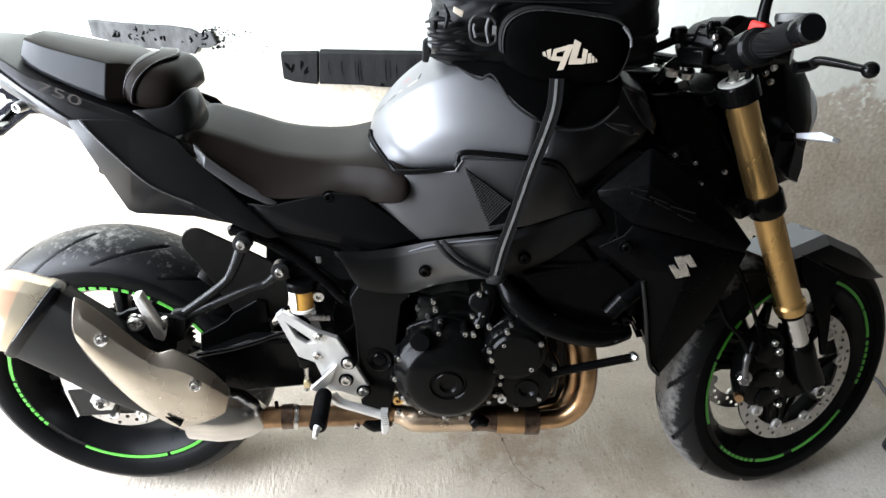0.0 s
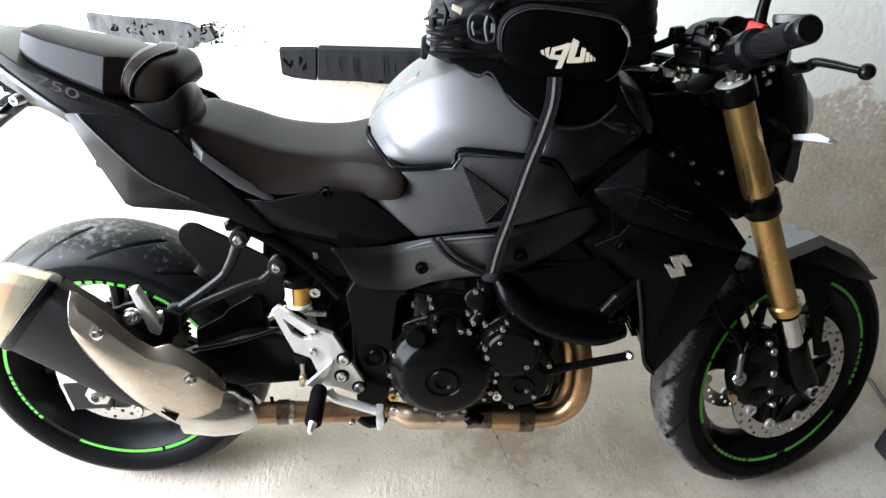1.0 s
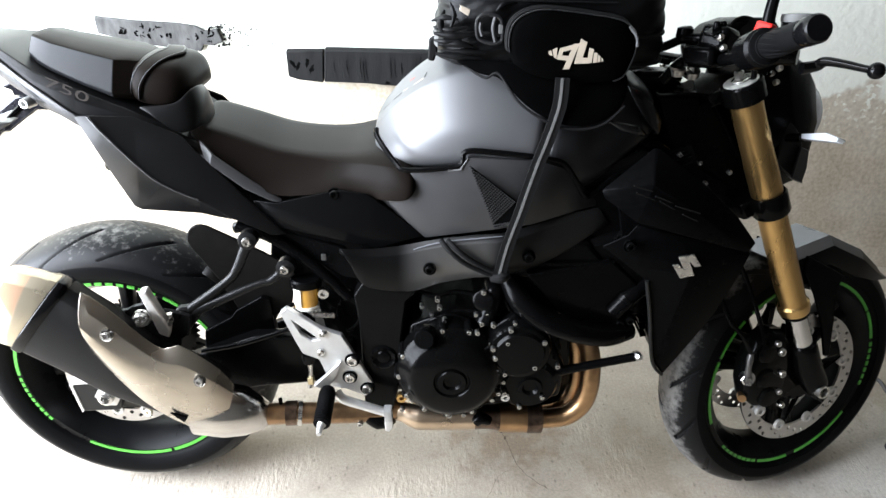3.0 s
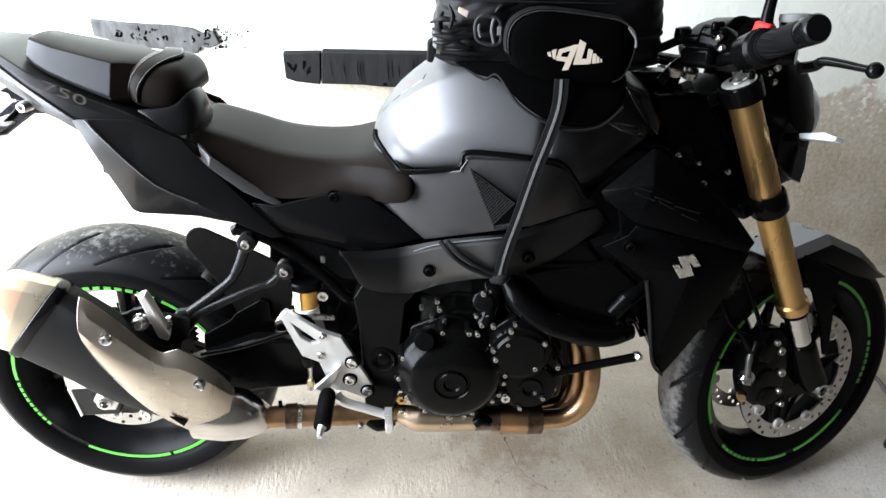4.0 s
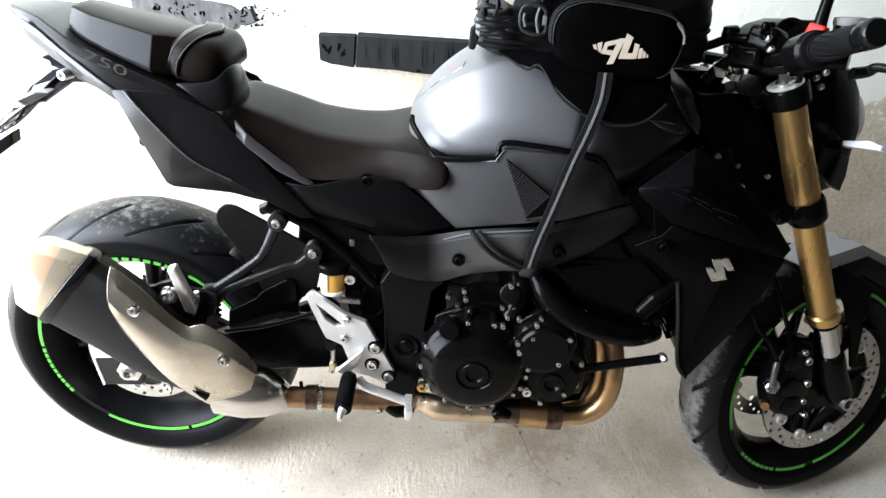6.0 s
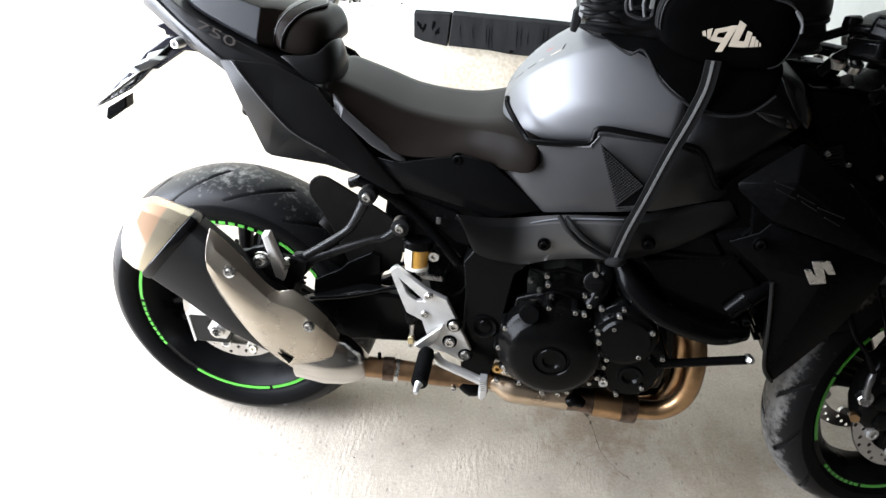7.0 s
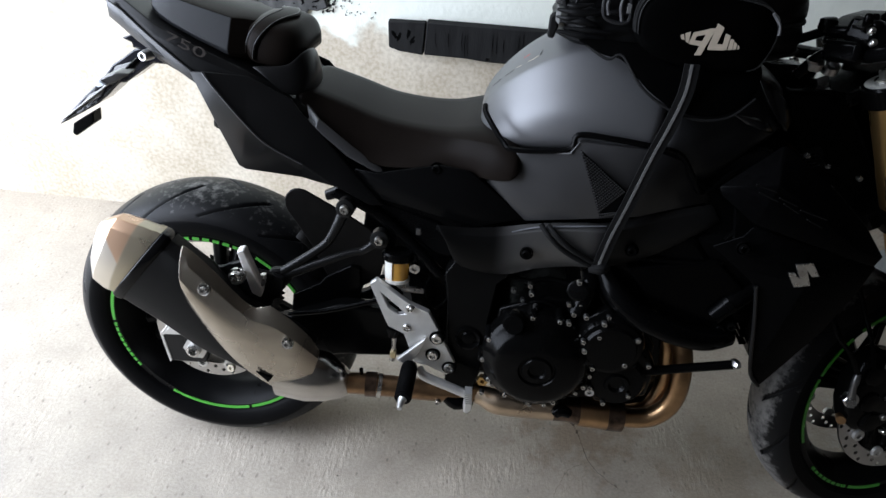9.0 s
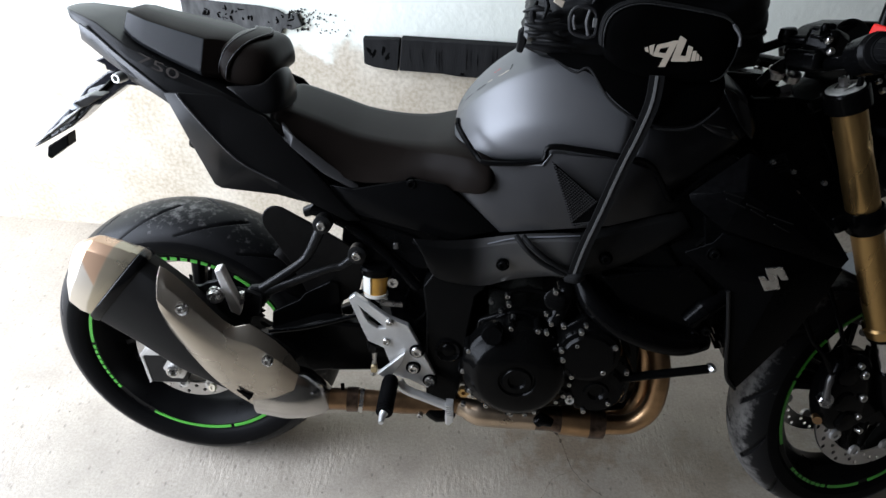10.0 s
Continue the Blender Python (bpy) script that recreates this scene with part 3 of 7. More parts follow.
def tyre_material():
    """Rubber with pale dust rubbed onto the tread, most where it meets the ground."""
    m = material("dusty_tyre_rubber", (0.006, 0.006, 0.0064), 0.42, 0, 0.25, 9, 0.15, 500, spec=0.13)
    nt = m.node_tree
    b = nt.nodes["Principled BSDF"]
    base = b.inputs["Base Color"].links[0].from_node
    co = nt.nodes.new("ShaderNodeNewGeometry")
    at = nt.nodes.new("ShaderNodeAttribute")
    at.attribute_name = "dust"

    def grain(scale, detail, lo, hi, a, z):
        n = nt.nodes.new("ShaderNodeTexNoise")
        n.inputs["Scale"].default_value, n.inputs["Detail"].default_value, n.inputs["Roughness"].default_value = scale, detail, 0.65
        nt.links.new(co.outputs["Position"], n.inputs["Vector"])
        r = nt.nodes.new("ShaderNodeMapRange")
        r.inputs["From Min"].default_value, r.inputs["From Max"].default_value = a, z
        r.inputs["To Min"].default_value, r.inputs["To Max"].default_value = lo, hi
        nt.links.new(n.outputs["Fac"], r.inputs["Value"])
        return r.outputs[0]

    total = at.outputs["Fac"]
    for g in (grain(70, 14, -0.55, 0.55, 0.25, 0.75), grain(9, 6, -0.5, 0.5, 0.3, 0.7)):
        k = nt.nodes.new("ShaderNodeMath")
        nt.links.new(total, k.inputs[0])
        nt.links.new(g, k.inputs[1])
        total = k.outputs[0]
    cut = nt.nodes.new("ShaderNodeMapRange")
    cut.inputs["From Min"].default_value, cut.inputs["From Max"].default_value, cut.inputs["To Max"].default_value = 0.36, 1.2, 0.6
    nt.links.new(total, cut.inputs["Value"])
    total = cut.outputs[0]
    mx = nt.nodes.new("ShaderNodeMix")
    mx.data_type = "RGBA"
    mx.inputs["B"].default_value = (0.30, 0.29, 0.275, 1)
    nt.links.new(total, mx.inputs["Factor"])
    nt.links.new(base.outputs[0], mx.inputs["A"])
    nt.links.new(mx.outputs["Result"], b.inputs["Base Color"])
    return m


M["tyre"] = tyre_material()
UPRIGHT = Matrix.Identity(4)


def dashes(start, end, n, gap=0.35):
    step = (end - start) / n
    return [(0, 0, start + k * step, start + (k + 1 - gap) * step) for k in range(n)]


rear_tape = [(0, 0, 150, 181.5), (0, 0, 238.7, 286), (0, 0, 288, 316), (0, 0, 20, 60)] + dashes(183.5, 216, 9) + dashes(64, 112, 9)
front_tape = [(0, 0, 162, 201.6), (0, 0, 136, 160), (0, 0, 34.5, 68.5), (0, 0, 13.5, 33), (0, 0, 283.5, 323), (0, 0, 255.5, 277), (0, 0, 100, 130)] + dashes(222, 254.5, 8) + dashes(-18, 12, 7)
make_wheel("rear_wheel", (0, 0, 0.315), 0.315, 0.09, 0.075, 0.12, UPRIGHT, rear_tape, 80)
make_wheel("front_wheel", (1.45, 0, 0.30), 0.30, 0.06, 0.049, 0.155, STEERED, front_tape, 40)

# tank and seats
TANK_SHAPE = [(0, 0), (0.35, 0.03), (0.56, 0.085), (0.612, 0.105), (0.635, 0.125), (0.68, 0.18), (0.93, 0.50), (0.985, 0.62), (1.0, 0.79), (0.97, 1.0), (0.5, 1.02), (0, 1.02)]
tank = [(0.540, 0.862, 0.80, 0.05), (0.552, 0.890, 0.80, 0.085), (0.585, 0.932, 0.81, 0.125), (0.64, 0.978, 0.82, 0.155), (0.70, 1.005, 0.83, 0.172),
        (0.77, 1.015, 0.828, 0.181), (0.83, 1.018, 0.822, 0.184, -0.02), (0.860, 1.016, 0.815, 0.1835, -0.04)]
tank_ob = part("fuel_tank", loft(half_rings(tank, TANK_SHAPE)), "tank", bike, "satin grey metal fuel tank", subd=2, angle=180)
# tank front split off at the strap so its shade can be a darker colour
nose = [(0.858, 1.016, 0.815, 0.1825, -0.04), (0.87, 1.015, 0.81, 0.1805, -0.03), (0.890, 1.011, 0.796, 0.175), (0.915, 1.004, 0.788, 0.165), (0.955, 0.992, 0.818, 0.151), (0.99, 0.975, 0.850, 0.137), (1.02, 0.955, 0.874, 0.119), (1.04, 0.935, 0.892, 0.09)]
part("tank_front", loft(half_rings(nose, TANK_SHAPE)), "shaded_cover", bike, "front of the tank, its shade put into a dark colour, drawn to a point", subd=2, angle=180)
SEAT_SHAPE = [(0, 0), (0.5, 0.0), (0.63, 0.015), (0.695, 0.05), (0.725, 0.10), (0.855, 0.60), (0.87, 0.64), (0.985, 0.90), (1.0, 0.95), (0.97, 1.0), (0.5, 1.0), (0, 1.0)]
seat = [(0.216, 0.858, 0.848, 0.09), (0.232, 0.873, 0.84, 0.112), (0.30, 0.855, 0.795, 0.124), (0.365, 0.834, 0.763, 0.132), (0.43, 0.825, 0.764, 0.136), (0.49, 0.825, 0.775, 0.136),
        (0.54, 0.834, 0.766, 0.150), (0.578, 0.836, 0.768, 0.167), (0.602, 0.832, 0.774, 0.176), (0.614, 0.827, 0.784, 0.174), (0.619, 0.817, 0.793, 0.166)]
NOSE_SHAPE = [(0, 0), (0.5, 0.0), (0.68, 0.03), (0.79, 0.08), (0.87, 0.16), (0.965, 0.46), (0.985, 0.62), (1.0, 0.86), (0.995, 0.94), (0.95, 1.0), (0.5, 1.0), (0, 1.0)]
seat_rings = []
for section in seat:
    k = min(1.0, max(0.0, (section[0] - 0.43) / 0.12))
    blend = [(a[0] + (b[0] - a[0]) * k, a[1] + (b[1] - a[1]) * k) for a, b in zip(SEAT_SHAPE, NOSE_SHAPE)]
    seat_rings += half_rings([section], blend)
part("rider_seat", loft([list(r) for r in zip(*[spline(row, 6) for row in zip(*seat_rings)])]), "seat", bike, "black vinyl rider seat with a bevelled lower edge", angle=40, bevel=0.004)


# bevel turned towards the door light and coloured paler for its highlight
BEVEL = [[(0.222, -0.085, 0.852), (0.242, -0.098, 0.851), (0.268, -0.124, 0.836), (0.325, -0.126, 0.794), (0.365, -0.128, 0.767), (0.383, -0.131, 0.757)],
         [(0.218, -0.095, 0.841), (0.235, -0.110, 0.824), (0.265, -0.135, 0.820), (0.322, -0.137, 0.777), (0.367, -0.138, 0.756), (0.384, -0.134, 0.751)]]
both("seat_bevel", lambda: strips(BEVEL), "cover", "bevelled lower edge of the rider seat", thick=0.008, bevel=0.002, angle=25)
# added rib: its round gloss draws the highlight streak on the shoulder
part("nose_ridge", tube([(0.938, -0.150, 0.915), (0.960, -0.150, 0.907), (0.985, -0.147, 0.900), (1.006, -0.138, 0.889)], [0.001, 0.007, 0.009, 0.002], 20, 8), "nose", bike, "glossy rib added to catch a highlight on the tank's front shoulder")


def pillion_rings():
    """A cushion with a flat top, a sharp shoulder and a slanted side."""
    rings = []
    for x, top, bot, sw, bw in ((-0.047, 1.010, 0.990, 0.022, 0.038), (-0.040, 1.013, 0.984, 0.038, 0.054), (-0.022, 1.011, 0.973, 0.049, 0.066), (0.0, 1.005, 0.964, 0.055, 0.075),
                                (0.05, 0.995, 0.947, 0.065, 0.089), (0.108, 0.984, 0.928, 0.075, 0.101), (0.128, 0.981, 0.922, 0.062, 0.090), (0.160, 0.974, 0.918, 0.05, 0.07)):
        half = [(0, top), (sw * 0.8, top - 0.001), (sw * 0.96, top - 0.004), (sw, top - 0.008), (bw, bot + 0.003), (bw * 0.97, bot - 0.005), (0, bot - 0.006)]
        rings.append([(x, -y, z) for y, z in half] + [(x, y, z) for y, z in reversed(half) if y > 1e-6])
    return rings


cushion = part("pillion_seat", loft(pillion_rings()), "seat", bike, "black vinyl passenger seat with a bevelled side", angle=22, bevel=0.006)
# side-facing faces take the paler vinyl: the light they catch, as colour
cushion.data.materials.append(M["seat_band"])
for face in cushion.data.polygons:
    if abs(face.normal.y) > 0.55 and face.center.x < 0.105:
        face.material_index = 1
LOBE_SHAPE = [(0, 0), (0.5, 0.02), (0.8, 0.12), (0.98, 0.42), (1.0, 0.72), (0.98, 0.94), (0.92, 1.0), (0.5, 1.0), (0, 1.0)]
lobe = [(0.125, 0.974, 0.915, 0.08), (0.150, 0.982, 0.908, 0.092), (0.185, 0.980, 0.904, 0.094), (0.208, 0.976, 0.906, 0.088), (0.222, 0.966, 0.914, 0.074), (0.231, 0.944, 0.922, 0.05)]
bolster = part("seat_bolster", loft(half_rings(lobe, LOBE_SHAPE)), "seat", bike, "rounded black vinyl front end of the passenger seat", subd=2, angle=180)
TAIL_SHAPE = [(0, 0.24), (0.6, 0.24), (0.88, 0.26), (0.96, 0.44), (1.0, 0.80), (0.92, 1.0), (0, 1.0)]
tail = [(-0.158, 1.012, 1.0, 0.02), (-0.14, 1.014, 0.992, 0.045), (-0.08, 1.008, 0.965, 0.082), (-0.02, 0.985, 0.905, 0.105), (0.05, 0.958, 0.875, 0.118), (0.13, 0.922, 0.868, 0.125), (0.19, 0.892, 0.85, 0.122), (0.25, 0.85, 0.81, 0.115)]
# strip over the tail's lower side; door light painted in as grey
TAIL_FACET = [[(-0.106, -0.075, 0.995), (-0.078, -0.0835, 0.981), (-0.042, -0.0965, 0.957), (-0.007, -0.1075, 0.935), (0.026, -0.1145, 0.913), (0.056, -0.1205, 0.895)],
              [(-0.120, -0.052, 0.962), (-0.098, -0.060, 0.950), (-0.064, -0.076, 0.932), (-0.030, -0.093, 0.919), (0.010, -0.107, 0.900), (0.057, -0.116, 0.874)]]
both("tail_facet", lambda: strips(TAIL_FACET), "trim", "lower facet of the tail, its daylight put in as grey colour", thick=0.003, bevel=0.001)
part("tail_cowl", loft(half_rings(tail, TAIL_SHAPE)), "body", bike, "matt black tail cowl", angle=30, bevel=0.004)


# -- bodywork
def ribbon_flat(pts, width=0.004):
    """A narrow flat band along pts."""
    path = spline(pts, 5)
    d = Vector((0.35, -0.2, -0.3)).normalized() * width / 2
    return strips([[p - d for p in path], [p + d for p in path]])


def faces_of(points, faces):
    bm = bmesh.new()
    vs = [bm.verts.new(p) for p in points]
    for f in faces:
        bm.faces.new([vs[i] for i in f])
    return bm


part("head_panel", faces_of([(0.968, -0.116, 0.968), (0.990, -0.118, 0.960), (1.020, -0.116, 0.935), (1.042, -0.108, 0.906), (1.036, -0.118, 0.884), (1.012, -0.128, 0.905), (0.985, -0.128, 0.940)], [(0, 1, 6), (1, 2, 5, 6), (2, 3, 4, 5)]), "nose", bike, "glossy black panel beside the steering head", thick=0.006, bevel=0.002, angle=20)
part("tank_seam", tube([(0.55, -0.108, 0.881), (0.555, -0.125, 0.869), (0.585, -0.155, 0.838), (0.606, -0.168, 0.83), (0.689, -0.178, 0.843), (0.702, -0.18, 0.869), (0.752, -0.185, 0.87), (0.817, -0.187, 0.864), (0.862, -0.181, 0.853), (0.888, -0.176, 0.822), (0.914, -0.166, 0.787), (0.955, -0.152, 0.816), (1.0, -0.131, 0.857)], 0.0048, 8, 6), "plastic", bike, "black rubber tank edging")
both("tank_side_cover", lambda: faces_of([(0.556, -0.146, 0.766), (0.612, -0.157, 0.823), (0.693, -0.182, 0.838), (0.705, -0.182, 0.859), (0.822, -0.190, 0.860), (0.790, -0.187, 0.736), (0.76, -0.186, 0.73), (0.637, -0.169, 0.703), (0.695, -0.187, 0.753), (0.638, -0.176, 0.74)],
    [(0, 1, 9, 7), (1, 8, 9), (1, 2, 8), (2, 3, 6, 8), (3, 4, 5, 6), (8, 6, 7, 9)]), "cover", "satin dark grey side cover with folded facets", thick=0.012, offset=-1, bevel=0.0025)
# the cover's edge highlight is a bead of paler colour
both("cover_edge", lambda: tube([(0.622, -0.1595, 0.825), (0.652, -0.169, 0.831), (0.691, -0.1825, 0.838), (0.696, -0.183, 0.843), (0.706, -0.183, 0.859)], [0.0015, 0.0015, 0.0015, 0.0012, 0.0008], 8, 4), "seam", "pale bead for the highlight on the side cover's upper edge")
# front of the side cover, shade ahead of the strap put in as dark colour
both("side_cover_front", lambda: faces_of([(0.821, -0.189, 0.860), (0.874, -0.179, 0.842), (0.942, -0.148, 0.764), (0.817, -0.184, 0.738), (0.789, -0.186, 0.736)], [(0, 1, 3, 4), (1, 2, 3)]), "shaded_cover", "side cover ahead of the knee, its shade put into a dark colour", thick=0.012, offset=-1, bevel=0.0025)
pad = part("knee_pad", slab([(0.708, -0.192, 0.849), (0.79, -0.196, 0.787), (0.786, -0.198, 0.749), (0.756, -0.197, 0.737)], (0, 0.006, 0)), "plastic", bike, "black textured knee pad", bevel=0.0015)


def pad_studs():
    corners = [Vector(p) for p in [(0.708, -0.193, 0.849), (0.79, -0.197, 0.787), (0.786, -0.199, 0.75), (0.756, -0.198, 0.738)]]
    a, b, c, d = corners
    bms = []
    n = 25
    for i in range(n):
        v = (i + 0.7) / n
        left, right = a.lerp(d, v), a.lerp(b, min(1, v * 1.06)) if v < 0.94 else b.lerp(c, v)
        m = max(1, int((right - left).length / 0.0036))
        for k in range(m):
            p = left.lerp(right, (k + 0.5) / m)
            bms.append(block(p, (0.0023, 0.0022, 0.0023), (0, 45, 0)))
    return join(*bms)


tagged(part("pad_studs", pad_studs(), "cover", pad), kind="stuff")
both("seat_side_panel", lambda: faces_of([(0.330, -0.130, 0.752), (0.370, -0.1365, 0.750), (0.484, -0.15, 0.783), (0.537, -0.156, 0.779), (0.638, -0.164, 0.705), (0.554, -0.166, 0.679), (0.345, -0.128, 0.703)],
    [(0, 1, 5, 6), (1, 2, 5), (2, 3, 4, 5)]), "panel", "black folded panel under the seat", thick=0.006, bevel=0.002, angle=8)
both("tail_fin", lambda: faces_of([(0.051, -0.132, 0.899), (0.079, -0.138, 0.903), (0.099, -0.147, 0.877), (0.15, -0.155, 0.823), (0.188, -0.16, 0.792), (0.246, -0.158, 0.762), (0.303, -0.152, 0.723), (0.362, -0.145, 0.691), (0.386, -0.138, 0.69), (0.341, -0.138, 0.738), (0.292, -0.137, 0.794), (0.239, -0.132, 0.848), (0.222, -0.128, 0.868), (0.147, -0.124, 0.899), (0.086, -0.135, 0.82), (0.12, -0.13, 0.736), (0.132, -0.13, 0.73), (0.235, -0.132, 0.726), (0.273, -0.137, 0.721)],
    [(0, 1, 2, 14), (2, 3, 15, 14), (3, 4, 16, 15), (4, 5, 17, 16), (5, 6, 18, 17), (1, 13, 3, 2), (13, 12, 11, 4, 3), (11, 10, 5, 4), (10, 9, 6, 5), (9, 8, 7, 6)]),
    "body", "matt black pointed tail side panel", thick=0.005, bevel=0.0015, angle=7)
# highlight along the fin's ridge, put in as a paler grey bead
both("tail_fin_edge", lambda: tube([(0.077, -0.141, 0.903), (0.1, -0.149, 0.878), (0.151, -0.157, 0.824), (0.189, -0.161, 0.792), (0.246, -0.159, 0.763)], 0.0016, 6, 6), "cover")


def numerals():
    """The figures on the tail, as flat foil."""
    cu = bpy.data.curves.new("model_figures", "FONT")
    cu.body, cu.size, cu.extrude, cu.space_character = "750", 0.030, 0.0004, 1.0
    tmp = new("model_figures", cu)
    bpy.context.view_layer.update()
    me = bpy.data.meshes.new_from_object(tmp.evaluated_get(bpy.context.evaluated_depsgraph_get()))
    bm = bmesh.new()
    bm.from_mesh(me)
    scene.collection.objects.unlink(tmp)
    bpy.data.objects.remove(tmp)
    return bm


bm = numerals()
o, e = Vector((0.003, -0.107, 0.944)), Vector((0.076, -0.118, 0.919))
xd = (e - o).normalized()
up = Vector((0.01, -0.105, 0.954)) - o
up = (up - xd * up.dot(xd)).normalized()
w = max(v.co.x for v in bm.verts)
rot = Matrix((xd, up, xd.cross(up))).transposed().to_4x4()
bm.transform(Matrix.Translation(o + xd.cross(up) * 0.006) @ rot @ Matrix.Diagonal(((e - o).length / w, 0.75, 1, 1)))
part("model_figures", bm, "figures", bike, "grey foil figures on the tail")

# passenger seat strap
COLLAR = [[(0.140, -0.104, 0.911), (0.186, -0.105, 0.914), (0.214, -0.101, 0.917), (0.226, -0.090, 0.931), (0.236, -0.070, 0.939), (0.238, -0.040, 0.935), (0.233, 0.002, 0.925)],
          [(0.158, -0.110, 0.907), (0.194, -0.111, 0.903), (0.221, -0.106, 0.905), (0.236, -0.094, 0.912), (0.246, -0.073, 0.916), (0.247, -0.040, 0.910), (0.241, 0.002, 0.900)],
          [(0.175, -0.117, 0.897), (0.204, -0.116, 0.889), (0.229, -0.109, 0.888), (0.242, -0.098, 0.893), (0.251, -0.078, 0.896), (0.251, -0.042, 0.889), (0.245, 0.002, 0.880)],
          [(0.205, -0.121, 0.876), (0.221, -0.118, 0.868), (0.235, -0.111, 0.870), (0.245, -0.100, 0.874), (0.250, -0.078, 0.872), (0.249, -0.042, 0.866), (0.244, 0.002, 0.860)]]
part("tail_collar", strips(COLLAR), "body", bike, "smooth black collar in front of the passenger seat", thick=0.004, subd=2, angle=180)
strap_l = [(0.172, 0, 0.984), (0.165, 0.03, 0.983), (0.154, 0.056, 0.976), (0.141, 0.078, 0.962), (0.128, 0.093, 0.947), (0.120, 0.099, 0.934), (0.113, 0.102, 0.917)]
strap_r = [(0.210, 0, 0.978), (0.199, 0.03, 0.978), (0.184, 0.058, 0.972), (0.170, 0.08, 0.961), (0.158, 0.094, 0.947), (0.151, 0.099, 0.932), (0.146, 0.102, 0.909)]


def strap_row(pts, grow=0.002):
    side = [(x, y * 1.0 + grow * (y > 0.05), z + grow) for x, y, z in pts]
    return [(x, -y, z) for x, y, z in reversed(side)] + side[1:]


rows = [strap_row([tuple(Vector(a).lerp(Vector(b), t)) for a, b in zip(strap_l, strap_r)], g) for t, g in ((0, 0.001), (0.1, 0.0035), (0.5, 0.0045), (0.9, 0.0035), (1, 0.001))]
grab = part("passenger_strap", strips(rows), "seat", bike, "black passenger grab strap with stitched edges", angle=180)
seams = []
for lo, hi in ((0.06, 0.12), (0.88, 0.94)):
    band = [strap_row([tuple(Vector(a).lerp(Vector(b), t)) for a, b in zip(strap_l, strap_r)], 0.006) for t in (lo, hi)]
    seams.append(part("strap_seam", strips(band), "seam", grab, "pale stitched seam", angle=180))
for ob, off, thick in ((grab, 0.003, 0.003), (seams[0], 0.0055, 0.0015), (seams[1], 0.0055, 0.0015)):
    w = ob.modifiers.new("lie", "SHRINKWRAP")
    w.target, w.offset, w.wrap_mode = bolster, off, "ABOVE_SURFACE"
    w = ob.modifiers.new("thick", "SOLIDIFY")
    w.thickness, w.offset = thick, 1
    w = ob.modifiers.new("round", "SUBSURF")
    w.levels = w.render_levels = 2

# -- frame, engine and what hangs on it
FRAME = [[(0.487, -0.184, 0.687), (0.533, -0.178, 0.684), (0.59, -0.173, 0.689), (0.662, -0.17, 0.703), (0.726, -0.17, 0.712), (0.784, -0.17, 0.719), (0.875, -0.164, 0.749), (0.942, -0.15, 0.76)],
         [(0.495, -0.19, 0.679), (0.537, -0.188, 0.674), (0.593, -0.187, 0.678), (0.662, -0.186, 0.695), (0.726, -0.189, 0.705), (0.783, -0.189, 0.711), (0.875, -0.172, 0.737), (0.948, -0.154, 0.752)],
         [(0.506, -0.19, 0.657), (0.539, -0.189, 0.635), (0.599, -0.189, 0.633), (0.663, -0.19, 0.653), (0.728, -0.192, 0.664), (0.784, -0.192, 0.669), (0.874, -0.174, 0.696), (0.957, -0.154, 0.738)],
         [(0.512, -0.186, 0.638), (0.535, -0.184, 0.608), (0.609, -0.18, 0.598), (0.664, -0.178, 0.616), (0.73, -0.178, 0.629), (0.783, -0.178, 0.634), (0.868, -0.172, 0.668), (0.963, -0.152, 0.731)]]
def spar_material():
    """Black coat on cast aluminium; the light along its flank is painted in as grey."""
    m = material("lit_black_spar", (0.003, 0.003, 0.003), 0.3, 0.0, 0.15, 18, 0.1, 500, spec=0.1, rough_vary=0.05)
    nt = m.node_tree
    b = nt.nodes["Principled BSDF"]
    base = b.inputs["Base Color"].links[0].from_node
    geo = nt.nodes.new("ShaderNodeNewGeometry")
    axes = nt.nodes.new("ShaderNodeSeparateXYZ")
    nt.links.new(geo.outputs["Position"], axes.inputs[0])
    # painted light: grey rises along x here and fades again ahead of the strap
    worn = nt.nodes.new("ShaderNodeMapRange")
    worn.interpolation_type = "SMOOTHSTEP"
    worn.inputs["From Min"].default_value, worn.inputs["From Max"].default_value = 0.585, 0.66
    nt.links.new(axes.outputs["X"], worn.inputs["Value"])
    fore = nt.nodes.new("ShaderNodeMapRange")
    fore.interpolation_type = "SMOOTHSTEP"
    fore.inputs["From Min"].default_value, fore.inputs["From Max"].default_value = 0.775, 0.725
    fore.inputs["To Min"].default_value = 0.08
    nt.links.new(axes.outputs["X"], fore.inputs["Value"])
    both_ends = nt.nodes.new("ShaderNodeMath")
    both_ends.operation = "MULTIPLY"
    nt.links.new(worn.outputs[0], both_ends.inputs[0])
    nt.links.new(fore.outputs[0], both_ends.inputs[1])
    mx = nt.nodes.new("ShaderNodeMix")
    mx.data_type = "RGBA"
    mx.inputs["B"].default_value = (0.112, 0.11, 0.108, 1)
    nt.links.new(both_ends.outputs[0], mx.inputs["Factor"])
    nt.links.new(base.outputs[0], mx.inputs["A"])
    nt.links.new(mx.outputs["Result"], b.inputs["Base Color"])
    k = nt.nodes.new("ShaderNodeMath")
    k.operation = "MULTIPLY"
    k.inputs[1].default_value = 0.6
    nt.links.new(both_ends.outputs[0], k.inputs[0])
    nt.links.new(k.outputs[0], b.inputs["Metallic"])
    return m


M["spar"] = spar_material()
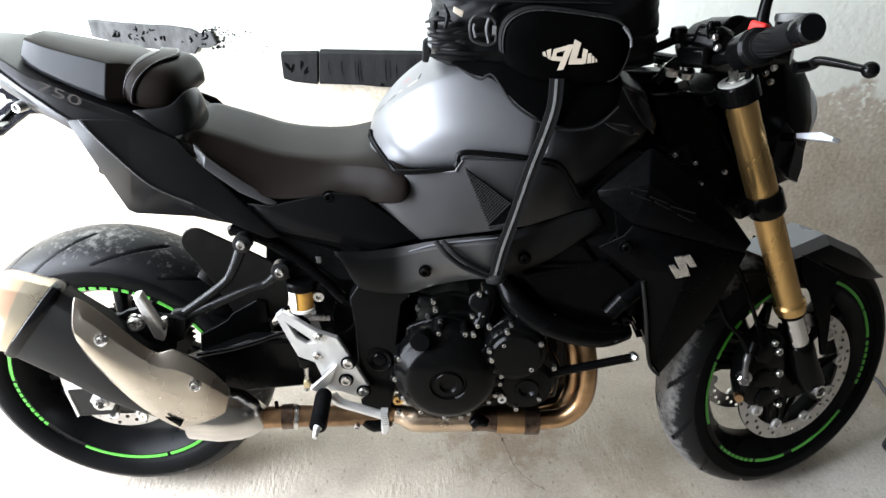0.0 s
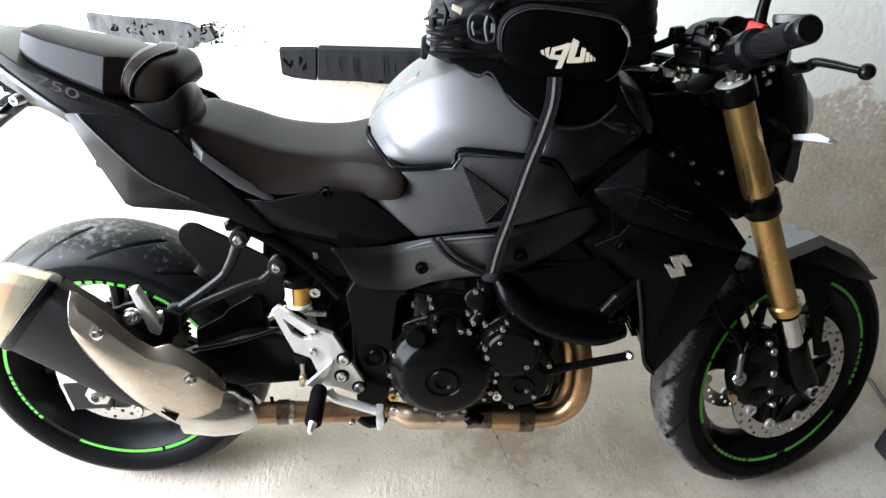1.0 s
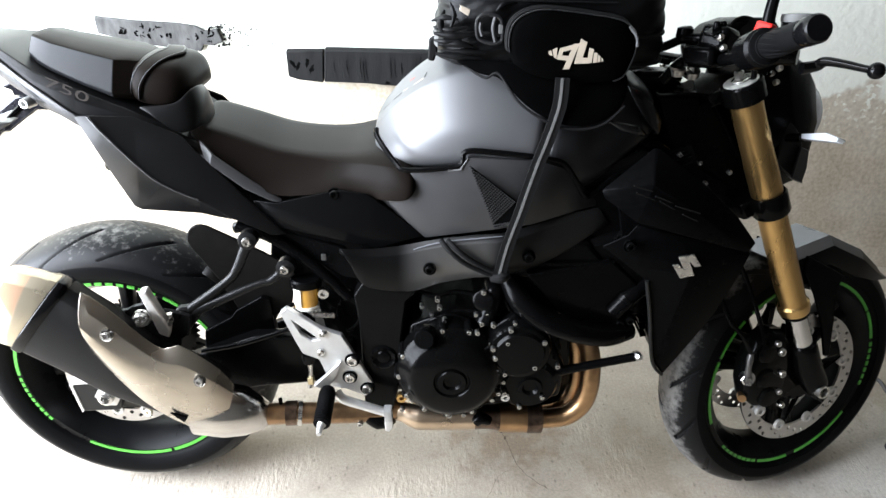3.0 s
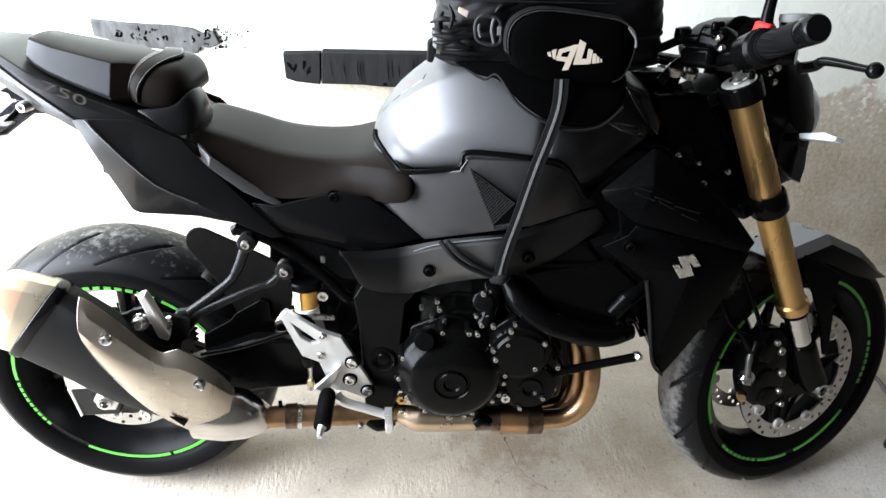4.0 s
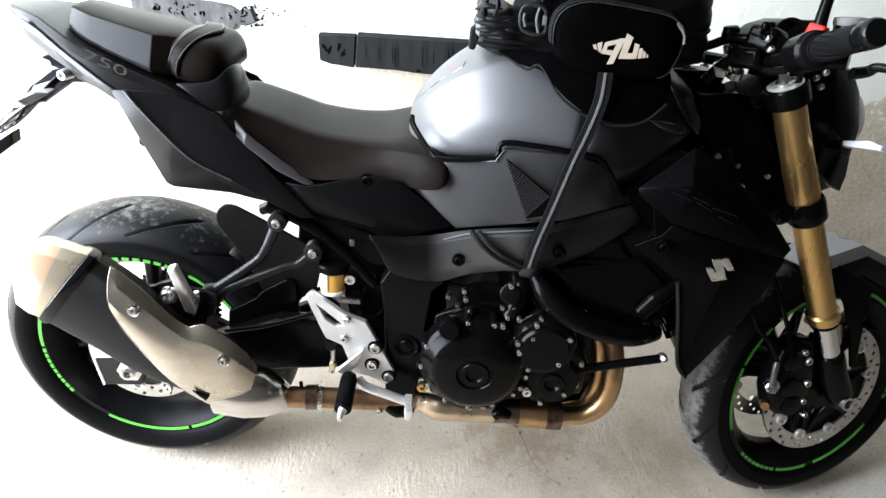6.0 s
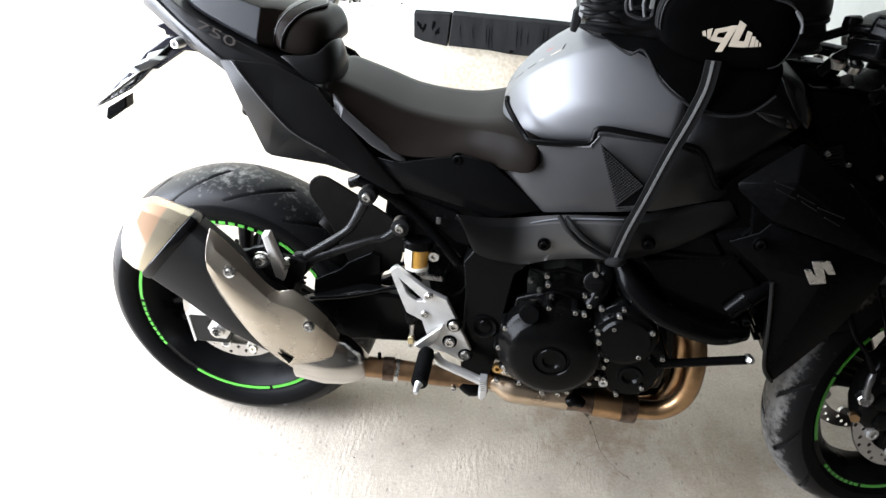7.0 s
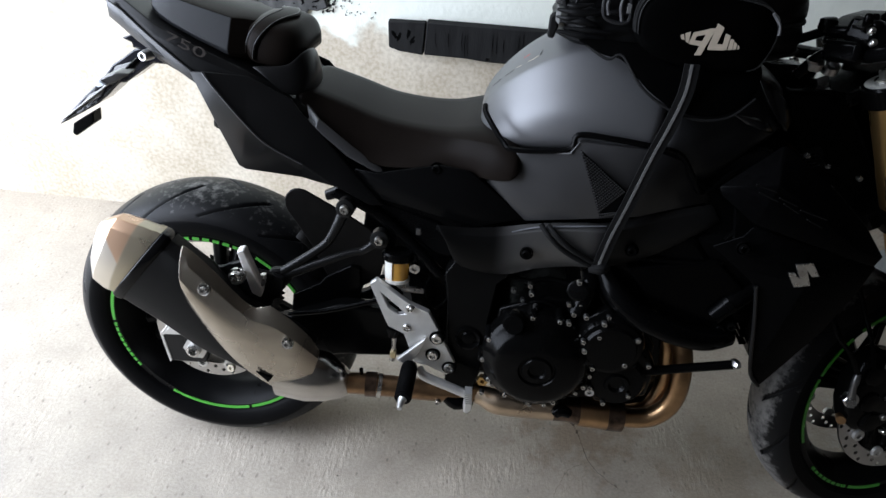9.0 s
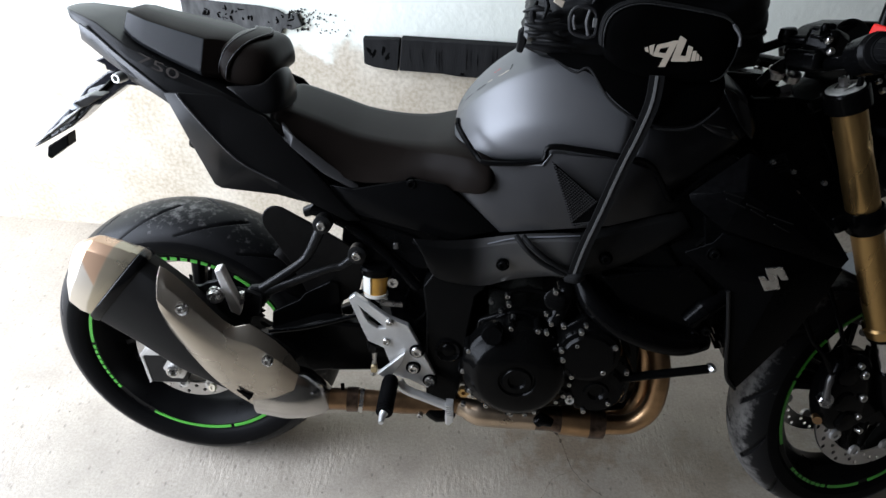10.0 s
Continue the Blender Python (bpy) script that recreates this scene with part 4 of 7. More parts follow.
both("frame_spar", lambda: strips([spline(row, 3) for row in FRAME]), "spar", "black cast aluminium frame spar, light on its flank coloured grey", thick=0.03, bevel=0.003, angle=50)
# highlight on the spar's edge, put in as a pale bead
both("spar_edge", lambda: tube([(0.617, -0.183, 0.687), (0.662, -0.181, 0.7005), (0.726, -0.183, 0.7105), (0.772, -0.183, 0.7165)], [0.0008, 0.0016, 0.0016, 0.0006], 8, 5), "fender", "pale bead for the highlight on the frame spar's upper edge")
part("frame_backing", slab([(0.618, -0.155, 0.728), (0.791, -0.155, 0.742), (0.796, -0.155, 0.67), (0.618, -0.155, 0.654)], (0, 0.03, 0)), "plastic", bike)
both("frame_post", lambda: slab([(0.517, -0.158, 0.623), (0.582, -0.17, 0.621), (0.628, -0.178, 0.622), (0.631, -0.178, 0.608), (0.604, -0.178, 0.573), (0.595, -0.178, 0.497), (0.589, -0.176, 0.372), (0.577, -0.17, 0.305), (0.52, -0.17, 0.32), (0.517, -0.17, 0.423), (0.514, -0.168, 0.515), (0.505, -0.165, 0.578), (0.528, -0.162, 0.614)], (0, 0.035, 0)), "post", "black cast frame post at the footrests", bevel=0.007)
part("frame_plug", turn_to(lathe([(0.026, 0.004), (0.026, -0.002), (0.022, -0.004), (0.018, -0.001), (0.014, 0.0), (0.012, -0.002), (0.004, -0.003)], 28), (0.56, -0.176, 0.446), (0, -1, 0.05)), "plastic", bike)
for c in [(0.646, -0.192, 0.653), (0.82, -0.19, 0.68), (0.478, -0.146, 0.774), (0.783, -0.19, 0.71)]:
    part("frame_bolt", bolt_head(c, 0.0085, 0.007, washer=0.003), "engine", bike)

part("crankcase", loft([[(0.60, y, 0.36), (0.63, y, 0.33), (0.84, y, 0.335), (0.90, y, 0.40), (0.905, y, 0.47), (0.86, y, 0.54), (0.70, y, 0.56), (0.61, y, 0.52)] for y in (-0.175, -0.165, 0.165, 0.175)]), "engine", bike, "black engine crankcase", bevel=0.006)
part("cylinder_block", loft([[(0.715, y, 0.52), (0.87, y, 0.50), (0.965, y, 0.66), (0.93, y, 0.70), (0.80, y, 0.71)] for y in (-0.165, 0.165)]), "engine", bike, "black cylinder block", bevel=0.01)
part("oil_sump", block((0.74, 0.0, 0.30), (0.2, 0.2, 0.09)), "engine", bike, bevel=0.012)
part("gearbox_back", block((0.56, 0.0, 0.44), (0.1, 0.26, 0.24)), "engine", bike, bevel=0.015)
part("air_box", block((0.72, 0, 0.76), (0.34, 0.26, 0.12)), "plastic", bike, bevel=0.02)
part("seat_base", block((0.42, 0, 0.745), (0.36, 0.2, 0.07), (0, 4, 0)), "plastic", bike, bevel=0.01)

CLUTCH = Vector((0.691, -0.205, 0.435))
clutch = part("clutch_cover", lathe([(0.104, 0.05), (0.104, -0.002), (0.098, -0.010), (0.090, -0.014), (0.084, -0.024), (0.070, -0.031), (0.035, -0.033), (0.032, -0.029), (0.029, -0.029), (0.026, -0.034), (0.017, -0.034), (0.014, -0.029), (0.008, -0.029)], 64, CLUTCH), "engine", bike, "round black clutch cover with a raised ring")
part("oil_filler", turn_to(lathe([(0.02, 0.02), (0.02, -0.006), (0.017, -0.012), (0.01, -0.012)], 24), (0.639, -0.225, 0.528), (-0.1, -1, 0.3)), "engine", clutch)
for k in range(13):
    a = radians(18 + 360 / 13 * k)
    p = CLUTCH + Vector((0.101 * math.cos(a), 0.0, 0.101 * math.sin(a)))
    part("cover_lug", turn_to(lathe([(0.0095, 0.03), (0.0095, -0.004), (0.007, -0.006)], 14), p, (0, -1, 0)), "engine", clutch)
    part("cover_bolt", bolt_head(p - Vector((0, 0.005, 0)), 0.0045, 0.005), "steel", clutch, "small steel bolt")
GEN = Vector((0.815, -0.205, 0.492))
starter = part("starter_cover", lathe([(0.062, 0.05), (0.062, -0.004), (0.056, -0.014), (0.048, -0.016), (0.044, -0.021), (0.02, -0.022)], 48, GEN), "engine", bike, "round black starter gear cover")
SIG = Vector((0.842, -0.2, 0.408))
signal = part("signal_cover", lathe([(0.055, 0.04), (0.055, -0.004), (0.048, -0.012), (0.024, -0.014), (0.022, -0.019), (0.016, -0.019), (0.012, -0.013)], 44, SIG), "engine", bike, "round black signal cover with a plug")
part("cover_web", slab([(0.761, -0.2, 0.533), (0.804, -0.2, 0.565), (0.87, -0.2, 0.515), (0.909, -0.2, 0.443), (0.905, -0.2, 0.373), (0.813, -0.2, 0.344), (0.775, -0.2, 0.393)], (0, 0.04, 0)), "engine", bike, bevel=0.008)
for c in [(0.763, -0.215, 0.552), (0.735, -0.215, 0.535), (0.795, -0.22, 0.545), (0.859, -0.22, 0.518), (0.765, -0.222, 0.504), (0.77, -0.222, 0.483), (0.79, -0.222, 0.447), (0.845, -0.222, 0.463), (0.889, -0.215, 0.461), (0.867, -0.215, 0.386), (0.825, -0.212, 0.359), (0.782, -0.215, 0.395), (0.794, -0.215, 0.395), (0.818, -0.2, 0.514), (0.743, -0.2, 0.545), (0.744, -0.19, 0.606), (0.749, -0.19, 0.576), (0.661, -0.18, 0.583), (0.665, -0.18, 0.565), (0.675, -0.19, 0.544), (0.633, -0.178, 0.567), (0.451, -0.19, 0.509), (0.596, -0.18, 0.32), (0.615, -0.18, 0.344), (0.691, -0.19, 0.315), (0.719, -0.19, 0.318)]:
    part("engine_bolt", bolt_head(c, 0.0048, 0.006), "steel", bike, "small steel bolt")
part("drain_washer", turn_to(lathe([(0.0085, 0.004), (0.0085, -0.004), (0.004, -0.004), (0.004, 0.002)], 20), (0.796, -0.214, 0.383), (0, -1, 0)), "silver", bike, "bright aluminium washer")
part("brass_plug", turn_to(lathe([(0.011, 0.006), (0.011, -0.006), (0.005, -0.006), (0.005, -0.001)], 6), (0.595, -0.19, 0.36), (0, -1, 0)), "gold", bike, "hexagonal brass plug")
part("thermostat_housing", tube([(0.749, -0.19, 0.539), (0.76, -0.18, 0.569), (0.766, -0.17, 0.594), (0.759, -0.15, 0.6)], [0.018, 0.017, 0.019, 0.014], 16, 6), "engine", bike, "black coolant housing")
part("housing_flange", turn_to(lathe([(0.019, 0.006), (0.019, -0.004), (0.014, -0.006)], 24), (0.745, -0.188, 0.587), (-0.3, -1, 0.3)), "engine", bike)
part("coolant_hose", tube([(0.791, -0.16, 0.618), (0.813, -0.19, 0.589), (0.855, -0.205, 0.559), (0.915, -0.205, 0.534), (0.978, -0.19, 0.514), (1.03, -0.16, 0.507)], [0.019, 0.022, 0.022, 0.022, 0.021, 0.019], 18, 8), "plastic", bike, "thick black rubber coolant hose")
part("upper_hose", tube([(0.991, -0.17, 0.552), (1.017, -0.165, 0.583), (1.054, -0.15, 0.609)], [0.017, 0.018, 0.018], 16, 6), "plastic", bike, "black radiator hose with a steel clip")
part("hose_clip", tube([(1.01, -0.167, 0.576), (1.016, -0.166, 0.583)], 0.0192, 18, 2), "engine", bike)
part("sensor_wire", tube([(0.505, -0.13, 0.604), (0.526, -0.15, 0.548), (0.492, -0.15, 0.489), (0.47, -0.14, 0.521), (0.478, -0.13, 0.547)], 0.0024, 8, 8), "engine", bike, "thin black cable")
part("crash_bar", tube([(0.89, -0.195, 0.429), (0.936, -0.2, 0.447), (1.041, -0.205, 0.478)], [0.009, 0.0085, 0.0085], 14, 4), "plastic", bike, "black stay bar with a steel end bolt")
part("stay_end", turn_to(lathe([(0.006, 0.012), (0.0085, 0.008), (0.0085, -0.004), (0.005, -0.01)], 6), (1.04, -0.207, 0.48), (0.3, -1, 0.2)), "steel", bike)
part("radiator", block((1.065, 0, 0.60), (0.035, 0.34, 0.26), (0, -12, 0)), "plastic", bike, "black radiator core", bevel=0.006)
for k in range(14):
    part("radiator_fin", block((1.043 - 0.0035 * k + 0.02, -0.0, 0.49 + 0.0165 * k), (0.012, 0.31, 0.004), (0, -12, 0)), "engine", bike)
part("head_tube", tube([(1.085, 0, 0.93), (1.13, 0, 0.80)], 0.04, 20), "frame", bike)
part("front_frame", slab([(0.984, -0.06, 0.847), (1.061, -0.06, 0.853), (1.23, -0.05, 0.763), (1.232, -0.05, 0.704), (1.061, -0.06, 0.658)], (0, 0.12, 0)), "plastic", bike, bevel=0.01)

# shrouds
both("radiator_shroud", lambda: faces_of([(0.928, -0.2, 0.814), (1.007, -0.19, 0.886), (1.015, -0.195, 0.886), (1.099, -0.21, 0.829), (1.166, -0.205, 0.771), (1.21, -0.2, 0.72), (1.195, -0.212, 0.707), (1.064, -0.236, 0.75), (0.986, -0.232, 0.77), (0.933, -0.208, 0.803), (1.003, -0.232, 0.837), (1.085, -0.235, 0.789)],
    [(0, 1, 10), (1, 2, 3, 11, 10), (3, 4, 11), (4, 5, 6, 11), (6, 7, 11), (7, 8, 10, 11), (8, 9, 0, 10)]), "scoop", "matt black upper radiator shroud", thick=0.006, bevel=0.002, angle=14)
both("side_scoop", lambda: faces_of([(0.942, -0.205, 0.711), (0.981, -0.215, 0.739), (0.993, -0.215, 0.758), (1.069, -0.225, 0.741), (1.203, -0.205, 0.703), (1.192, -0.205, 0.655), (1.167, -0.2, 0.568), (1.13, -0.19, 0.477), (1.104, -0.185, 0.42), (1.076, -0.19, 0.456), (1.05, -0.2, 0.567), (1.033, -0.208, 0.641), (0.986, -0.212, 0.68), (1.097, -0.226, 0.667), (1.09, -0.215, 0.589)],
    [(0, 1, 12), (1, 2, 3, 13, 12), (3, 4, 5, 13), (5, 6, 14, 13), (6, 7, 14), (7, 8, 9, 14), (9, 10, 14), (10, 11, 13, 14), (11, 12, 13)]), "scoop", "carbon-look black lower radiator scoop", thick=0.005, bevel=0.002, angle=14)
part("scoop_lip", tube([(1.028, -0.212, 0.648), (1.049, -0.204, 0.569), (1.075, -0.194, 0.459), (1.101, -0.189, 0.423)], 0.0035, 8, 6), "hanger", bike)
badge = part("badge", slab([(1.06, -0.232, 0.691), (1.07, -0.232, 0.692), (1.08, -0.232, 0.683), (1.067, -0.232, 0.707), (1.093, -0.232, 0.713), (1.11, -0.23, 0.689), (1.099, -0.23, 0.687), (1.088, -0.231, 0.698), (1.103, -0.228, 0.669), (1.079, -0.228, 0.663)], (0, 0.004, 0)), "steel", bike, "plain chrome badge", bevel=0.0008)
for c0, c1 in zip([(0.968, -0.236, 0.838), (0.975, -0.236, 0.826), (1.006, -0.238, 0.821), (1.015, -0.238, 0.812), (1.041, -0.239, 0.805), (1.055, -0.24, 0.791)], [(1, -0.237, 0.829), (1.006, -0.237, 0.814), (1.035, -0.238, 0.81), (1.041, -0.238, 0.799), (1.084, -0.239, 0.793), (1.081, -0.239, 0.779)]):
    part("shroud_mark", tube([c0, c1], 0.0014, 6), "foil", bike, "dull grey mark on the shroud")
for c in [(0.985, -0.222, 0.722), (1.023, -0.178, 0.542), (1.008, -0.17, 0.528)]:
    part("shroud_bolt", bolt_head(c, 0.0085, 0.007, washer=0.003), "engine", bike, "dark panel bolt")

part("shroud_backing", slab([(0.968, -0.19, 0.771), (1.084, -0.2, 0.756), (1.203, -0.19, 0.713), (1.2, -0.19, 0.674), (1.075, -0.2, 0.701), (0.982, -0.19, 0.71)], (0, 0.015, 0)), "plastic", bike)
part("engine_front", slab([(0.855, -0.135, 0.484), (0.927, -0.125, 0.478), (0.943, -0.125, 0.347), (0.925, -0.13, 0.296), (0.86, -0.135, 0.282)], (0, 0.05, 0)), "engine", bike, bevel=0.006)

# -- exhaust
def muffler_ring(centre, h, d, y, tilt=(0.64, 0.77)):
    """A rounded six-sided section across the muffler."""
    n = Vector((tilt[0], 0, tilt[1])).normalized()
    shape = ((-1, -0.45), (-0.86, -0.8), (-0.45, -1), (0.35, -1), (0.8, -0.86), (0.98, -0.6), (0.93, -0.1), (0.72, 0.4), (0.35, 0.85), (-0.45, 1), (-0.86, 0.8), (-1, 0.45))
    return [Vector((centre[0], y, centre[1])) + n * h * a + Vector((0, d * b, 0)) for a, b in shape]


muffler = part("muffler", loft([muffler_ring((0.258, 0.387), 0.045, 0.036, -0.205, (0.4, 0.92)), muffler_ring((0.205, 0.405), 0.07, 0.052, -0.21, (0.5, 0.87)), muffler_ring((0.103, 0.461), 0.074, 0.054, -0.214), muffler_ring((0.043, 0.5215), 0.084, 0.055, -0.216), muffler_ring((-0.03, 0.578), 0.09, 0.055, -0.217)]), "sleeve", bike, "black muffler with a bare stainless heat shield", bevel=0.003)
CAP = [((-0.028, 0.577), 0.0885, 0.054, -0.217, (0.64, 0.77)), ((-0.058, 0.589), 0.086, 0.054, -0.217, (0.58, 0.81)), ((-0.092, 0.602), 0.076, 0.05, -0.216, (0.45, 0.89)), ((-0.112, 0.606), 0.05, 0.036, -0.215, (0.35, 0.94)),
       ((-0.113, 0.606), 0.034, 0.024, -0.215, (0.35, 0.94)), ((-0.07, 0.595), 0.03, 0.02, -0.215, (0.35, 0.94))]
def cap_material():
    """Straw-coloured steel with a brown patch that tapers downward, paler towards the outlet."""
    m = material("brown_patched_cap_steel", (0.56, 0.52, 0.46), 0.3, 0.8, 0.1, 20, 0.03, 300)
    nt = m.node_tree
    b = nt.nodes["Principled BSDF"]
    geo = nt.nodes.new("ShaderNodeTexCoord")

    def side_of(p, q):
        """1 on the left of the line p to q in the x, z plane."""
        n = Vector((p[1] - q[1], 0, q[0] - p[0])).normalized()
        d = nt.nodes.new("ShaderNodeVectorMath")
        d.operation, d.inputs[1].default_value = "DOT_PRODUCT", n
        nt.links.new(geo.outputs["Object"], d.inputs[0])
        r = nt.nodes.new("ShaderNodeMapRange")
        r.interpolation_type = "SMOOTHSTEP"
        at = n.x * p[0] + n.z * p[1]
        r.inputs["From Min"].default_value, r.inputs["From Max"].default_value = at - 0.003, at + 0.003
        nt.links.new(d.outputs["Value"], r.inputs["Value"])
        return r.outputs[0]

    mul = nt.nodes.new("ShaderNodeMath")
    mul.operation = "MULTIPLY"
    straw = nt.nodes.new("ShaderNodeMix")
    straw.data_type = "RGBA"
    nt.links.new(side_of((-0.016, 0.675), (-0.058, 0.593)), straw.inputs["Factor"])
    straw.inputs["A"].default_value = (0.56, 0.51, 0.43, 1)
    straw.inputs["B"].default_value = (0.34, 0.295, 0.215, 1)
    nt.links.new(side_of((-0.056, 0.595), (-0.014, 0.672)), mul.inputs[0])
    nt.links.new(side_of((-0.084, 0.665), (-0.060, 0.595)), mul.inputs[1])
    x = nt.nodes.new("ShaderNodeMix")
    x.data_type = "RGBA"
    nt.links.new(mul.outputs[0], x.inputs["Factor"])
    nt.links.new(straw.outputs["Result"], x.inputs["A"])
    x.inputs["B"].default_value = (0.53, 0.345, 0.225, 1)
    nt.links.new(x.outputs["Result"], b.inputs["Base Color"])
    return m


M["cap"] = cap_material()
part("end_cap", loft([muffler_ring(*c) for c in CAP]), "cap", muffler, "polished stainless muffler end cap with a brown patch", bevel=0.0015, angle=20)
part("cap_band", loft([muffler_ring((-0.02, 0.570), 0.0905, 0.0555, -0.217), muffler_ring((-0.026, 0.575), 0.0935, 0.0585, -0.217), muffler_ring((-0.034, 0.581), 0.0925, 0.0575, -0.217), muffler_ring((-0.036, 0.582), 0.087, 0.053, -0.217)], cap=False), "gloss", muffler, "rolled black lip of the muffler sleeve", bevel=0.0012)
part("cap_step", loft([muffler_ring((-0.036, 0.5825), 0.0885, 0.0545, -0.217), muffler_ring((-0.046, 0.5865), 0.0885, 0.0545, -0.217)], cap=False), "straw", muffler)


def shield_material():
    """Brushed stainless steel, smudged, darker and browner towards its front end."""
    m = material("brushed_stainless", (0.40, 0.36, 0.30), 0.27, 0.94, 0.12, 9, 0.03, 420, rough_vary=0.08)
    nt = m.node_tree
    b = nt.nodes["Principled BSDF"]
    base = b.inputs["Base Color"].links[0].from_node
    co = nt.nodes.new("ShaderNodeTexCoord")
    axes = nt.nodes.new("ShaderNodeSeparateXYZ")
    nt.links.new(co.outputs["Object"], axes.inputs[0])
    mp = nt.nodes.new("ShaderNodeMapping")
    mp.inputs["Rotation"].default_value, mp.inputs["Scale"].default_value = (0, 0.75, 0), (10, 10, 38)
    nt.links.new(co.outputs["Object"], mp.inputs["Vector"])
    smear = nt.nodes.new("ShaderNodeTexNoise")
    smear.inputs["Scale"].default_value, smear.inputs["Detail"].default_value = 1.0, 8
    nt.links.new(mp.outputs[0], smear.inputs["Vector"])

    def remap(value, a, z, lo, hi):
        r = nt.nodes.new("ShaderNodeMapRange")
        r.interpolation_type = "SMOOTHSTEP"
        for key, v in zip(("From Min", "From Max", "To Min", "To Max"), (a, z, lo, hi)):
            r.inputs[key].default_value = v
        nt.links.new(value, r.inputs["Value"])
        return r.outputs[0]

    def blend(factor, a, colour):
        x = nt.nodes.new("ShaderNodeMix")
        x.data_type = "RGBA"
        nt.links.new(factor, x.inputs["Factor"])
        nt.links.new(a, x.inputs["A"])
        x.inputs["B"].default_value = (*colour, 1)
        return x.outputs["Result"]

    tint = blend(remap(smear.outputs["Fac"], 0.45, 0.75, 0.0, 0.28), base.outputs[0], (0.22, 0.195, 0.165))
    tint = blend(remap(axes.outputs["X"], 0.235, 0.282, 0.0, 0.65), tint, (0.17, 0.135, 0.105))
    nt.links.new(tint, b.inputs["Base Color"])
    return m


M["shield"] = shield_material()
SHIELD = [[(0.060, -0.258, 0.636), (0.073, -0.259, 0.631), (0.107, -0.260, 0.599), (0.145, -0.261, 0.553), (0.167, -0.262, 0.531), (0.181, -0.262, 0.524), (0.207, -0.259, 0.530), (0.237, -0.255, 0.507), (0.275, -0.248, 0.463), (0.290, -0.246, 0.430)],
          [(0.060, -0.278, 0.617), (0.076, -0.279, 0.606), (0.113, -0.280, 0.569), (0.150, -0.280, 0.531), (0.172, -0.280, 0.512), (0.188, -0.279, 0.504), (0.210, -0.275, 0.500), (0.238, -0.271, 0.478), (0.270, -0.264, 0.445), (0.289, -0.257, 0.420)],
          [(0.060, -0.288, 0.587), (0.073, -0.289, 0.570), (0.104, -0.289, 0.529), (0.138, -0.288, 0.491), (0.160, -0.287, 0.470), (0.178, -0.285, 0.458), (0.203, -0.281, 0.444), (0.230, -0.277, 0.424), (0.263, -0.270, 0.405), (0.284, -0.262, 0.401)],
          [(0.060, -0.286, 0.568), (0.070, -0.287, 0.546), (0.091, -0.286, 0.510), (0.122, -0.284, 0.465), (0.143, -0.282, 0.438), (0.162, -0.280, 0.420), (0.188, -0.276, 0.396), (0.214, -0.272, 0.376), (0.251, -0.264, 0.372), (0.279, -0.259, 0.386)],
          [(0.057, -0.276, 0.549), (0.063, -0.275, 0.524), (0.077, -0.273, 0.494), (0.106, -0.270, 0.441), (0.128, -0.268, 0.408), (0.147, -0.266, 0.385), (0.172, -0.261, 0.358), (0.198, -0.254, 0.334), (0.240, -0.250, 0.352), (0.275, -0.249, 0.374)]]
shield = part("heat_shield", strips(SHIELD), "shield", muffler, "brushed stainless heat shield with two bolts", thick=0.0025, bevel=0.0015, subd=2, angle=180)
# no hole is cut: the window's shade is a dark slab
part("shield_window", slab([(0.176, -0.278, 0.390), (0.203, -0.272, 0.373), (0.192, -0.264, 0.355)], (0, 0.004, 0)), "gouge", shield, "dark slab for the shade in the small window at the shield's edge")
for c in [(0.102, -0.288, 0.569), (0.24, -0.277, 0.464)]:
    part("shield_bolt", bolt_head(c, 0.0068, 0.006, (0, -1, 0.15), washer=0.004), "steel", muffler, "steel bolt with a washer")
part("inlet_cone", loft([[c + Vector((0, r * 0.8 * math.sin(t), r * math.cos(t))) for t in (2 * math.pi * k / 24 for k in range(24))] for c, r in zip([Vector(p) for p in [(0.198, -0.215, 0.35), (0.254, -0.215, 0.343), (0.293, -0.212, 0.339), (0.32, -0.205, 0.327), (0.333, -0.202, 0.323)]], (0.058, 0.058, 0.052, 0.036, 0.0245))]), "tip", muffler, "bright stainless inlet cone", angle=60)
part("link_pipe", tube([(0.316, -0.2, 0.319), (0.392, -0.19, 0.315), (0.496, -0.17, 0.3), (0.587, -0.15, 0.294)], 0.0215, 20, 6), "rust", bike, "heat-browned exhaust link pipe")
clamp = part("pipe_clamp", tube([(0.365, -0.193, 0.316), (0.387, -0.191, 0.316)], 0.025, 20, 2), "burnt", bike)
part("clamp_band", tube([(0.388, -0.191, 0.315), (0.396, -0.19, 0.314)], 0.0245, 20, 2), "steel", clamp)
part("clamp_bolt", tube([(0.355, -0.19, 0.351), (0.356, -0.19, 0.325)], 0.004, 8), "engine", clamp)
part("collector_bracket", tube([(0.745, -0.185, 0.292), (0.755, -0.185, 0.302), (0.774, -0.185, 0.295)], [0.011, 0.013, 0.009], 12, 4), "plastic", bike, "black bracket under the crankcase")
part("exhaust_collector", tube([(0.582, -0.15, 0.29), (0.601, -0.155, 0.289), (0.628, -0.16, 0.284), (0.669, -0.16, 0.283), (0.748, -0.16, 0.284)], [0.022, 0.024, 0.031, 0.031, 0.029], 24, 6, flat=0.9), "pale_pipe", bike, "polished heat-tinted exhaust collector")
part("collector_joint", tube([(0.744, -0.16, 0.284), (0.772, -0.16, 0.284), (0.798, -0.16, 0.282)], [0.0295, 0.028, 0.0305], 24, 4, flat=0.9), "burnt", bike, "dark heat-stained collector joint")
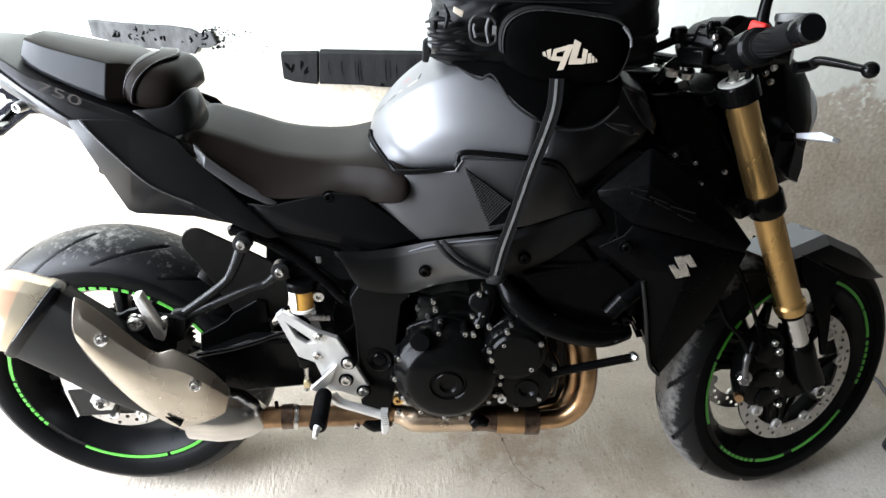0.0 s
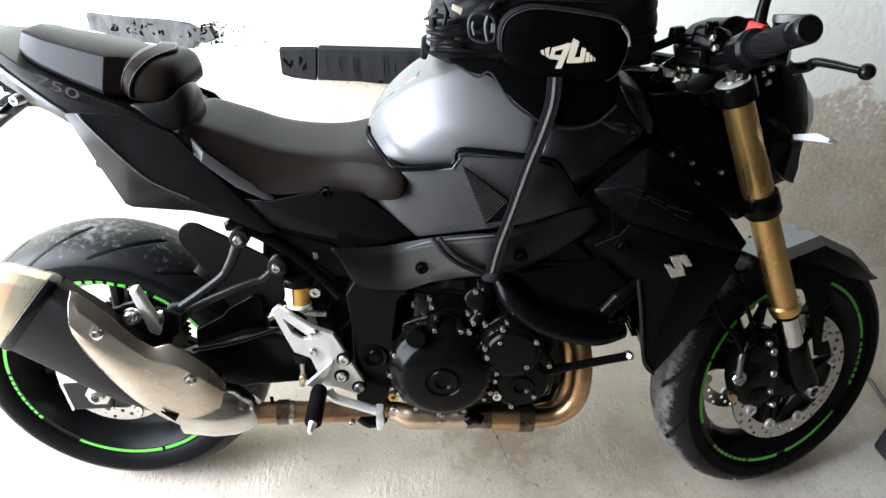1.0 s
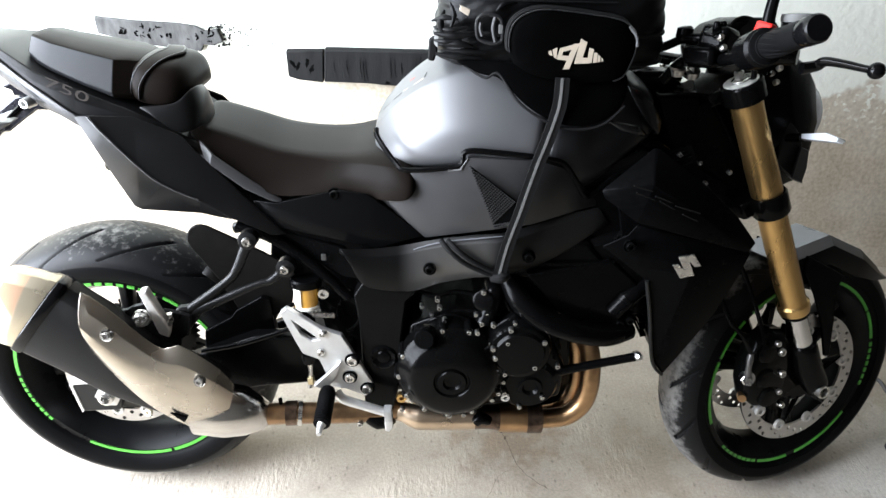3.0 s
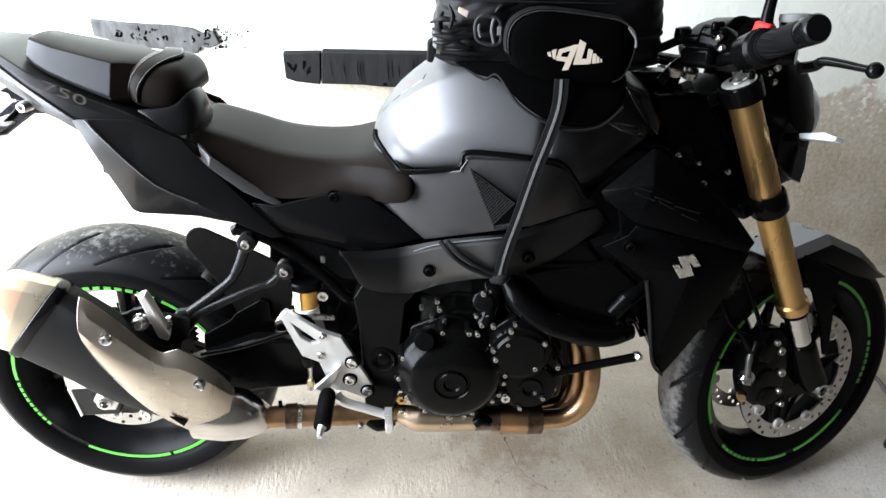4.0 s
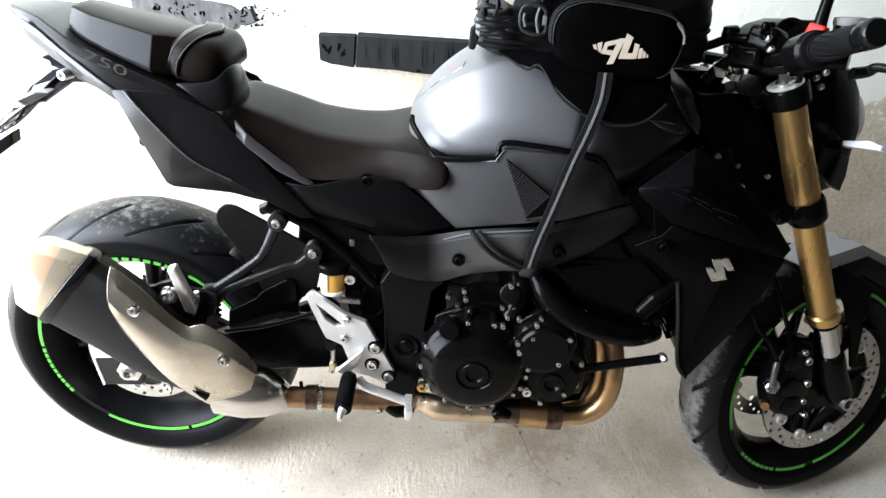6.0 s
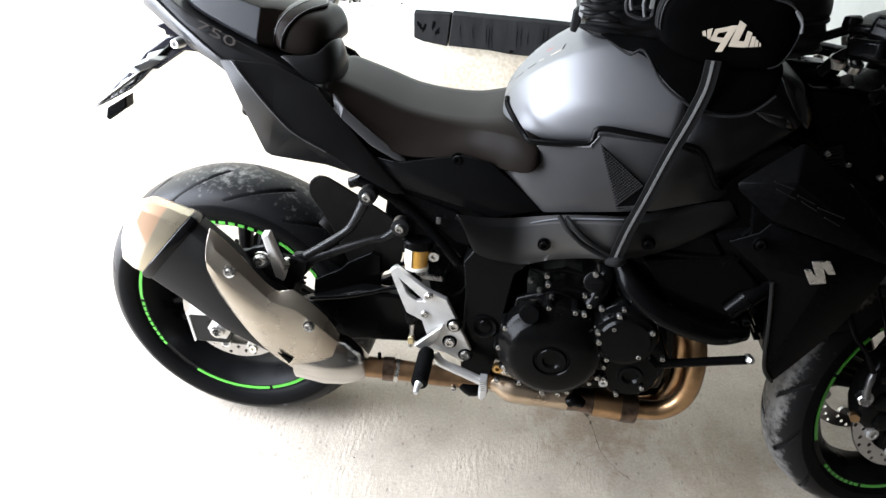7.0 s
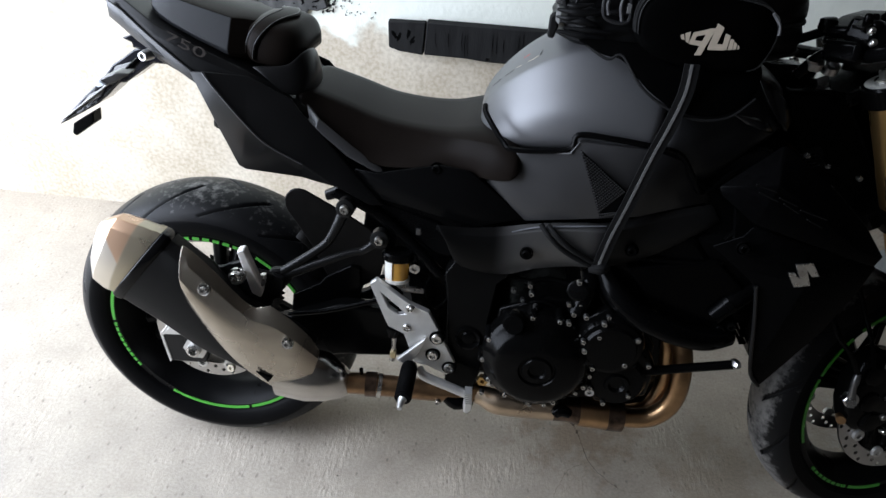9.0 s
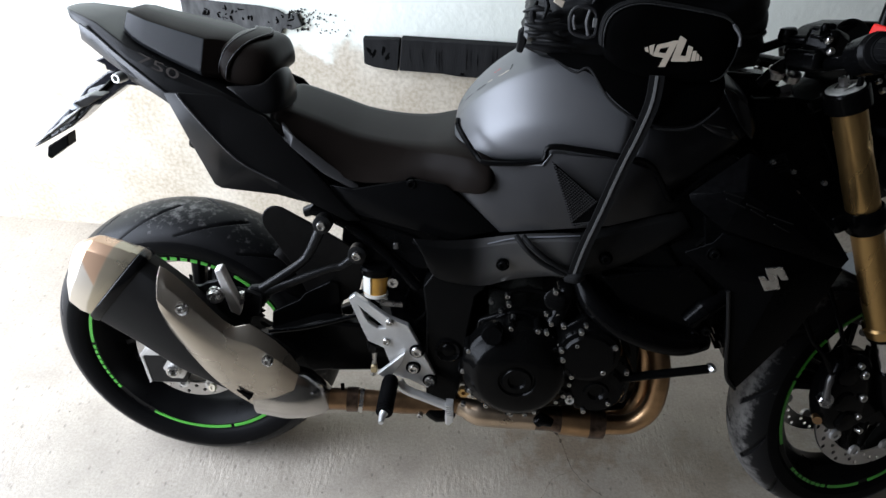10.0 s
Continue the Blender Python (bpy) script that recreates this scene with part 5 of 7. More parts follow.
part("collector_mouth", tube([(0.793, -0.16, 0.282), (0.822, -0.158, 0.281), (0.857, -0.156, 0.279)], [0.0305, 0.032, 0.0325], 24, 4, flat=0.95), "pipe", bike, "gold heat-tinted collector mouth")
part("collector_ring", tube([(0.852, -0.156, 0.279), (0.862, -0.156, 0.279), (0.881, -0.155, 0.278)], [0.034, 0.0335, 0.0335], 24, 2, flat=0.95), "burnt", bike, "dark heat-stained collector ring")
for pts in ([(0.857, -0.16, 0.281), (0.894, -0.16, 0.281), (0.933, -0.16, 0.289), (0.961, -0.16, 0.317), (0.972, -0.16, 0.358), (0.972, -0.155, 0.407), (0.967, -0.14, 0.445), (0.951, -0.12, 0.472)],
            [(0.863, -0.125, 0.255), (0.898, -0.12, 0.256), (0.927, -0.115, 0.263), (0.95, -0.112, 0.288), (0.961, -0.11, 0.327), (0.961, -0.105, 0.375), (0.952, -0.1, 0.426), (0.933, -0.09, 0.457)]):
    part("exhaust_header", tube(pts, 0.0195, 20, 8), "pipe", bike, "bronze heat-tinted exhaust header pipe")
for y in (0.0, 0.07):
    part("exhaust_header", tube([(0.86, y * 0.6, 0.318), (0.93, y, 0.32), (0.985, y, 0.36), (1.0, y, 0.42), (0.99, y, 0.47), (0.95, y, 0.52)], 0.0195, 18, 8), "pipe", bike, "bronze heat-tinted exhaust header pipe")

# -- rear end
part("swingarm", loft([[(0.0, y, 0.335), (0.0, y, 0.285), (0.10, y, 0.275), (0.30, y * 1.05, 0.33), (0.50, y * 1.1, 0.36), (0.50, y * 1.1, 0.46), (0.30, y * 1.05, 0.455), (0.10, y, 0.37)] for y in (-0.125, -0.09)]), "post", bike, "black swingarm", bevel=0.006)
part("swingarm", loft([[(-0.03, y, 0.335), (-0.03, y, 0.295), (0.10, y, 0.205), (0.30, y * 1.05, 0.25), (0.50, y * 1.1, 0.36), (0.50, y * 1.1, 0.46), (0.30, y * 1.05, 0.33), (0.12, y, 0.25), (0.05, y, 0.29)] for y in (0.105, 0.13)]), "post", bike, "black swingarm", bevel=0.006)
# added filler for a dark area, outlined to fit the camera's view
part("swingarm_filler", slab([(0.189, -0.1, 0.400), (0.194, -0.1, 0.446), (0.202, -0.1, 0.451), (0.252, -0.1, 0.481), (0.263, -0.1, 0.497), (0.315, -0.1, 0.53), (0.333, -0.1, 0.525), (0.338, -0.1, 0.325), (0.269, -0.1, 0.312), (0.241, -0.1, 0.36)], (0, 0.012, 0)), "plastic", bike, "black filler plate over the near swingarm", bevel=0.0015)
part("swingarm_bridge", block((0.40, 0, 0.41), (0.09, 0.2, 0.09)), "frame", bike, bevel=0.01)
part("rear_hose", tube([(0.194, -0.13, 0.42), (0.275, -0.13, 0.439), (0.367, -0.13, 0.474), (0.415, -0.14, 0.501)], 0.005, 8, 6), "plastic", bike)
part("rear_axle", turn_to(lathe([(0.017, 0.03), (0.017, 0.0), (0.015, 0.0), (0.015, -0.012), (0.009, -0.014), (0.009, -0.004), (0.004, -0.004)], 24), (-0.02, -0.128, 0.298), (0, -1, 0)), "steel", bike, "steel rear axle nut")
part("axle_block", turn_to(lathe([(0.027, 0.02), (0.027, -0.003), (0.017, -0.003)], 6), (-0.019, -0.126, 0.298), (0, -1, 0)), "silver", bike)
caliper_bracket = part("rear_caliper_bracket", slab([(-0.095, -0.12, 0.321), (-0.075, -0.12, 0.348), (-0.026, -0.12, 0.338), (0.021, -0.12, 0.33), (-0.005, -0.12, 0.254), (-0.084, -0.12, 0.249)], (0, 0.024, 0)), "hanger", bike, "dark cast rear caliper bracket", bevel=0.003)
# lit left edge and top face of the bracket, put in as silver pieces
part("bracket_edge", slab([(-0.097, -0.122, 0.322), (-0.076, -0.122, 0.350), (-0.072, -0.122, 0.345), (-0.090, -0.122, 0.318), (-0.080, -0.122, 0.252), (-0.086, -0.122, 0.247)], (0, 0.02, 0)), "silver", caliper_bracket, "silver piece for the bracket's lit edge", bevel=0.001)
part("bracket_top", slab([(-0.090, -0.1225, 0.322), (-0.073, -0.1225, 0.344), (-0.030, -0.1225, 0.328)], (0, 0.004, 0)), "silver", caliper_bracket, bevel=0.001)
part("rear_caliper", slab([(-0.071, -0.118, 0.368), (-0.01, -0.118, 0.362), (0.003, -0.118, 0.319), (-0.042, -0.118, 0.305), (-0.083, -0.118, 0.322)], (0, 0.05, 0)), "engine", bike, bevel=0.006)
part("disc_button", turn_to(lathe([(0.009, 0.004), (0.009, -0.003), (0.004, -0.003), (0.004, 0.0)], 18), (0.041, -0.098, 0.229), (-0.25, -1, 0.3)), "cap_steel", bike)
HUGGER = [(0.188, 0.631), (0.184, 0.643), (0.184, 0.655), (0.188, 0.665), (0.195, 0.673), (0.204, 0.678), (0.214, 0.679), (0.224, 0.677), (0.236, 0.671), (0.291, 0.642), (0.349, 0.609), (0.385, 0.575), (0.37, 0.50), (0.32, 0.465), (0.262, 0.494), (0.233, 0.560), (0.207, 0.602)]
hugger = part("hugger", slab([(x, -0.085, z) for x, z in HUGGER], (0.0, 0.006, 0.0)), "hugger", bike, "dusty black rear hugger", bevel=0.002)
bm = strips([[Vector((r * math.cos(a), y, 0.315 + r * math.sin(a))) for a in (radians(20 + 4 * k) for k in range(9))] for y, r in ((-0.082, 0.328), (-0.05, 0.340), (0, 0.346), (0.05, 0.340), (0.082, 0.328))])
part("hugger_roof", bm, "hugger", hugger, "low roof over the tyre", thick=0.003, angle=60)
both("hanger_arm", lambda: tube([(0.319, -0.145, 0.684), (0.295, -0.15, 0.628), (0.272, -0.155, 0.598), (0.195, -0.18, 0.543)], [0.011, 0.009, 0.008, 0.011], 12, 6), "hanger", "black pillion footrest hanger")
both("hanger_stay", lambda: tube([(0.381, -0.145, 0.626), (0.351, -0.15, 0.599), (0.32, -0.155, 0.59), (0.194, -0.18, 0.538)], [0.010, 0.007, 0.007, 0.011], 12, 6), "hanger", "black pillion footrest hanger stay")
for c in [(0.32, -0.158, 0.686), (0.382, -0.156, 0.629)]:
    part("hanger_boss", turn_to(lathe([(0.017, 0.02), (0.017, -0.002), (0.012, -0.004)], 20), c, (0, -1, 0.1)), "hanger", bike)
    part("hanger_bolt", bolt_head(Vector(c) - Vector((0, 0.004, 0)), 0.0085, 0.006), "steel", bike, "bright steel hanger bolt")
part("hanger_foot", slab([(0.182, -0.19, 0.558), (0.206, -0.185, 0.559), (0.223, -0.185, 0.537), (0.195, -0.19, 0.502), (0.17, -0.192, 0.508)], (0, 0.02, 0)), "hanger", bike, bevel=0.005)
part("muffler_hanger", slab([(0.078, -0.2, 0.564), (0.088, -0.2, 0.560), (0.100, -0.2, 0.562), (0.112, -0.2, 0.570), (0.121, -0.2, 0.572), (0.140, -0.2, 0.579), (0.162, -0.2, 0.562), (0.190, -0.2, 0.557), (0.212, -0.2, 0.549), (0.203, -0.2, 0.508), (0.188, -0.2, 0.500), (0.183, -0.2, 0.480), (0.152, -0.2, 0.470), (0.108, -0.2, 0.505)], (0, 0.01, 0)), "hanger", bike, "black muffler hanger plate", bevel=0.0015)
passenger_peg = part("passenger_peg", slab([(0.144, -0.235, 0.619), (0.158, -0.235, 0.624), (0.178, -0.215, 0.53), (0.173, -0.215, 0.512), (0.156, -0.215, 0.52)], (0, 0.016, 0.004)), "bare", bike, "bare aluminium folded passenger footrest", bevel=0.003)
part("peg_pivot", bolt_head((0.14, -0.232, 0.567), 0.013, 0.012, washer=0.003), "steel", passenger_peg)
part("peg_spring", tube([(0.18, -0.21, 0.563), (0.179, -0.21, 0.547), (0.164, -0.212, 0.53)], 0.005, 8), "steel", passenger_peg)

def pierced(outline, hole, depth):
    """A plate cut to an outline, with one window through it."""
    bm = bmesh.new()
    edges = []
    for ring in (outline, hole):
        vs = [bm.verts.new(p) for p in ring]
        edges += [bm.edges.new((vs[k], vs[(k + 1) % len(vs)])) for k in range(len(vs))]
    bmesh.ops.triangle_fill(bm, edges=edges, use_beauty=True, normal=(0, -1, 0))
    made = bmesh.ops.extrude_face_region(bm, geom=list(bm.faces))["geom"]
    bmesh.ops.translate(bm, vec=(0, depth, 0), verts=[v for v in made if isinstance(v, bmesh.types.BMVert)])
    return bm


bracket = part("footrest_bracket", pierced([(0.368, -0.175, 0.544), (0.38, -0.175, 0.555), (0.444, -0.185, 0.516), (0.483, -0.188, 0.503), (0.498, -0.19, 0.476), (0.537, -0.186, 0.391), (0.54, -0.186, 0.372), (0.523, -0.186, 0.357), (0.486, -0.19, 0.378), (0.458, -0.19, 0.383), (0.449, -0.19, 0.414), (0.437, -0.188, 0.447), (0.406, -0.184, 0.457), (0.394, -0.18, 0.481)], [(0.391, -0.178, 0.528), (0.440, -0.1835, 0.490), (0.424, -0.183, 0.487), (0.405, -0.181, 0.500)], 0.012), "silver", bike, "bare aluminium footrest bracket with an open window", bevel=0.002)
for c in [(0.447, -0.187, 0.506), (0.442, -0.188, 0.463)]:
    part("bracket_bolt", bolt_head(c, 0.0075, 0.004), "steel", bracket)
for c in [(0.501, -0.191, 0.449), (0.495, -0.191, 0.408), (0.528, -0.187, 0.378)]:
    # shade of the bolt's recess, painted as a dark disc on the bracket
    part("bolt_socket", turn_to(lathe([(0.0145, 0.004), (0.0145, -0.0012), (0.0115, -0.0012)], 24), c, (0, -1, 0)), "gouge", bracket, "dark disc for the shaded recess round the bolt")
    part("bracket_bolt", bolt_head(c, 0.0105, 0.007), "steel", bracket, "large steel socket bolt")
part("guard_fold", slab([(0.427, -0.21, 0.4), (0.48, -0.2, 0.449), (0.47, -0.2, 0.416), (0.454, -0.2, 0.391), (0.44, -0.212, 0.396)], (0, 0.01, 0)), "silver", bracket, bevel=0.002)
footpeg = part("footpeg", tube([(0.454, -0.21, 0.389), (0.455, -0.255, 0.39), (0.455, -0.3, 0.388)], [0.0145, 0.0145, 0.0135], 18, 4), "rubber", bike, "ribbed black rubber footrest")
for k in range(13):
    a, b = [Vector(p) for p in [(0.454, -0.218, 0.389), (0.455, -0.294, 0.388)]]
    p = a.lerp(b, k / 12)
    part("peg_rib", tube([p, p + (b - a).normalized() * 0.003], 0.0160, 14), "rubber", footpeg)
part("peg_tip", tube([(0.455, -0.3, 0.388), (0.453, -0.308, 0.386), (0.453, -0.322, 0.384)], [0.0085, 0.006, 0.0045], 12, 4), "silver", footpeg, "bare metal feeler tip")
pedal = part("brake_pedal", tube([(0.47, -0.2, 0.377), (0.484, -0.21, 0.369), (0.525, -0.215, 0.357), (0.569, -0.218, 0.343)], [0.012, 0.0115, 0.011, 0.011], 14, 6, flat=0.8), "silver", bike, "bare aluminium brake pedal")
part("pedal_toe", slab([(0.563, -0.218, 0.35), (0.576, -0.218, 0.353), (0.577, -0.218, 0.322), (0.569, -0.218, 0.311), (0.562, -0.218, 0.315)], (0.003, -0.02, 0)), "silver", pedal, bevel=0.002)
for k in range(6):
    q = Vector((0.569, -0.236, 0.363)) + Vector((0.0005 * k, 0, -0.0048 * k))
    part("toe_rib", block(q + Vector((0.001, 0.006, 0)), (0.014, 0.022, 0.002)), "silver", pedal)
part("lower_link", tube([(0.519, -0.17, 0.301), (0.547, -0.17, 0.281), (0.576, -0.17, 0.29)], [0.014, 0.02, 0.014], 14, 4), "plastic", bike)
part("stand_switch_bolt", bolt_head((0.511, -0.19, 0.289), 0.006), "steel", bike)
reservoir = part("fluid_reservoir", loft([[Vector((cx + 0.0225 * math.cos(a), -0.15 + 0.017 * math.sin(a), z)) for a in (2 * math.pi * k / 20 for k in range(20))] for cx, z in ((0.413, 0.544), (0.414, 0.550), (0.416, 0.590))]), "fluid", bike, "brake fluid reservoir with amber fluid and a black cap", bevel=0.003)
part("reservoir_wall", loft([[Vector((0.4155 + 0.0235 * math.cos(a), -0.15 + 0.0195 * math.sin(a), z)) for a in (2 * math.pi * k / 20 for k in range(20))] for z in (0.5435, 0.550)]), "clear", reservoir, "milky plastic lower wall")
part("reservoir_wall", strips([[Vector((0.4155 + 0.0236 * math.cos(a), -0.15 + 0.0196 * math.sin(a), z)) for a in (radians(175 + 11 * k) for k in range(8))] for z in (0.552, 0.57, 0.589)]), "clear", reservoir, "milky plastic side wall", angle=180)
part("reservoir_cap", loft([[Vector((0.416 + r * math.cos(a), -0.15 + r * 0.75 * math.sin(a), z)) for a in (2 * math.pi * k / 20 for k in range(20))] for r, z in ((0.028, 0.590), (0.030, 0.592), (0.030, 0.603), (0.026, 0.606))]), "plastic", reservoir, "black ribbed cap")
part("reservoir_ear", turn_to(lathe([(0.01, 0.008), (0.01, -0.002), (0.005, -0.002), (0.005, 0.002)], 18), (0.449, -0.16, 0.578), (0, -1, 0)), "steel", reservoir)
part("reservoir_hose", tube([(0.409, -0.15, 0.544), (0.41, -0.15, 0.525), (0.424, -0.155, 0.515), (0.423, -0.16, 0.482)], 0.005, 10, 5), "plastic", bike)
part("hose_fitting", tube([(0.427, -0.165, 0.535), (0.468, -0.16, 0.531)], 0.0055, 10), "steel", bike)
part("hose_loop", tube([(0.368, -0.16, 0.534), (0.389, -0.155, 0.55), (0.414, -0.15, 0.543)], 0.004, 8, 6), "engine", bike)
master = part("master_cylinder", tube([(0.416, -0.172, 0.451), (0.415, -0.172, 0.445), (0.414, -0.172, 0.429)], [0.0155, 0.015, 0.011], 16, 2), "plastic", bike, "brake master cylinder in a black rubber boot")
part("push_rod", tube([(0.416, -0.172, 0.429), (0.416, -0.172, 0.403), (0.414, -0.175, 0.37)], [0.006, 0.004, 0.006], 10, 3), "steel", master)
part("rod_clevis", block((0.416, -0.175, 0.387), (0.012, 0.014, 0.016)), "brass", master, bevel=0.002)
both("seat_rail", lambda: tube([(0.291, -0.11, 0.692), (0.353, -0.12, 0.674), (0.424, -0.135, 0.63), (0.495, -0.15, 0.566)], 0.011, 12, 6), "plastic", "black seat rail")
both("rail_cover", lambda: slab([(0.265, -0.1, 0.711), (0.385, -0.12, 0.686), (0.488, -0.135, 0.664), (0.527, -0.14, 0.598), (0.485, -0.14, 0.6), (0.352, -0.115, 0.678)], (0, 0.03, 0)), "plastic", bevel=0.004)
part("under_tray", block((0.22, 0, 0.76), (0.32, 0.2, 0.05), (0, 20, 0)), "plastic", bike, bevel=0.01)
part("loom_clip", block((0.451, -0.14, 0.645), (0.009, 0.004, 0.013)), "frame", bike, bevel=0.001)
part("shock_absorber", tube([(0.36, 0, 0.50), (0.42, 0, 0.70)], 0.03, 16), "engine", bike)
ring = [(0.105 if k % 2 else 0.094) for k in range(84)]
bm = loft([[Vector((r * math.cos(2 * math.pi * k / 84), y, 0.315 + r * math.sin(2 * math.pi * k / 84))) for k, r in enumerate(ring)] for y in (0.095, 0.101)])
part("sprocket", bm, "post", bike, "toothed rear sprocket")

# number plate carrier
carrier = part("plate_carrier", slab([(-0.040, -0.03, 0.925), (0.03, -0.04, 0.930), (0.066, -0.05, 0.898), (0.006, -0.04, 0.879), (-0.068, -0.03, 0.877), (-0.126, -0.03, 0.836), (-0.140, -0.03, 0.834), (-0.164, -0.03, 0.811), (-0.192, -0.03, 0.788), (-0.257, -0.03, 0.751), (-0.282, -0.03, 0.738), (-0.246, -0.03, 0.774), (-0.217, -0.03, 0.801), (-0.174, -0.03, 0.838), (-0.147, -0.03, 0.868), (-0.125, -0.03, 0.882), (-0.100, -0.03, 0.900), (-0.072, -0.03, 0.908)], (0, 0.06, 0)), "carrier", bike, "glossy black number plate carrier", bevel=0.003)
part("carrier_fin", slab([(-0.117, -0.035, 0.920), (-0.090, -0.035, 0.931), (-0.070, -0.035, 0.934), (-0.045, -0.035, 0.915), (-0.070, -0.035, 0.903), (-0.098, -0.035, 0.904), (-0.099, -0.035, 0.913)], (0, 0.05, 0)), "carrier", carrier, bevel=0.002)
part("carrier_fold", slab([(-0.140, -0.033, 0.866), (-0.100, -0.036, 0.880), (-0.122, -0.036, 0.862), (-0.150, -0.034, 0.850)], (0, 0.006, 0)), "frame", carrier, "creased shiny fold", bevel=0.001)
part("carrier_fold", slab([(-0.205, -0.032, 0.806), (-0.166, -0.036, 0.826), (-0.180, -0.036, 0.806), (-0.238, -0.032, 0.770)], (0, 0.006, 0)), "frame", carrier, "creased shiny fold", bevel=0.001)
part("number_plate", slab([(-0.130, -0.045, 0.852), (-0.130, 0.045, 0.852), (-0.268, 0.045, 0.750), (-0.268, -0.045, 0.750)], (-0.001, 0, 0.002)), "silver", carrier, "plain number plate seen edge-on")
part("carrier_boss", bolt_head((-0.059, -0.052, 0.900), 0.0095, 0.02, (-0.2, -1, 0)), "silver", carrier, "bright steel boss")
part("plate_reflector", slab([(-0.251, -0.03, 0.744), (-0.205, -0.03, 0.773), (-0.208, -0.03, 0.748), (-0.250, -0.03, 0.718), (-0.257, -0.03, 0.723)], (0, 0.03, 0)), "engine", carrier, "dark rear reflector", bevel=0.002)
SIGNAL = [(-0.141, -0.1, 0.853), (-0.132, -0.1, 0.862), (-0.105, -0.095, 0.874), (-0.081, -0.09, 0.872), (-0.112, -0.095, 0.853), (-0.136, -0.1, 0.847)]
for side in (1, -1):
    signal = part("turn_signal", slab([(x, y * side, z) for x, y, z in SIGNAL], (0.0, 0.03 * side, 0.002)), "frame", carrier, "small grey turn signal", bevel=0.003)
    part("signal_stalk", tube([(-0.10, -0.075 * side, 0.867), (-0.09, -0.03 * side, 0.885)], 0.006, 10), "plastic", signal)
    part("signal_lens", slab([(-0.144, -0.102 * side, 0.853), (-0.134, -0.103 * side, 0.860), (-0.122, -0.103 * side, 0.852), (-0.138, -0.102 * side, 0.846)], (0.0, 0.02 * side, 0.002)), "lens", signal, "clear turn signal lens", bevel=0.002)
part("side_stand", tube([(0.60, 0.13, 0.34), (0.56, 0.20, 0.20), (0.53, 0.285, 0.045 + 0.005)], 0.011, 12, 6), "engine", bike, "black side stand")

# -- front end


def on_fork(s, y, ahead=0.0):
    return Vector((1.45 + AXIS.x * s + ahead * math.cos(RAKE), y, 0.30 + AXIS.z * s + ahead * math.sin(RAKE)))


for side in (-1, 1):
    y = 0.103 * side
    leg = part("fork_leg", steered(tube([on_fork(s, y) for s in (0.215, 0.225, 0.235, 0.24, 0.46, 0.47, 0.56, 0.58, 0.712)], [0.0295, 0.0315, 0.0315, 0.0268, 0.0265, 0.028, 0.0285, 0.0275, 0.0275], 28, 1)), "gold", bike, "gold anodised upside-down fork leg")
    part("fork_slider", steered(tube([on_fork(0.08, y), on_fork(0.22, y)], 0.0215, 24)), "chrome", leg, "polished chrome fork slider")
    part("dust_seal", steered(tube([on_fork(0.206, y), on_fork(0.216, y)], 0.0275, 24)), "engine", leg)
    part("axle_clamp", steered(tube([on_fork(0.125, y), on_fork(0.11, y), on_fork(0.06, y), on_fork(0.01, y, 0.006), on_fork(-0.02, y, 0.008)], [0.0265, 0.029, 0.0295, 0.029, 0.02], 20, 4)), "engine", leg, "black axle clamp")
    part("fork_cap", steered(tube([on_fork(0.712, y), on_fork(0.726, y), on_fork(0.7275, y)], [0.029, 0.029, 0.0255], 24, 1)), "silver", leg, "bare aluminium fork cap")
    part("cap_ring", steered(tube([on_fork(0.7274, y), on_fork(0.730, y), on_fork(0.731, y)], [0.0155, 0.0155, 0.013], 20, 1)), "steel", leg)
    part("cap_adjuster", steered(tube([on_fork(0.728, y), on_fork(0.743, y), on_fork(0.7445, y)], [0.0085, 0.0085, 0.0065], 6, 1)), "steel", leg)
    part("axle_end", steered(turn_to(lathe([(0.015, 0.03), (0.015, -0.004), (0.011, -0.004), (0.010, 0.004), (0.004, 0.004)], 22), (1.45, y * 1.27, 0.30), (0, side, 0))), "steel", leg)
    part("clamp_ring", steered(tube([on_fork(s, y) for s in (0.455, 0.46, 0.495, 0.50)], [0.032, 0.035, 0.035, 0.032], 24, 1)), "engine", leg, "black lower fork clamp")
    part("clamp_ring", steered(tube([on_fork(s, y) for s in (0.69, 0.693, 0.722, 0.725)], [0.034, 0.0365, 0.0365, 0.034], 24, 1)), "engine", leg, "black upper fork clamp")
part("lower_yoke", steered(slab([on_fork(0.46, -0.1, 0.02), on_fork(0.46, 0.1, 0.02), on_fork(0.46, 0.09, -0.05), on_fork(0.46, -0.09, -0.05)], AXIS * 0.035)), "engine", bike, bevel=0.006)
part("top_yoke", steered(slab([on_fork(0.695, -0.1, 0.025), on_fork(0.695, 0.1, 0.025), on_fork(0.695, 0.08, -0.05), on_fork(0.695, -0.08, -0.05)], AXIS * 0.025)), "engine", bike, bevel=0.006)
part("stem_nut", steered(tube([on_fork(0.72, 0, -0.034), on_fork(0.737, 0, -0.034)], 0.016, 6)), "steel", bike)


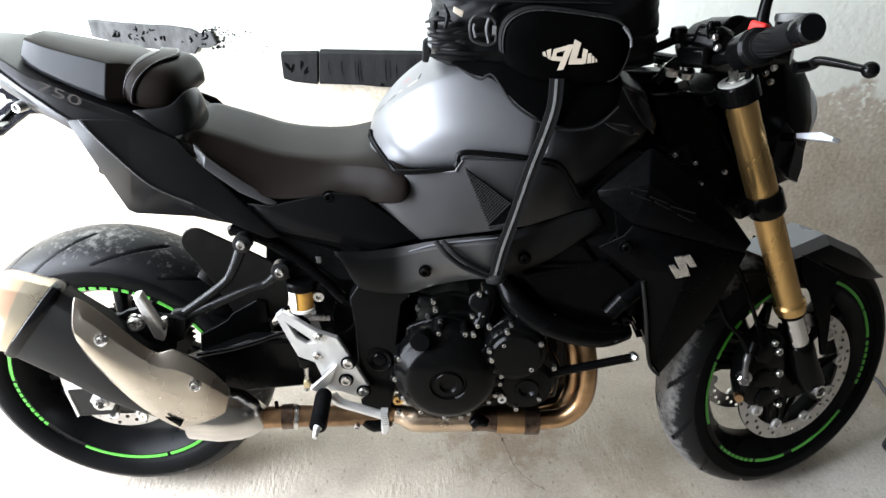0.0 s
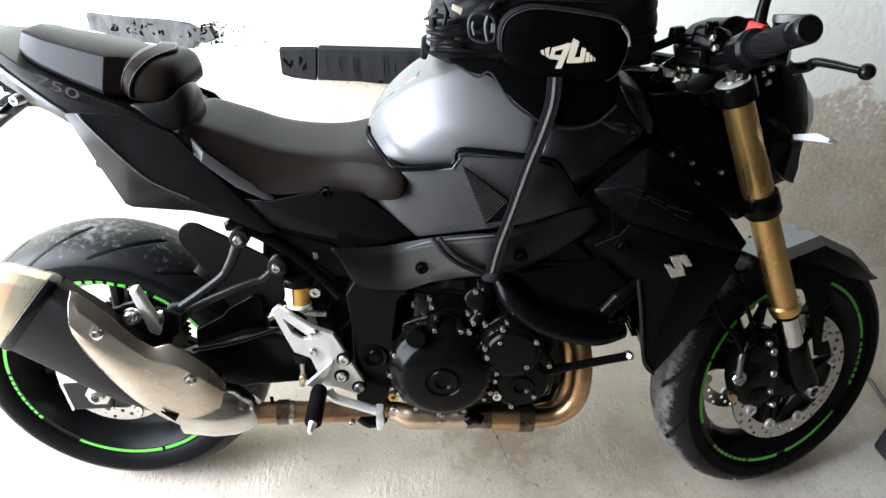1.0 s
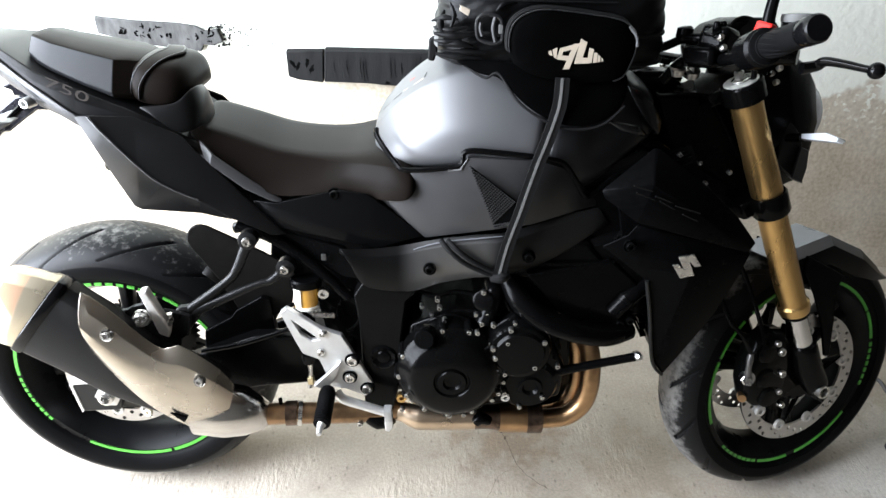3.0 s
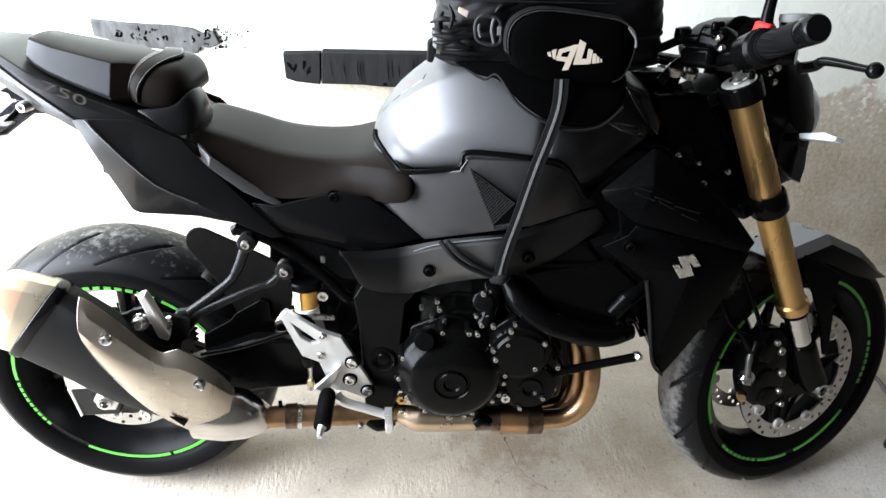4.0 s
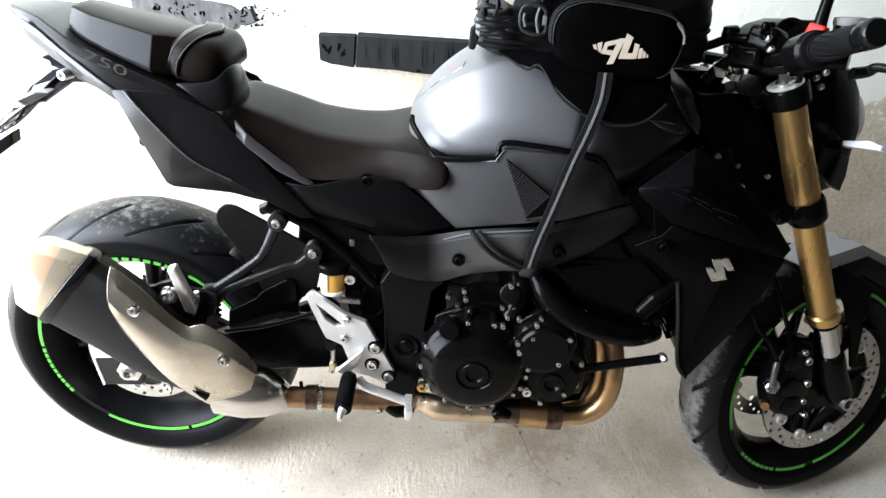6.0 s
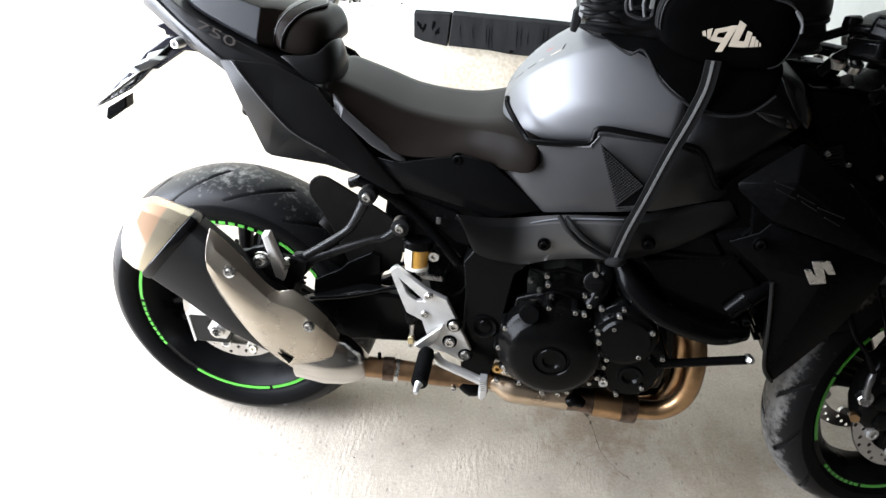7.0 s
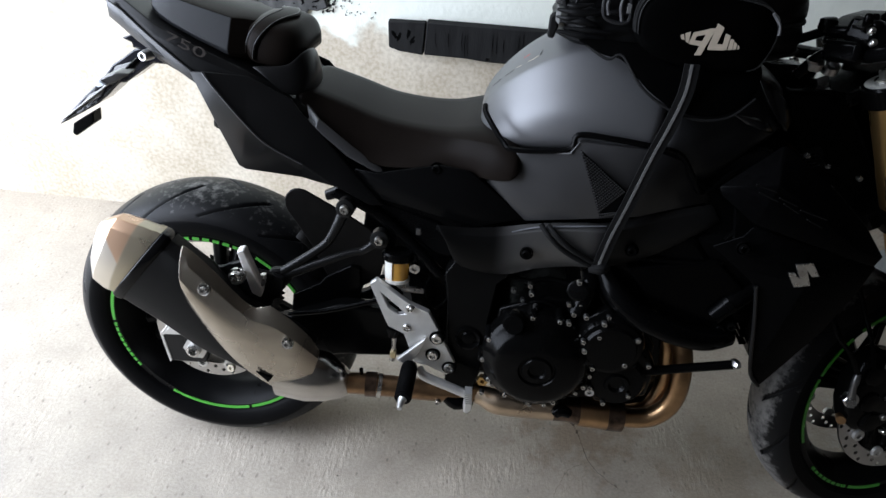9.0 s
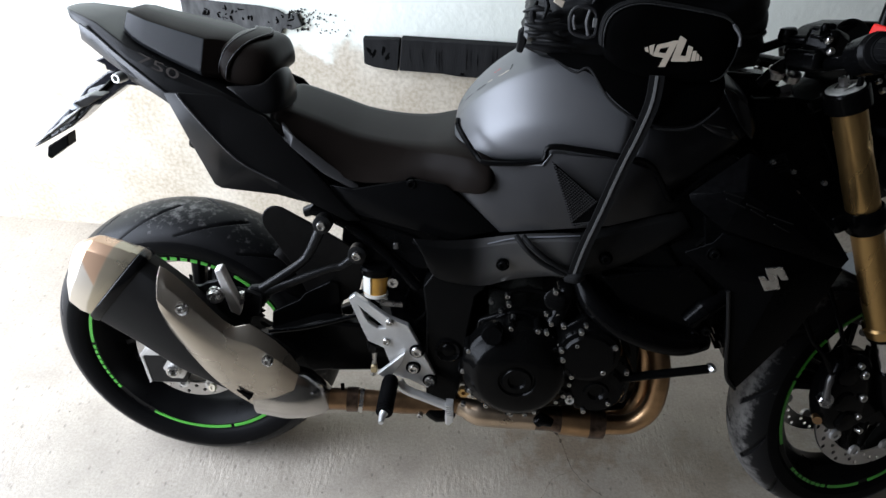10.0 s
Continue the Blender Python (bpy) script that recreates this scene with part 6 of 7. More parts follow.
def fender():
    rows = []
    for a, out in ((36, 0.324), (41, 0.313), (50, 0.3075), (64, 0.313), (84, 0.329), (112, 0.315)):
        ca, sa = math.cos(radians(a)), math.sin(radians(a))
        k = min(1.0, max(0.12, (a - 33) / 20))
        drop = 0.062 if 60 < a < 125 else 0.045
        rows.append([(1.45 + r * ca, y * (0.35 + 0.65 * k), 0.30 + r * sa) for y, r in ((-0.066, out - drop * k), (-0.062, out - 0.022 * k), (-0.044, out - 0.004 * k), (0.044, out - 0.004 * k), (0.062, out - 0.022 * k), (0.066, out - drop * k))])
    bm = strips(rows)
    # light and shade put into colour: bright rear facet, darker front, black sides
    for f in bm.faces:
        c = f.calc_center_median()
        if abs(c.y) > 0.0595 or (abs(c.y) > 0.03 and c.x > 1.56):
            f.material_index = 1
        elif c.x > 1.50:
            f.material_index = 2
    return bm


fender_ob = part("front_fender", steered(fender()), "fender", bike, "satin grey front mudguard with a pointed nose, front and sides shaded by colour", thick=0.0025, angle=16, bevel=0.0015)
for mt in ("body", "seam"):
    fender_ob.data.materials.append(M[mt])
stay = [(1.405, -0.072, 0.595), (1.523, -0.07, 0.535), (1.51, -0.072, 0.516), (1.5, -0.074, 0.493), (1.505, -0.08, 0.442), (1.506, -0.086, 0.354), (1.492, -0.086, 0.354), (1.473, -0.08, 0.43), (1.441, -0.075, 0.503), (1.403, -0.073, 0.558)]
for side in (-1, 1):
    part("fender_stay", steered(slab([(x, y * -side, z) for x, y, z in stay], (0, -0.008 * side, 0))), "plastic", bike, "black mudguard stay", bevel=0.003)
    body = [(1.268, 0.385), (1.285, 0.430), (1.318, 0.452), (1.352, 0.446), (1.376, 0.415), (1.383, 0.36), (1.372, 0.30), (1.345, 0.268), (1.305, 0.272), (1.280, 0.295), (1.268, 0.335)]
    caliper = part("front_caliper", steered(loft([[(1.325 + (x - 1.325) * k, y * side, 0.36 + (z - 0.36) * k) for x, z in body] for y, k in ((0.056, 0.95), (0.066, 1.0), (0.092, 1.0), (0.102, 0.9), (0.105, 0.7))])), "engine", bike, "black front brake caliper", bevel=0.004, angle=30)
    for px, pz in ((1.305, 0.405), (1.312, 0.345), (1.326, 0.298)):
        part("piston_cover", steered(turn_to(lathe([(0.023, 0.02), (0.023, -0.004), (0.019, -0.008), (0.008, -0.009)], 24), (px, 0.103 * side, pz), (0, side, 0))), "engine", caliper)
    part("caliper_bracket", steered(slab([(1.36, 0.09 * side, 0.455), (1.42, 0.09 * side, 0.42), (1.435, 0.09 * side, 0.30), (1.36, 0.09 * side, 0.262)], (0, -0.015 * side, 0))), "engine", bike, bevel=0.004)
    for px, pz, r in ((1.327, 0.425, 0.0065), (1.342, 0.403, 0.0085), (1.353, 0.350, 0.0085), (1.353, 0.307, 0.0065), (1.367, 0.272, 0.0065)):
        part("caliper_bolt", steered(bolt_head((px, 0.105 * side, pz), r, 0.007, (0, side, 0))), "steel", caliper, "steel caliper bolt")
    part("pad_pin", steered(turn_to(lathe([(0.009, 0.01), (0.009, -0.006), (0.004, -0.006)], 12), (1.272, 0.09 * side, 0.30), (-0.7, side, 0))), "pipe", caliper, "bronze pad pin")
part("brake_banjo", steered(tube([(1.262, -0.107, 0.362), (1.258, -0.109, 0.385), (1.259, -0.108, 0.402), (1.262, -0.106, 0.415)], [0.008, 0.0055, 0.007, 0.005], 12, 5)), "frame", bike, "steel banjo fitting")
part("banjo_bolt", steered(turn_to(lathe([(0.0125, 0.012), (0.0125, -0.008), (0.0095, -0.010), (0.0095, -0.018), (0.005, -0.018)], 6), (1.266, -0.10, 0.352), (-0.55, -1, 0.1))), "steel", bike)
part("banjo_collar", steered(turn_to(lathe([(0.014, 0.003), (0.014, -0.003), (0.010, -0.004)], 18), (1.272, -0.098, 0.352), (-0.55, -1, 0.1))), "silver", bike)
part("brake_hose", steered(tube([(1.262, -0.106, 0.412), (1.235, -0.105, 0.455), (1.20, -0.095, 0.50), (1.18, -0.05, 0.60), (1.165, -0.03, 0.78)], 0.0052, 10, 8)), "plastic", bike)
part("brake_hose", steered(tube([(1.297, -0.105, 0.41), (1.285, -0.095, 0.47), (1.27, -0.05, 0.56), (1.22, -0.03, 0.66), (1.17, -0.03, 0.80)], 0.0045, 10, 8)), "plastic", bike)

# handlebar and controls
GRIP0, GRIP1 = Vector((1.029, -0.262, 1.022)), Vector((0.989, -0.385, 1.051))
gd = (GRIP1 - GRIP0).normalized()
bar_r = [(1.085, 0, 0.985), (1.08, -0.09, 0.99), tuple(GRIP0 - gd * 0.09), tuple(GRIP0 - gd * 0.03), tuple(GRIP0), tuple(GRIP1 - gd * 0.005)]
part("handlebar", steered(tube(bar_r + [], 0.011, 14, 6)), "plastic", bike, "black handlebar")
part("handlebar", steered(tube([(x, -y, z) for x, y, z in bar_r], 0.011, 14, 6)), "plastic", bike, "black handlebar")
for side in (-1, 1):
    g0, g1 = Vector((GRIP0.x, abs(GRIP0.y) * side, GRIP0.z)), Vector((GRIP1.x, abs(GRIP1.y) * side, GRIP1.z))
    d = (g1 - g0).normalized()
    grip = part("grip", steered(tube([g0, g0 + d * 0.004, g0 + d * 0.006, g1 - d * 0.03], [0.0255, 0.0255, 0.0182, 0.0178], 28, 1)), "rubber", bike, "ribbed black rubber grip")
    n1 = d.orthogonal().normalized()
    n2 = d.cross(n1)
    for k in range(14):
        a = 2 * math.pi * k / 14
        slant = [g0 + d * (0.014 + 0.012 * t) + (n1 * math.cos(a + 0.16 * t) + n2 * math.sin(a + 0.16 * t)) * 0.0180 for t in range(5)]
        part("grip_rib", steered(tube(slant, [0.0006, 0.0017, 0.0017, 0.0017, 0.0006], 6, 2)), "rubber", grip)
    part("grip_band", steered(tube([g0 + d * 0.008, g0 + d * 0.012], 0.0195, 24)), "rubber", grip)
    part("bar_end", steered(tube([g1 - d * 0.03, g1 - d * 0.027, g1 - d * 0.004, g1], [0.017, 0.0185, 0.0185, 0.016], 24, 1)), "gloss", grip, "glossy black bar end weight")
    part("switch_block", steered(tube([g0 - d * 0.055, g0 - d * 0.05, g0 - d * 0.008, g0 - d * 0.002], [0.022, 0.027, 0.0285, 0.0235], 20, 1)), "plastic", bike, "black switch housing")
    lp = g0 - d * 0.045
    perch = part("lever_perch", steered(tube([lp, lp + Vector((0.035, 0, -0.004)), lp + Vector((0.06, 0.03 * side, -0.006))], [0.019, 0.016, 0.012], 14, 4)), "engine", bike, "black lever clamp")
    if side < 0:
        lever_pts = [(1.1, -0.262, 0.99), (1.119, -0.27, 0.994), (1.120, -0.284, 1.001), (1.127, -0.31, 0.999), (1.134, -0.335, 0.995), (1.138, -0.352, 0.993)]
    else:
        lever_pts = [(x, -y, z) for x, y, z in lever_pts]
    part("lever", steered(tube(lever_pts, [0.011, 0.0105, 0.0095, 0.0085, 0.0075, 0.0075], 12, 6, flat=0.7)), "gloss", bike, "black lever with a ball end")
    bmb = bmesh.new()
    bmesh.ops.create_uvsphere(bmb, u_segments=16, v_segments=10, radius=0.0115, matrix=Matrix.Translation(lever_pts[-1]))
    part("lever_ball", steered(bmb), "gloss", perch)
part("kill_switch", steered(block((1.048, -0.236, 1.046), (0.016, 0.026, 0.016), (12, 10, 16))), "red", bike, "red engine stop switch", bevel=0.003)
mp = GRIP0 - gd * 0.06
part("mirror_stem", steered(tube([mp + Vector((0.020, 0, 0.012)), mp + Vector((0.026, -0.005, 0.03)), mp + Vector((0.029, -0.007, 0.07)), mp + Vector((0.024, -0.03, 0.16))], [0.0105, 0.0105, 0.0085, 0.0085], 14, 6)), "plastic", bike, "black mirror stem")
bmr = loft([[mp + Vector((0.012 + dx, -0.045 + 0.07 * math.cos(a) * s, 0.21 + 0.045 * math.sin(a) * s)) for a in (2 * math.pi * k / 24 for k in range(24))] for dx, s in ((0.0, 0.98), (0.006, 1.0), (0.02, 0.9), (0.032, 0.5))])
part("mirror_head", steered(bmr), "plastic", bike, "black mirror housing", bevel=0.002)
bm = tube([mp + Vector((0.045, 0.0, 0.0)), mp + Vector((0.06, 0.02, 0.035))], 0.008, 10)
part("reservoir_stalk", steered(bm), "engine", bike)
cup = Vector((1.118, -0.225, 1.056))
brake_cup = part("brake_cup", steered(loft([[cup + Vector((r * math.cos(a), r * math.sin(a), z)) for a in (2 * math.pi * k / 24 for k in range(24))] for r, z in ((0.02, -0.035), (0.022, -0.01), (0.023, 0.0), (0.021, 0.004))])), "engine", bike, "dark brake fluid cup with a pale lid")
part("cup_lid", steered(loft([[cup + Vector((r * math.cos(a), r * math.sin(a), z)) for a in (2 * math.pi * k / 24 for k in range(24))] for r, z in ((0.0235, -0.002), (0.0245, 0.003), (0.0235, 0.009), (0.012, 0.010))])), "webbing", brake_cup, "pale grey lid")
# dash and lamp
part("instrument_cowl", steered(loft([[(x + 0.012 * dx, y, z) for x, z in ((1.11, 1.0), (1.115, 1.028), (1.14, 1.047), (1.18, 1.057), (1.225, 1.058), (1.245, 1.04), (1.245, 1.0))] for y, dx in ((-0.055, 1), (-0.045, 0), (0.02, 0), (0.03, 1))])), "plastic", bike, "arched black instrument cowl", bevel=0.005)
part("dial_rim", steered(turn_to(lathe([(0.030, 0.006), (0.030, -0.004), (0.027, -0.005), (0.025, 0.0)], 36), (1.172, -0.060, 1.032), (-0.3, -1, 0.45))), "foil", bike, "grey rim of a round dial")
part("instrument_panel", steered(slab([(1.13, -0.065, 1.012), (1.13, 0.065, 1.012), (1.205, 0.055, 1.045), (1.205, -0.055, 1.045)], (0.012, 0, -0.035))), "plastic", bike, "black instrument housing", bevel=0.01)
lamp = part("headlamp_shell", steered(loft([[(x, y * w, z0 + (z1 - z0) * v) for y, v in ((-0.5, 0), (-0.9, 0.3), (-1, 0.6), (-0.7, 0.95), (0, 1.0), (0.7, 0.95), (1, 0.6), (0.9, 0.3), (0.5, 0))] for x, w, z0, z1 in ((1.20, 0.07, 0.80, 1.02), (1.27, 0.095, 0.76, 1.015), (1.33, 0.085, 0.74, 0.985), (1.375, 0.062, 0.745, 0.945))])), "plastic", bike, "black headlamp cowl", bevel=0.006)
part("headlamp_lens", steered(loft([[(x, y * w, z0 + (z1 - z0) * v) for y, v in ((-0.45, 0), (-0.85, 0.3), (-0.95, 0.6), (-0.6, 0.95), (0, 1.0), (0.6, 0.95), (0.95, 0.6), (0.85, 0.3), (0.45, 0))] for x, w, z0, z1 in ((1.36, 0.062, 0.79, 0.945), (1.385, 0.060, 0.80, 0.942), (1.405, 0.050, 0.815, 0.93), (1.418, 0.03, 0.84, 0.905))])), "lens", lamp, "clear headlamp lens", subd=2, angle=180)
fin = [tuple(p) for p in [(1.269, -0.09, 0.888), (1.313, -0.09, 0.849), (1.357, -0.07, 0.75), (1.328, -0.075, 0.761), (1.266, -0.085, 0.799)]]
part("cowl_fin", steered(slab(fin, (0, 0.012, 0))), "body", bike, "matt black headlamp side fin", bevel=0.003)
part("cowl_fin", steered(slab([(x, -y, z) for x, y, z in fin], (0, -0.012, 0))), "body", bike, "matt black headlamp side fin", bevel=0.003)
for side in (1, -1):
    part("fin_face", steered(slab([(x, -0.094 * side, z) for x, z in ((1.311, 0.83), (1.331, 0.822), (1.333, 0.787), (1.327, 0.76), (1.302, 0.771))], (0, 0.006 * side, 0))), "cover", bike, "dark grey face of the headlamp fin", bevel=0.0015)
    pts = [(x, y * side, z) for x, y, z in [(1.288, -0.1, 0.857), (1.287, -0.16, 0.869), (1.29, -0.185, 0.864), (1.286, -0.185, 0.857), (1.281, -0.16, 0.856), (1.29, -0.1, 0.848)]]
    ind = part("front_turn_signal", steered(slab(pts, (0.02, 0, -0.006))), "lens", bike, "clear front turn signal", bevel=0.002)
    part("signal_stem", steered(tube([(pts[0][0] - 0.01, 0.08 * side * -1, pts[0][2] - 0.01), (pts[0][0], pts[0][1] * 1.1, pts[0][2] - 0.006)], 0.008, 10)), "plastic", ind)
# bar clamp, knob and cables round the head
clamp_block = part("bar_clamp", steered(block((1.072, -0.115, 1.026), (0.046, 0.05, 0.040), (8, 12, 20))), "plastic", bike, "black handlebar clamp", bevel=0.009)
for x in (1.054, 1.066):
    part("clamp_knob", steered(tube([(x, -0.128, 1.042), (x, -0.128, 1.050), (x, -0.128, 1.054)], [0.0062, 0.0062, 0.004], 12, 2)), "plastic", clamp_block)
part("clamp_plate", steered(block((1.050, -0.128, 1.038), (0.03, 0.02, 0.006), (10, -18, 20))), "engine", clamp_block, bevel=0.0015)
part("clamp_foot", steered(block((1.062, -0.10, 0.998), (0.052, 0.06, 0.034), (0, 0, 15))), "plastic", clamp_block, bevel=0.008)
part("choke_knob", steered(tube([(1.044, -0.06, 1.020), (1.046, -0.06, 1.028), (1.048, -0.06, 1.041), (1.048, -0.06, 1.045)], [0.009, 0.0135, 0.0135, 0.008], 20, 3)), "plastic", bike, "round black cable knob")
for pts, r in (([(1.046, -0.06, 1.026), (1.056, -0.085, 1.026), (1.066, -0.10, 1.026)], 0.0095), ([(0.995, -0.03, 1.004), (1.020, -0.045, 1.012), (1.044, -0.058, 1.024)], 0.0075), ([(1.02, -0.05, 0.955), (1.035, -0.07, 0.985), (1.05, -0.09, 1.0)], 0.009),
               ([(1.09, -0.10, 1.005), (1.13, -0.09, 1.02), (1.16, -0.07, 1.015)], 0.006), ([(1.10, -0.14, 1.0), (1.14, -0.13, 0.975), (1.16, -0.10, 0.93)], 0.005)):
    part("control_cable", steered(tube(pts, r, 12, 6)), "plastic", bike, "black control cable")
part("cable_adjuster", steered(tube([(1.069, -0.102, 1.002), (1.063, -0.102, 0.994), (1.060, -0.102, 0.990), (1.055, -0.102, 0.983)], [0.0022, 0.0022, 0.0045, 0.0038], 10, 2)), "steel", bike, "small bright cable adjuster")
for c in [(1.052, -0.142, 1.030), (1.060, -0.142, 1.014), (1.203, -0.12, 0.977), (1.22, -0.1, 0.951), (1.076, -0.08, 0.988), (1.206, -0.1, 0.966)]:
    part("yoke_screw", steered(bolt_head(c, 0.005, 0.004, (0, -1, 0.6))), "steel", bike, "small bright screw")
for c in [(1.059, -0.08, 0.99), (1.089, -0.07, 0.983)]:
    part("ignition_plate", turn_to(lathe([(0.014, 0.01), (0.014, -0.002), (0.010, -0.004), (0.009, 0.001), (0.006, 0.001), (0.005, -0.003)], 20), c, (0, -0.4, 1)), "disc", bike)
bike.rotation_euler = (-radians(LEAN_DEG), 0, 0)

# dark inner parts that close the gaps between the panels
part("inner_cover", block((0.96, 0, 0.74), (0.2, 0.3, 0.2), (0, -20, 0)), "plastic", bike, bevel=0.02)
part("inner_duct", block((1.0, 0, 0.62), (0.12, 0.32, 0.2), (0, -15, 0)), "plastic", bike, bevel=0.02)
part("inner_mudguard", slab([(0.336, -0.05, 0.654), (0.392, -0.06, 0.652), (0.491, -0.08, 0.631), (0.52, -0.08, 0.555), (0.472, -0.08, 0.481), (0.356, -0.05, 0.515), (0.325, -0.04, 0.575)], (0, 0.1, 0)), "plastic", bike, bevel=0.006)
part("side_inner", slab([(0.533, -0.13, 0.771), (0.613, -0.14, 0.787), (0.693, -0.15, 0.722), (0.684, -0.15, 0.677), (0.591, -0.14, 0.658), (0.487, -0.13, 0.652), (0.384, -0.12, 0.681), (0.367, -0.11, 0.733)], (0, 0.05, 0)), "plastic", bike, bevel=0.006)
# worn sticker dashes along the back of the tank
for quad, mt in (([(0.549, -0.02, 0.880), (0.552, -0.018, 0.884), (0.555, -0.016, 0.888)], "plastic"), ([(0.559, -0.035, 0.892), (0.565, -0.040, 0.901), (0.571, -0.044, 0.908)], "plastic"), ([(0.578, -0.048, 0.915), (0.585, -0.052, 0.922), (0.592, -0.055, 0.929)], "plastic"), ([(0.596, -0.054, 0.932), (0.60, -0.057, 0.935), (0.604, -0.059, 0.938)], "print"),
                 ([(0.614, -0.064, 0.946), (0.622, -0.066, 0.952), (0.630, -0.067, 0.958)], "print"), ([(0.632, -0.066, 0.959), (0.634, -0.060, 0.962), (0.636, -0.053, 0.965)], "plastic"), ([(0.606, -0.036, 0.945), (0.611, -0.037, 0.950), (0.616, -0.038, 0.954)], "red")):
    ob = part("tank_sticker", ribbon_flat(quad), mt, bike, "worn sticker dash")
    w = ob.modifiers.new("lie", "SHRINKWRAP")
    w.target, w.offset, w.wrap_mode = tank_ob, 0.0008, "ABOVE_SURFACE"
# more dark blocks, added to fill gaps behind the panels and steering head
part("head_filler", slab([(1.0, 0.0, 0.962), (1.03, 0.0, 0.963), (1.075, 0.0, 0.963), (1.11, 0.0, 0.95), (1.11, 0.0, 0.88), (1.0, 0.0, 0.88)], (0, 0.05, 0)), "plastic", bike, bevel=0.008)
part("steering_stem", slab([(1.128, 0, 0.942), (1.248, 0, 0.933), (1.324, 0, 0.691), (1.203, 0, 0.69)], (0, 0.05, 0)), "plastic", bike, bevel=0.01)
part("stem_cover", slab([(1.04, -0.05, 0.933), (1.139, -0.05, 0.94), (1.249, -0.04, 0.793), (1.282, -0.04, 0.7), (1.235, -0.05, 0.692), (1.091, -0.06, 0.799)], (0, 0.1, 0)), "plastic", bike, bevel=0.01)
part("duct_filler", slab([(0.821, -0.18, 0.637), (0.973, -0.17, 0.665), (1.046, -0.165, 0.6), (1.022, -0.165, 0.511), (0.955, -0.175, 0.511), (0.891, -0.18, 0.552)], (0, 0.02, 0)), "plastic", bike, bevel=0.004)
part("pivot_filler", slab([(0.425, -0.115, 0.543), (0.509, -0.13, 0.554), (0.519, -0.135, 0.381), (0.48, -0.135, 0.395), (0.443, -0.12, 0.467)], (0, 0.03, 0)), "plastic", bike, bevel=0.004)
# small fittings on the engine's top edge
for pts, r, mt in (([(0.628, -0.15, 0.58), (0.659, -0.165, 0.58), (0.696, -0.16, 0.587), (0.743, -0.165, 0.581)], 0.005, "engine"), ([(0.639, -0.17, 0.524), (0.686, -0.175, 0.547), (0.729, -0.18, 0.531)], 0.0045, "engine"), ([(0.784, -0.16, 0.606), (0.79, -0.175, 0.573), (0.807, -0.18, 0.551)], 0.006, "engine"), ([(0.836, -0.17, 0.654), (0.908, -0.17, 0.655), (0.98, -0.165, 0.659)], 0.004, "engine"), ([(0.975, -0.16, 0.702), (1.001, -0.16, 0.731), (1.035, -0.17, 0.756)], 0.005, "engine")):
    part("engine_hose", tube(pts, r, 10, 6), mt, bike, "thin dark hose")
for c in [(0.67, -0.2, 0.532), (0.651, -0.178, 0.548), (0.696, -0.2, 0.532), (0.717, -0.2, 0.536), (0.732, -0.195, 0.561), (0.753, -0.195, 0.561), (0.791, -0.222, 0.517), (0.803, -0.21, 0.553)]:
    part("engine_bolt", bolt_head(c, 0.004, 0.005), "steel", bike, "small steel bolt")
for c in [(0.655, -0.19, 0.519), (0.71, -0.19, 0.519), (0.759, -0.19, 0.507)]:
    part("case_rib", block(c, (0.03, 0.02, 0.006), (0, 20, 0)), "engine", bike, bevel=0.002)
# headstock clutter
lab = part("warning_label", slab([(1.062, -0.115, 0.854), (1.097, -0.115, 0.865), (1.116, -0.11, 0.83), (1.084, -0.11, 0.815)], (0, 0.002, 0)), "plastic", bike, "small black label with illegible lines")
for k in range(5):
    a, b = [Vector(p) for p in [(1.066, -0.117, 0.85), (1.099, -0.117, 0.861)]]
    d = (Vector((1.083, -0.111, 0.819)) - a) * (k + 0.3) / 5
    part("label_line", tube([a + d, a.lerp(b, 0.55 + 0.4 * ((k * 7) % 5) / 5) + d], 0.0007, 5), "foil", lab)
for c in [(1.124, -0.1, 0.828), (1.142, -0.1, 0.788), (1.181, -0.1, 0.811), (1.079, -0.117, 0.848)]:
    part("frame_screw", bolt_head(c, 0.0045, 0.004), "steel", bike)

# ---- tank bag, strapped on the tank ----
bag = tagged(new("tank_bag"), "black nylon tank bag with side pocket, strapped to the tank", "bag")
bag.rotation_euler = (-radians(LEAN_DEG), 0, 0)


def bag_ring(cx, cy, ax, ay, z, n=72, p=4.0, ruffle=0.0, seed=0.0):
    ring = []
    for k in range(n):
        a = 2 * math.pi * k / n
        c, s = math.cos(a), math.sin(a)
        r = (abs(c) ** p + abs(s) ** p) ** (-1 / p)
        x, y = cx + ax * r * c, cy + ay * r * s
        d = ruffle * noise.noise(Vector((x * 14, y * 14, z * 45 + seed)))
        d += ruffle * 0.6 * noise.noise(Vector((x * 40, y * 30, z * 70 + seed)))
        ring.append((x + d * c, y + d * s, z + d * 0.4))
    return ring


BAG = [(0.985, 0.17, 0.10), (0.995, 0.186, 0.118), (1.005, 0.192, 0.124), (1.02, 0.194, 0.126), (1.035, 0.19, 0.124), (1.045, 0.186, 0.121), (1.055, 0.19, 0.125), (1.075, 0.188, 0.124), (1.095, 0.186, 0.124), (1.12, 0.184, 0.123), (1.15, 0.18, 0.12), (1.185, 0.174, 0.115), (1.205, 0.16, 0.10), (1.21, 0.12, 0.07)]
rows = []
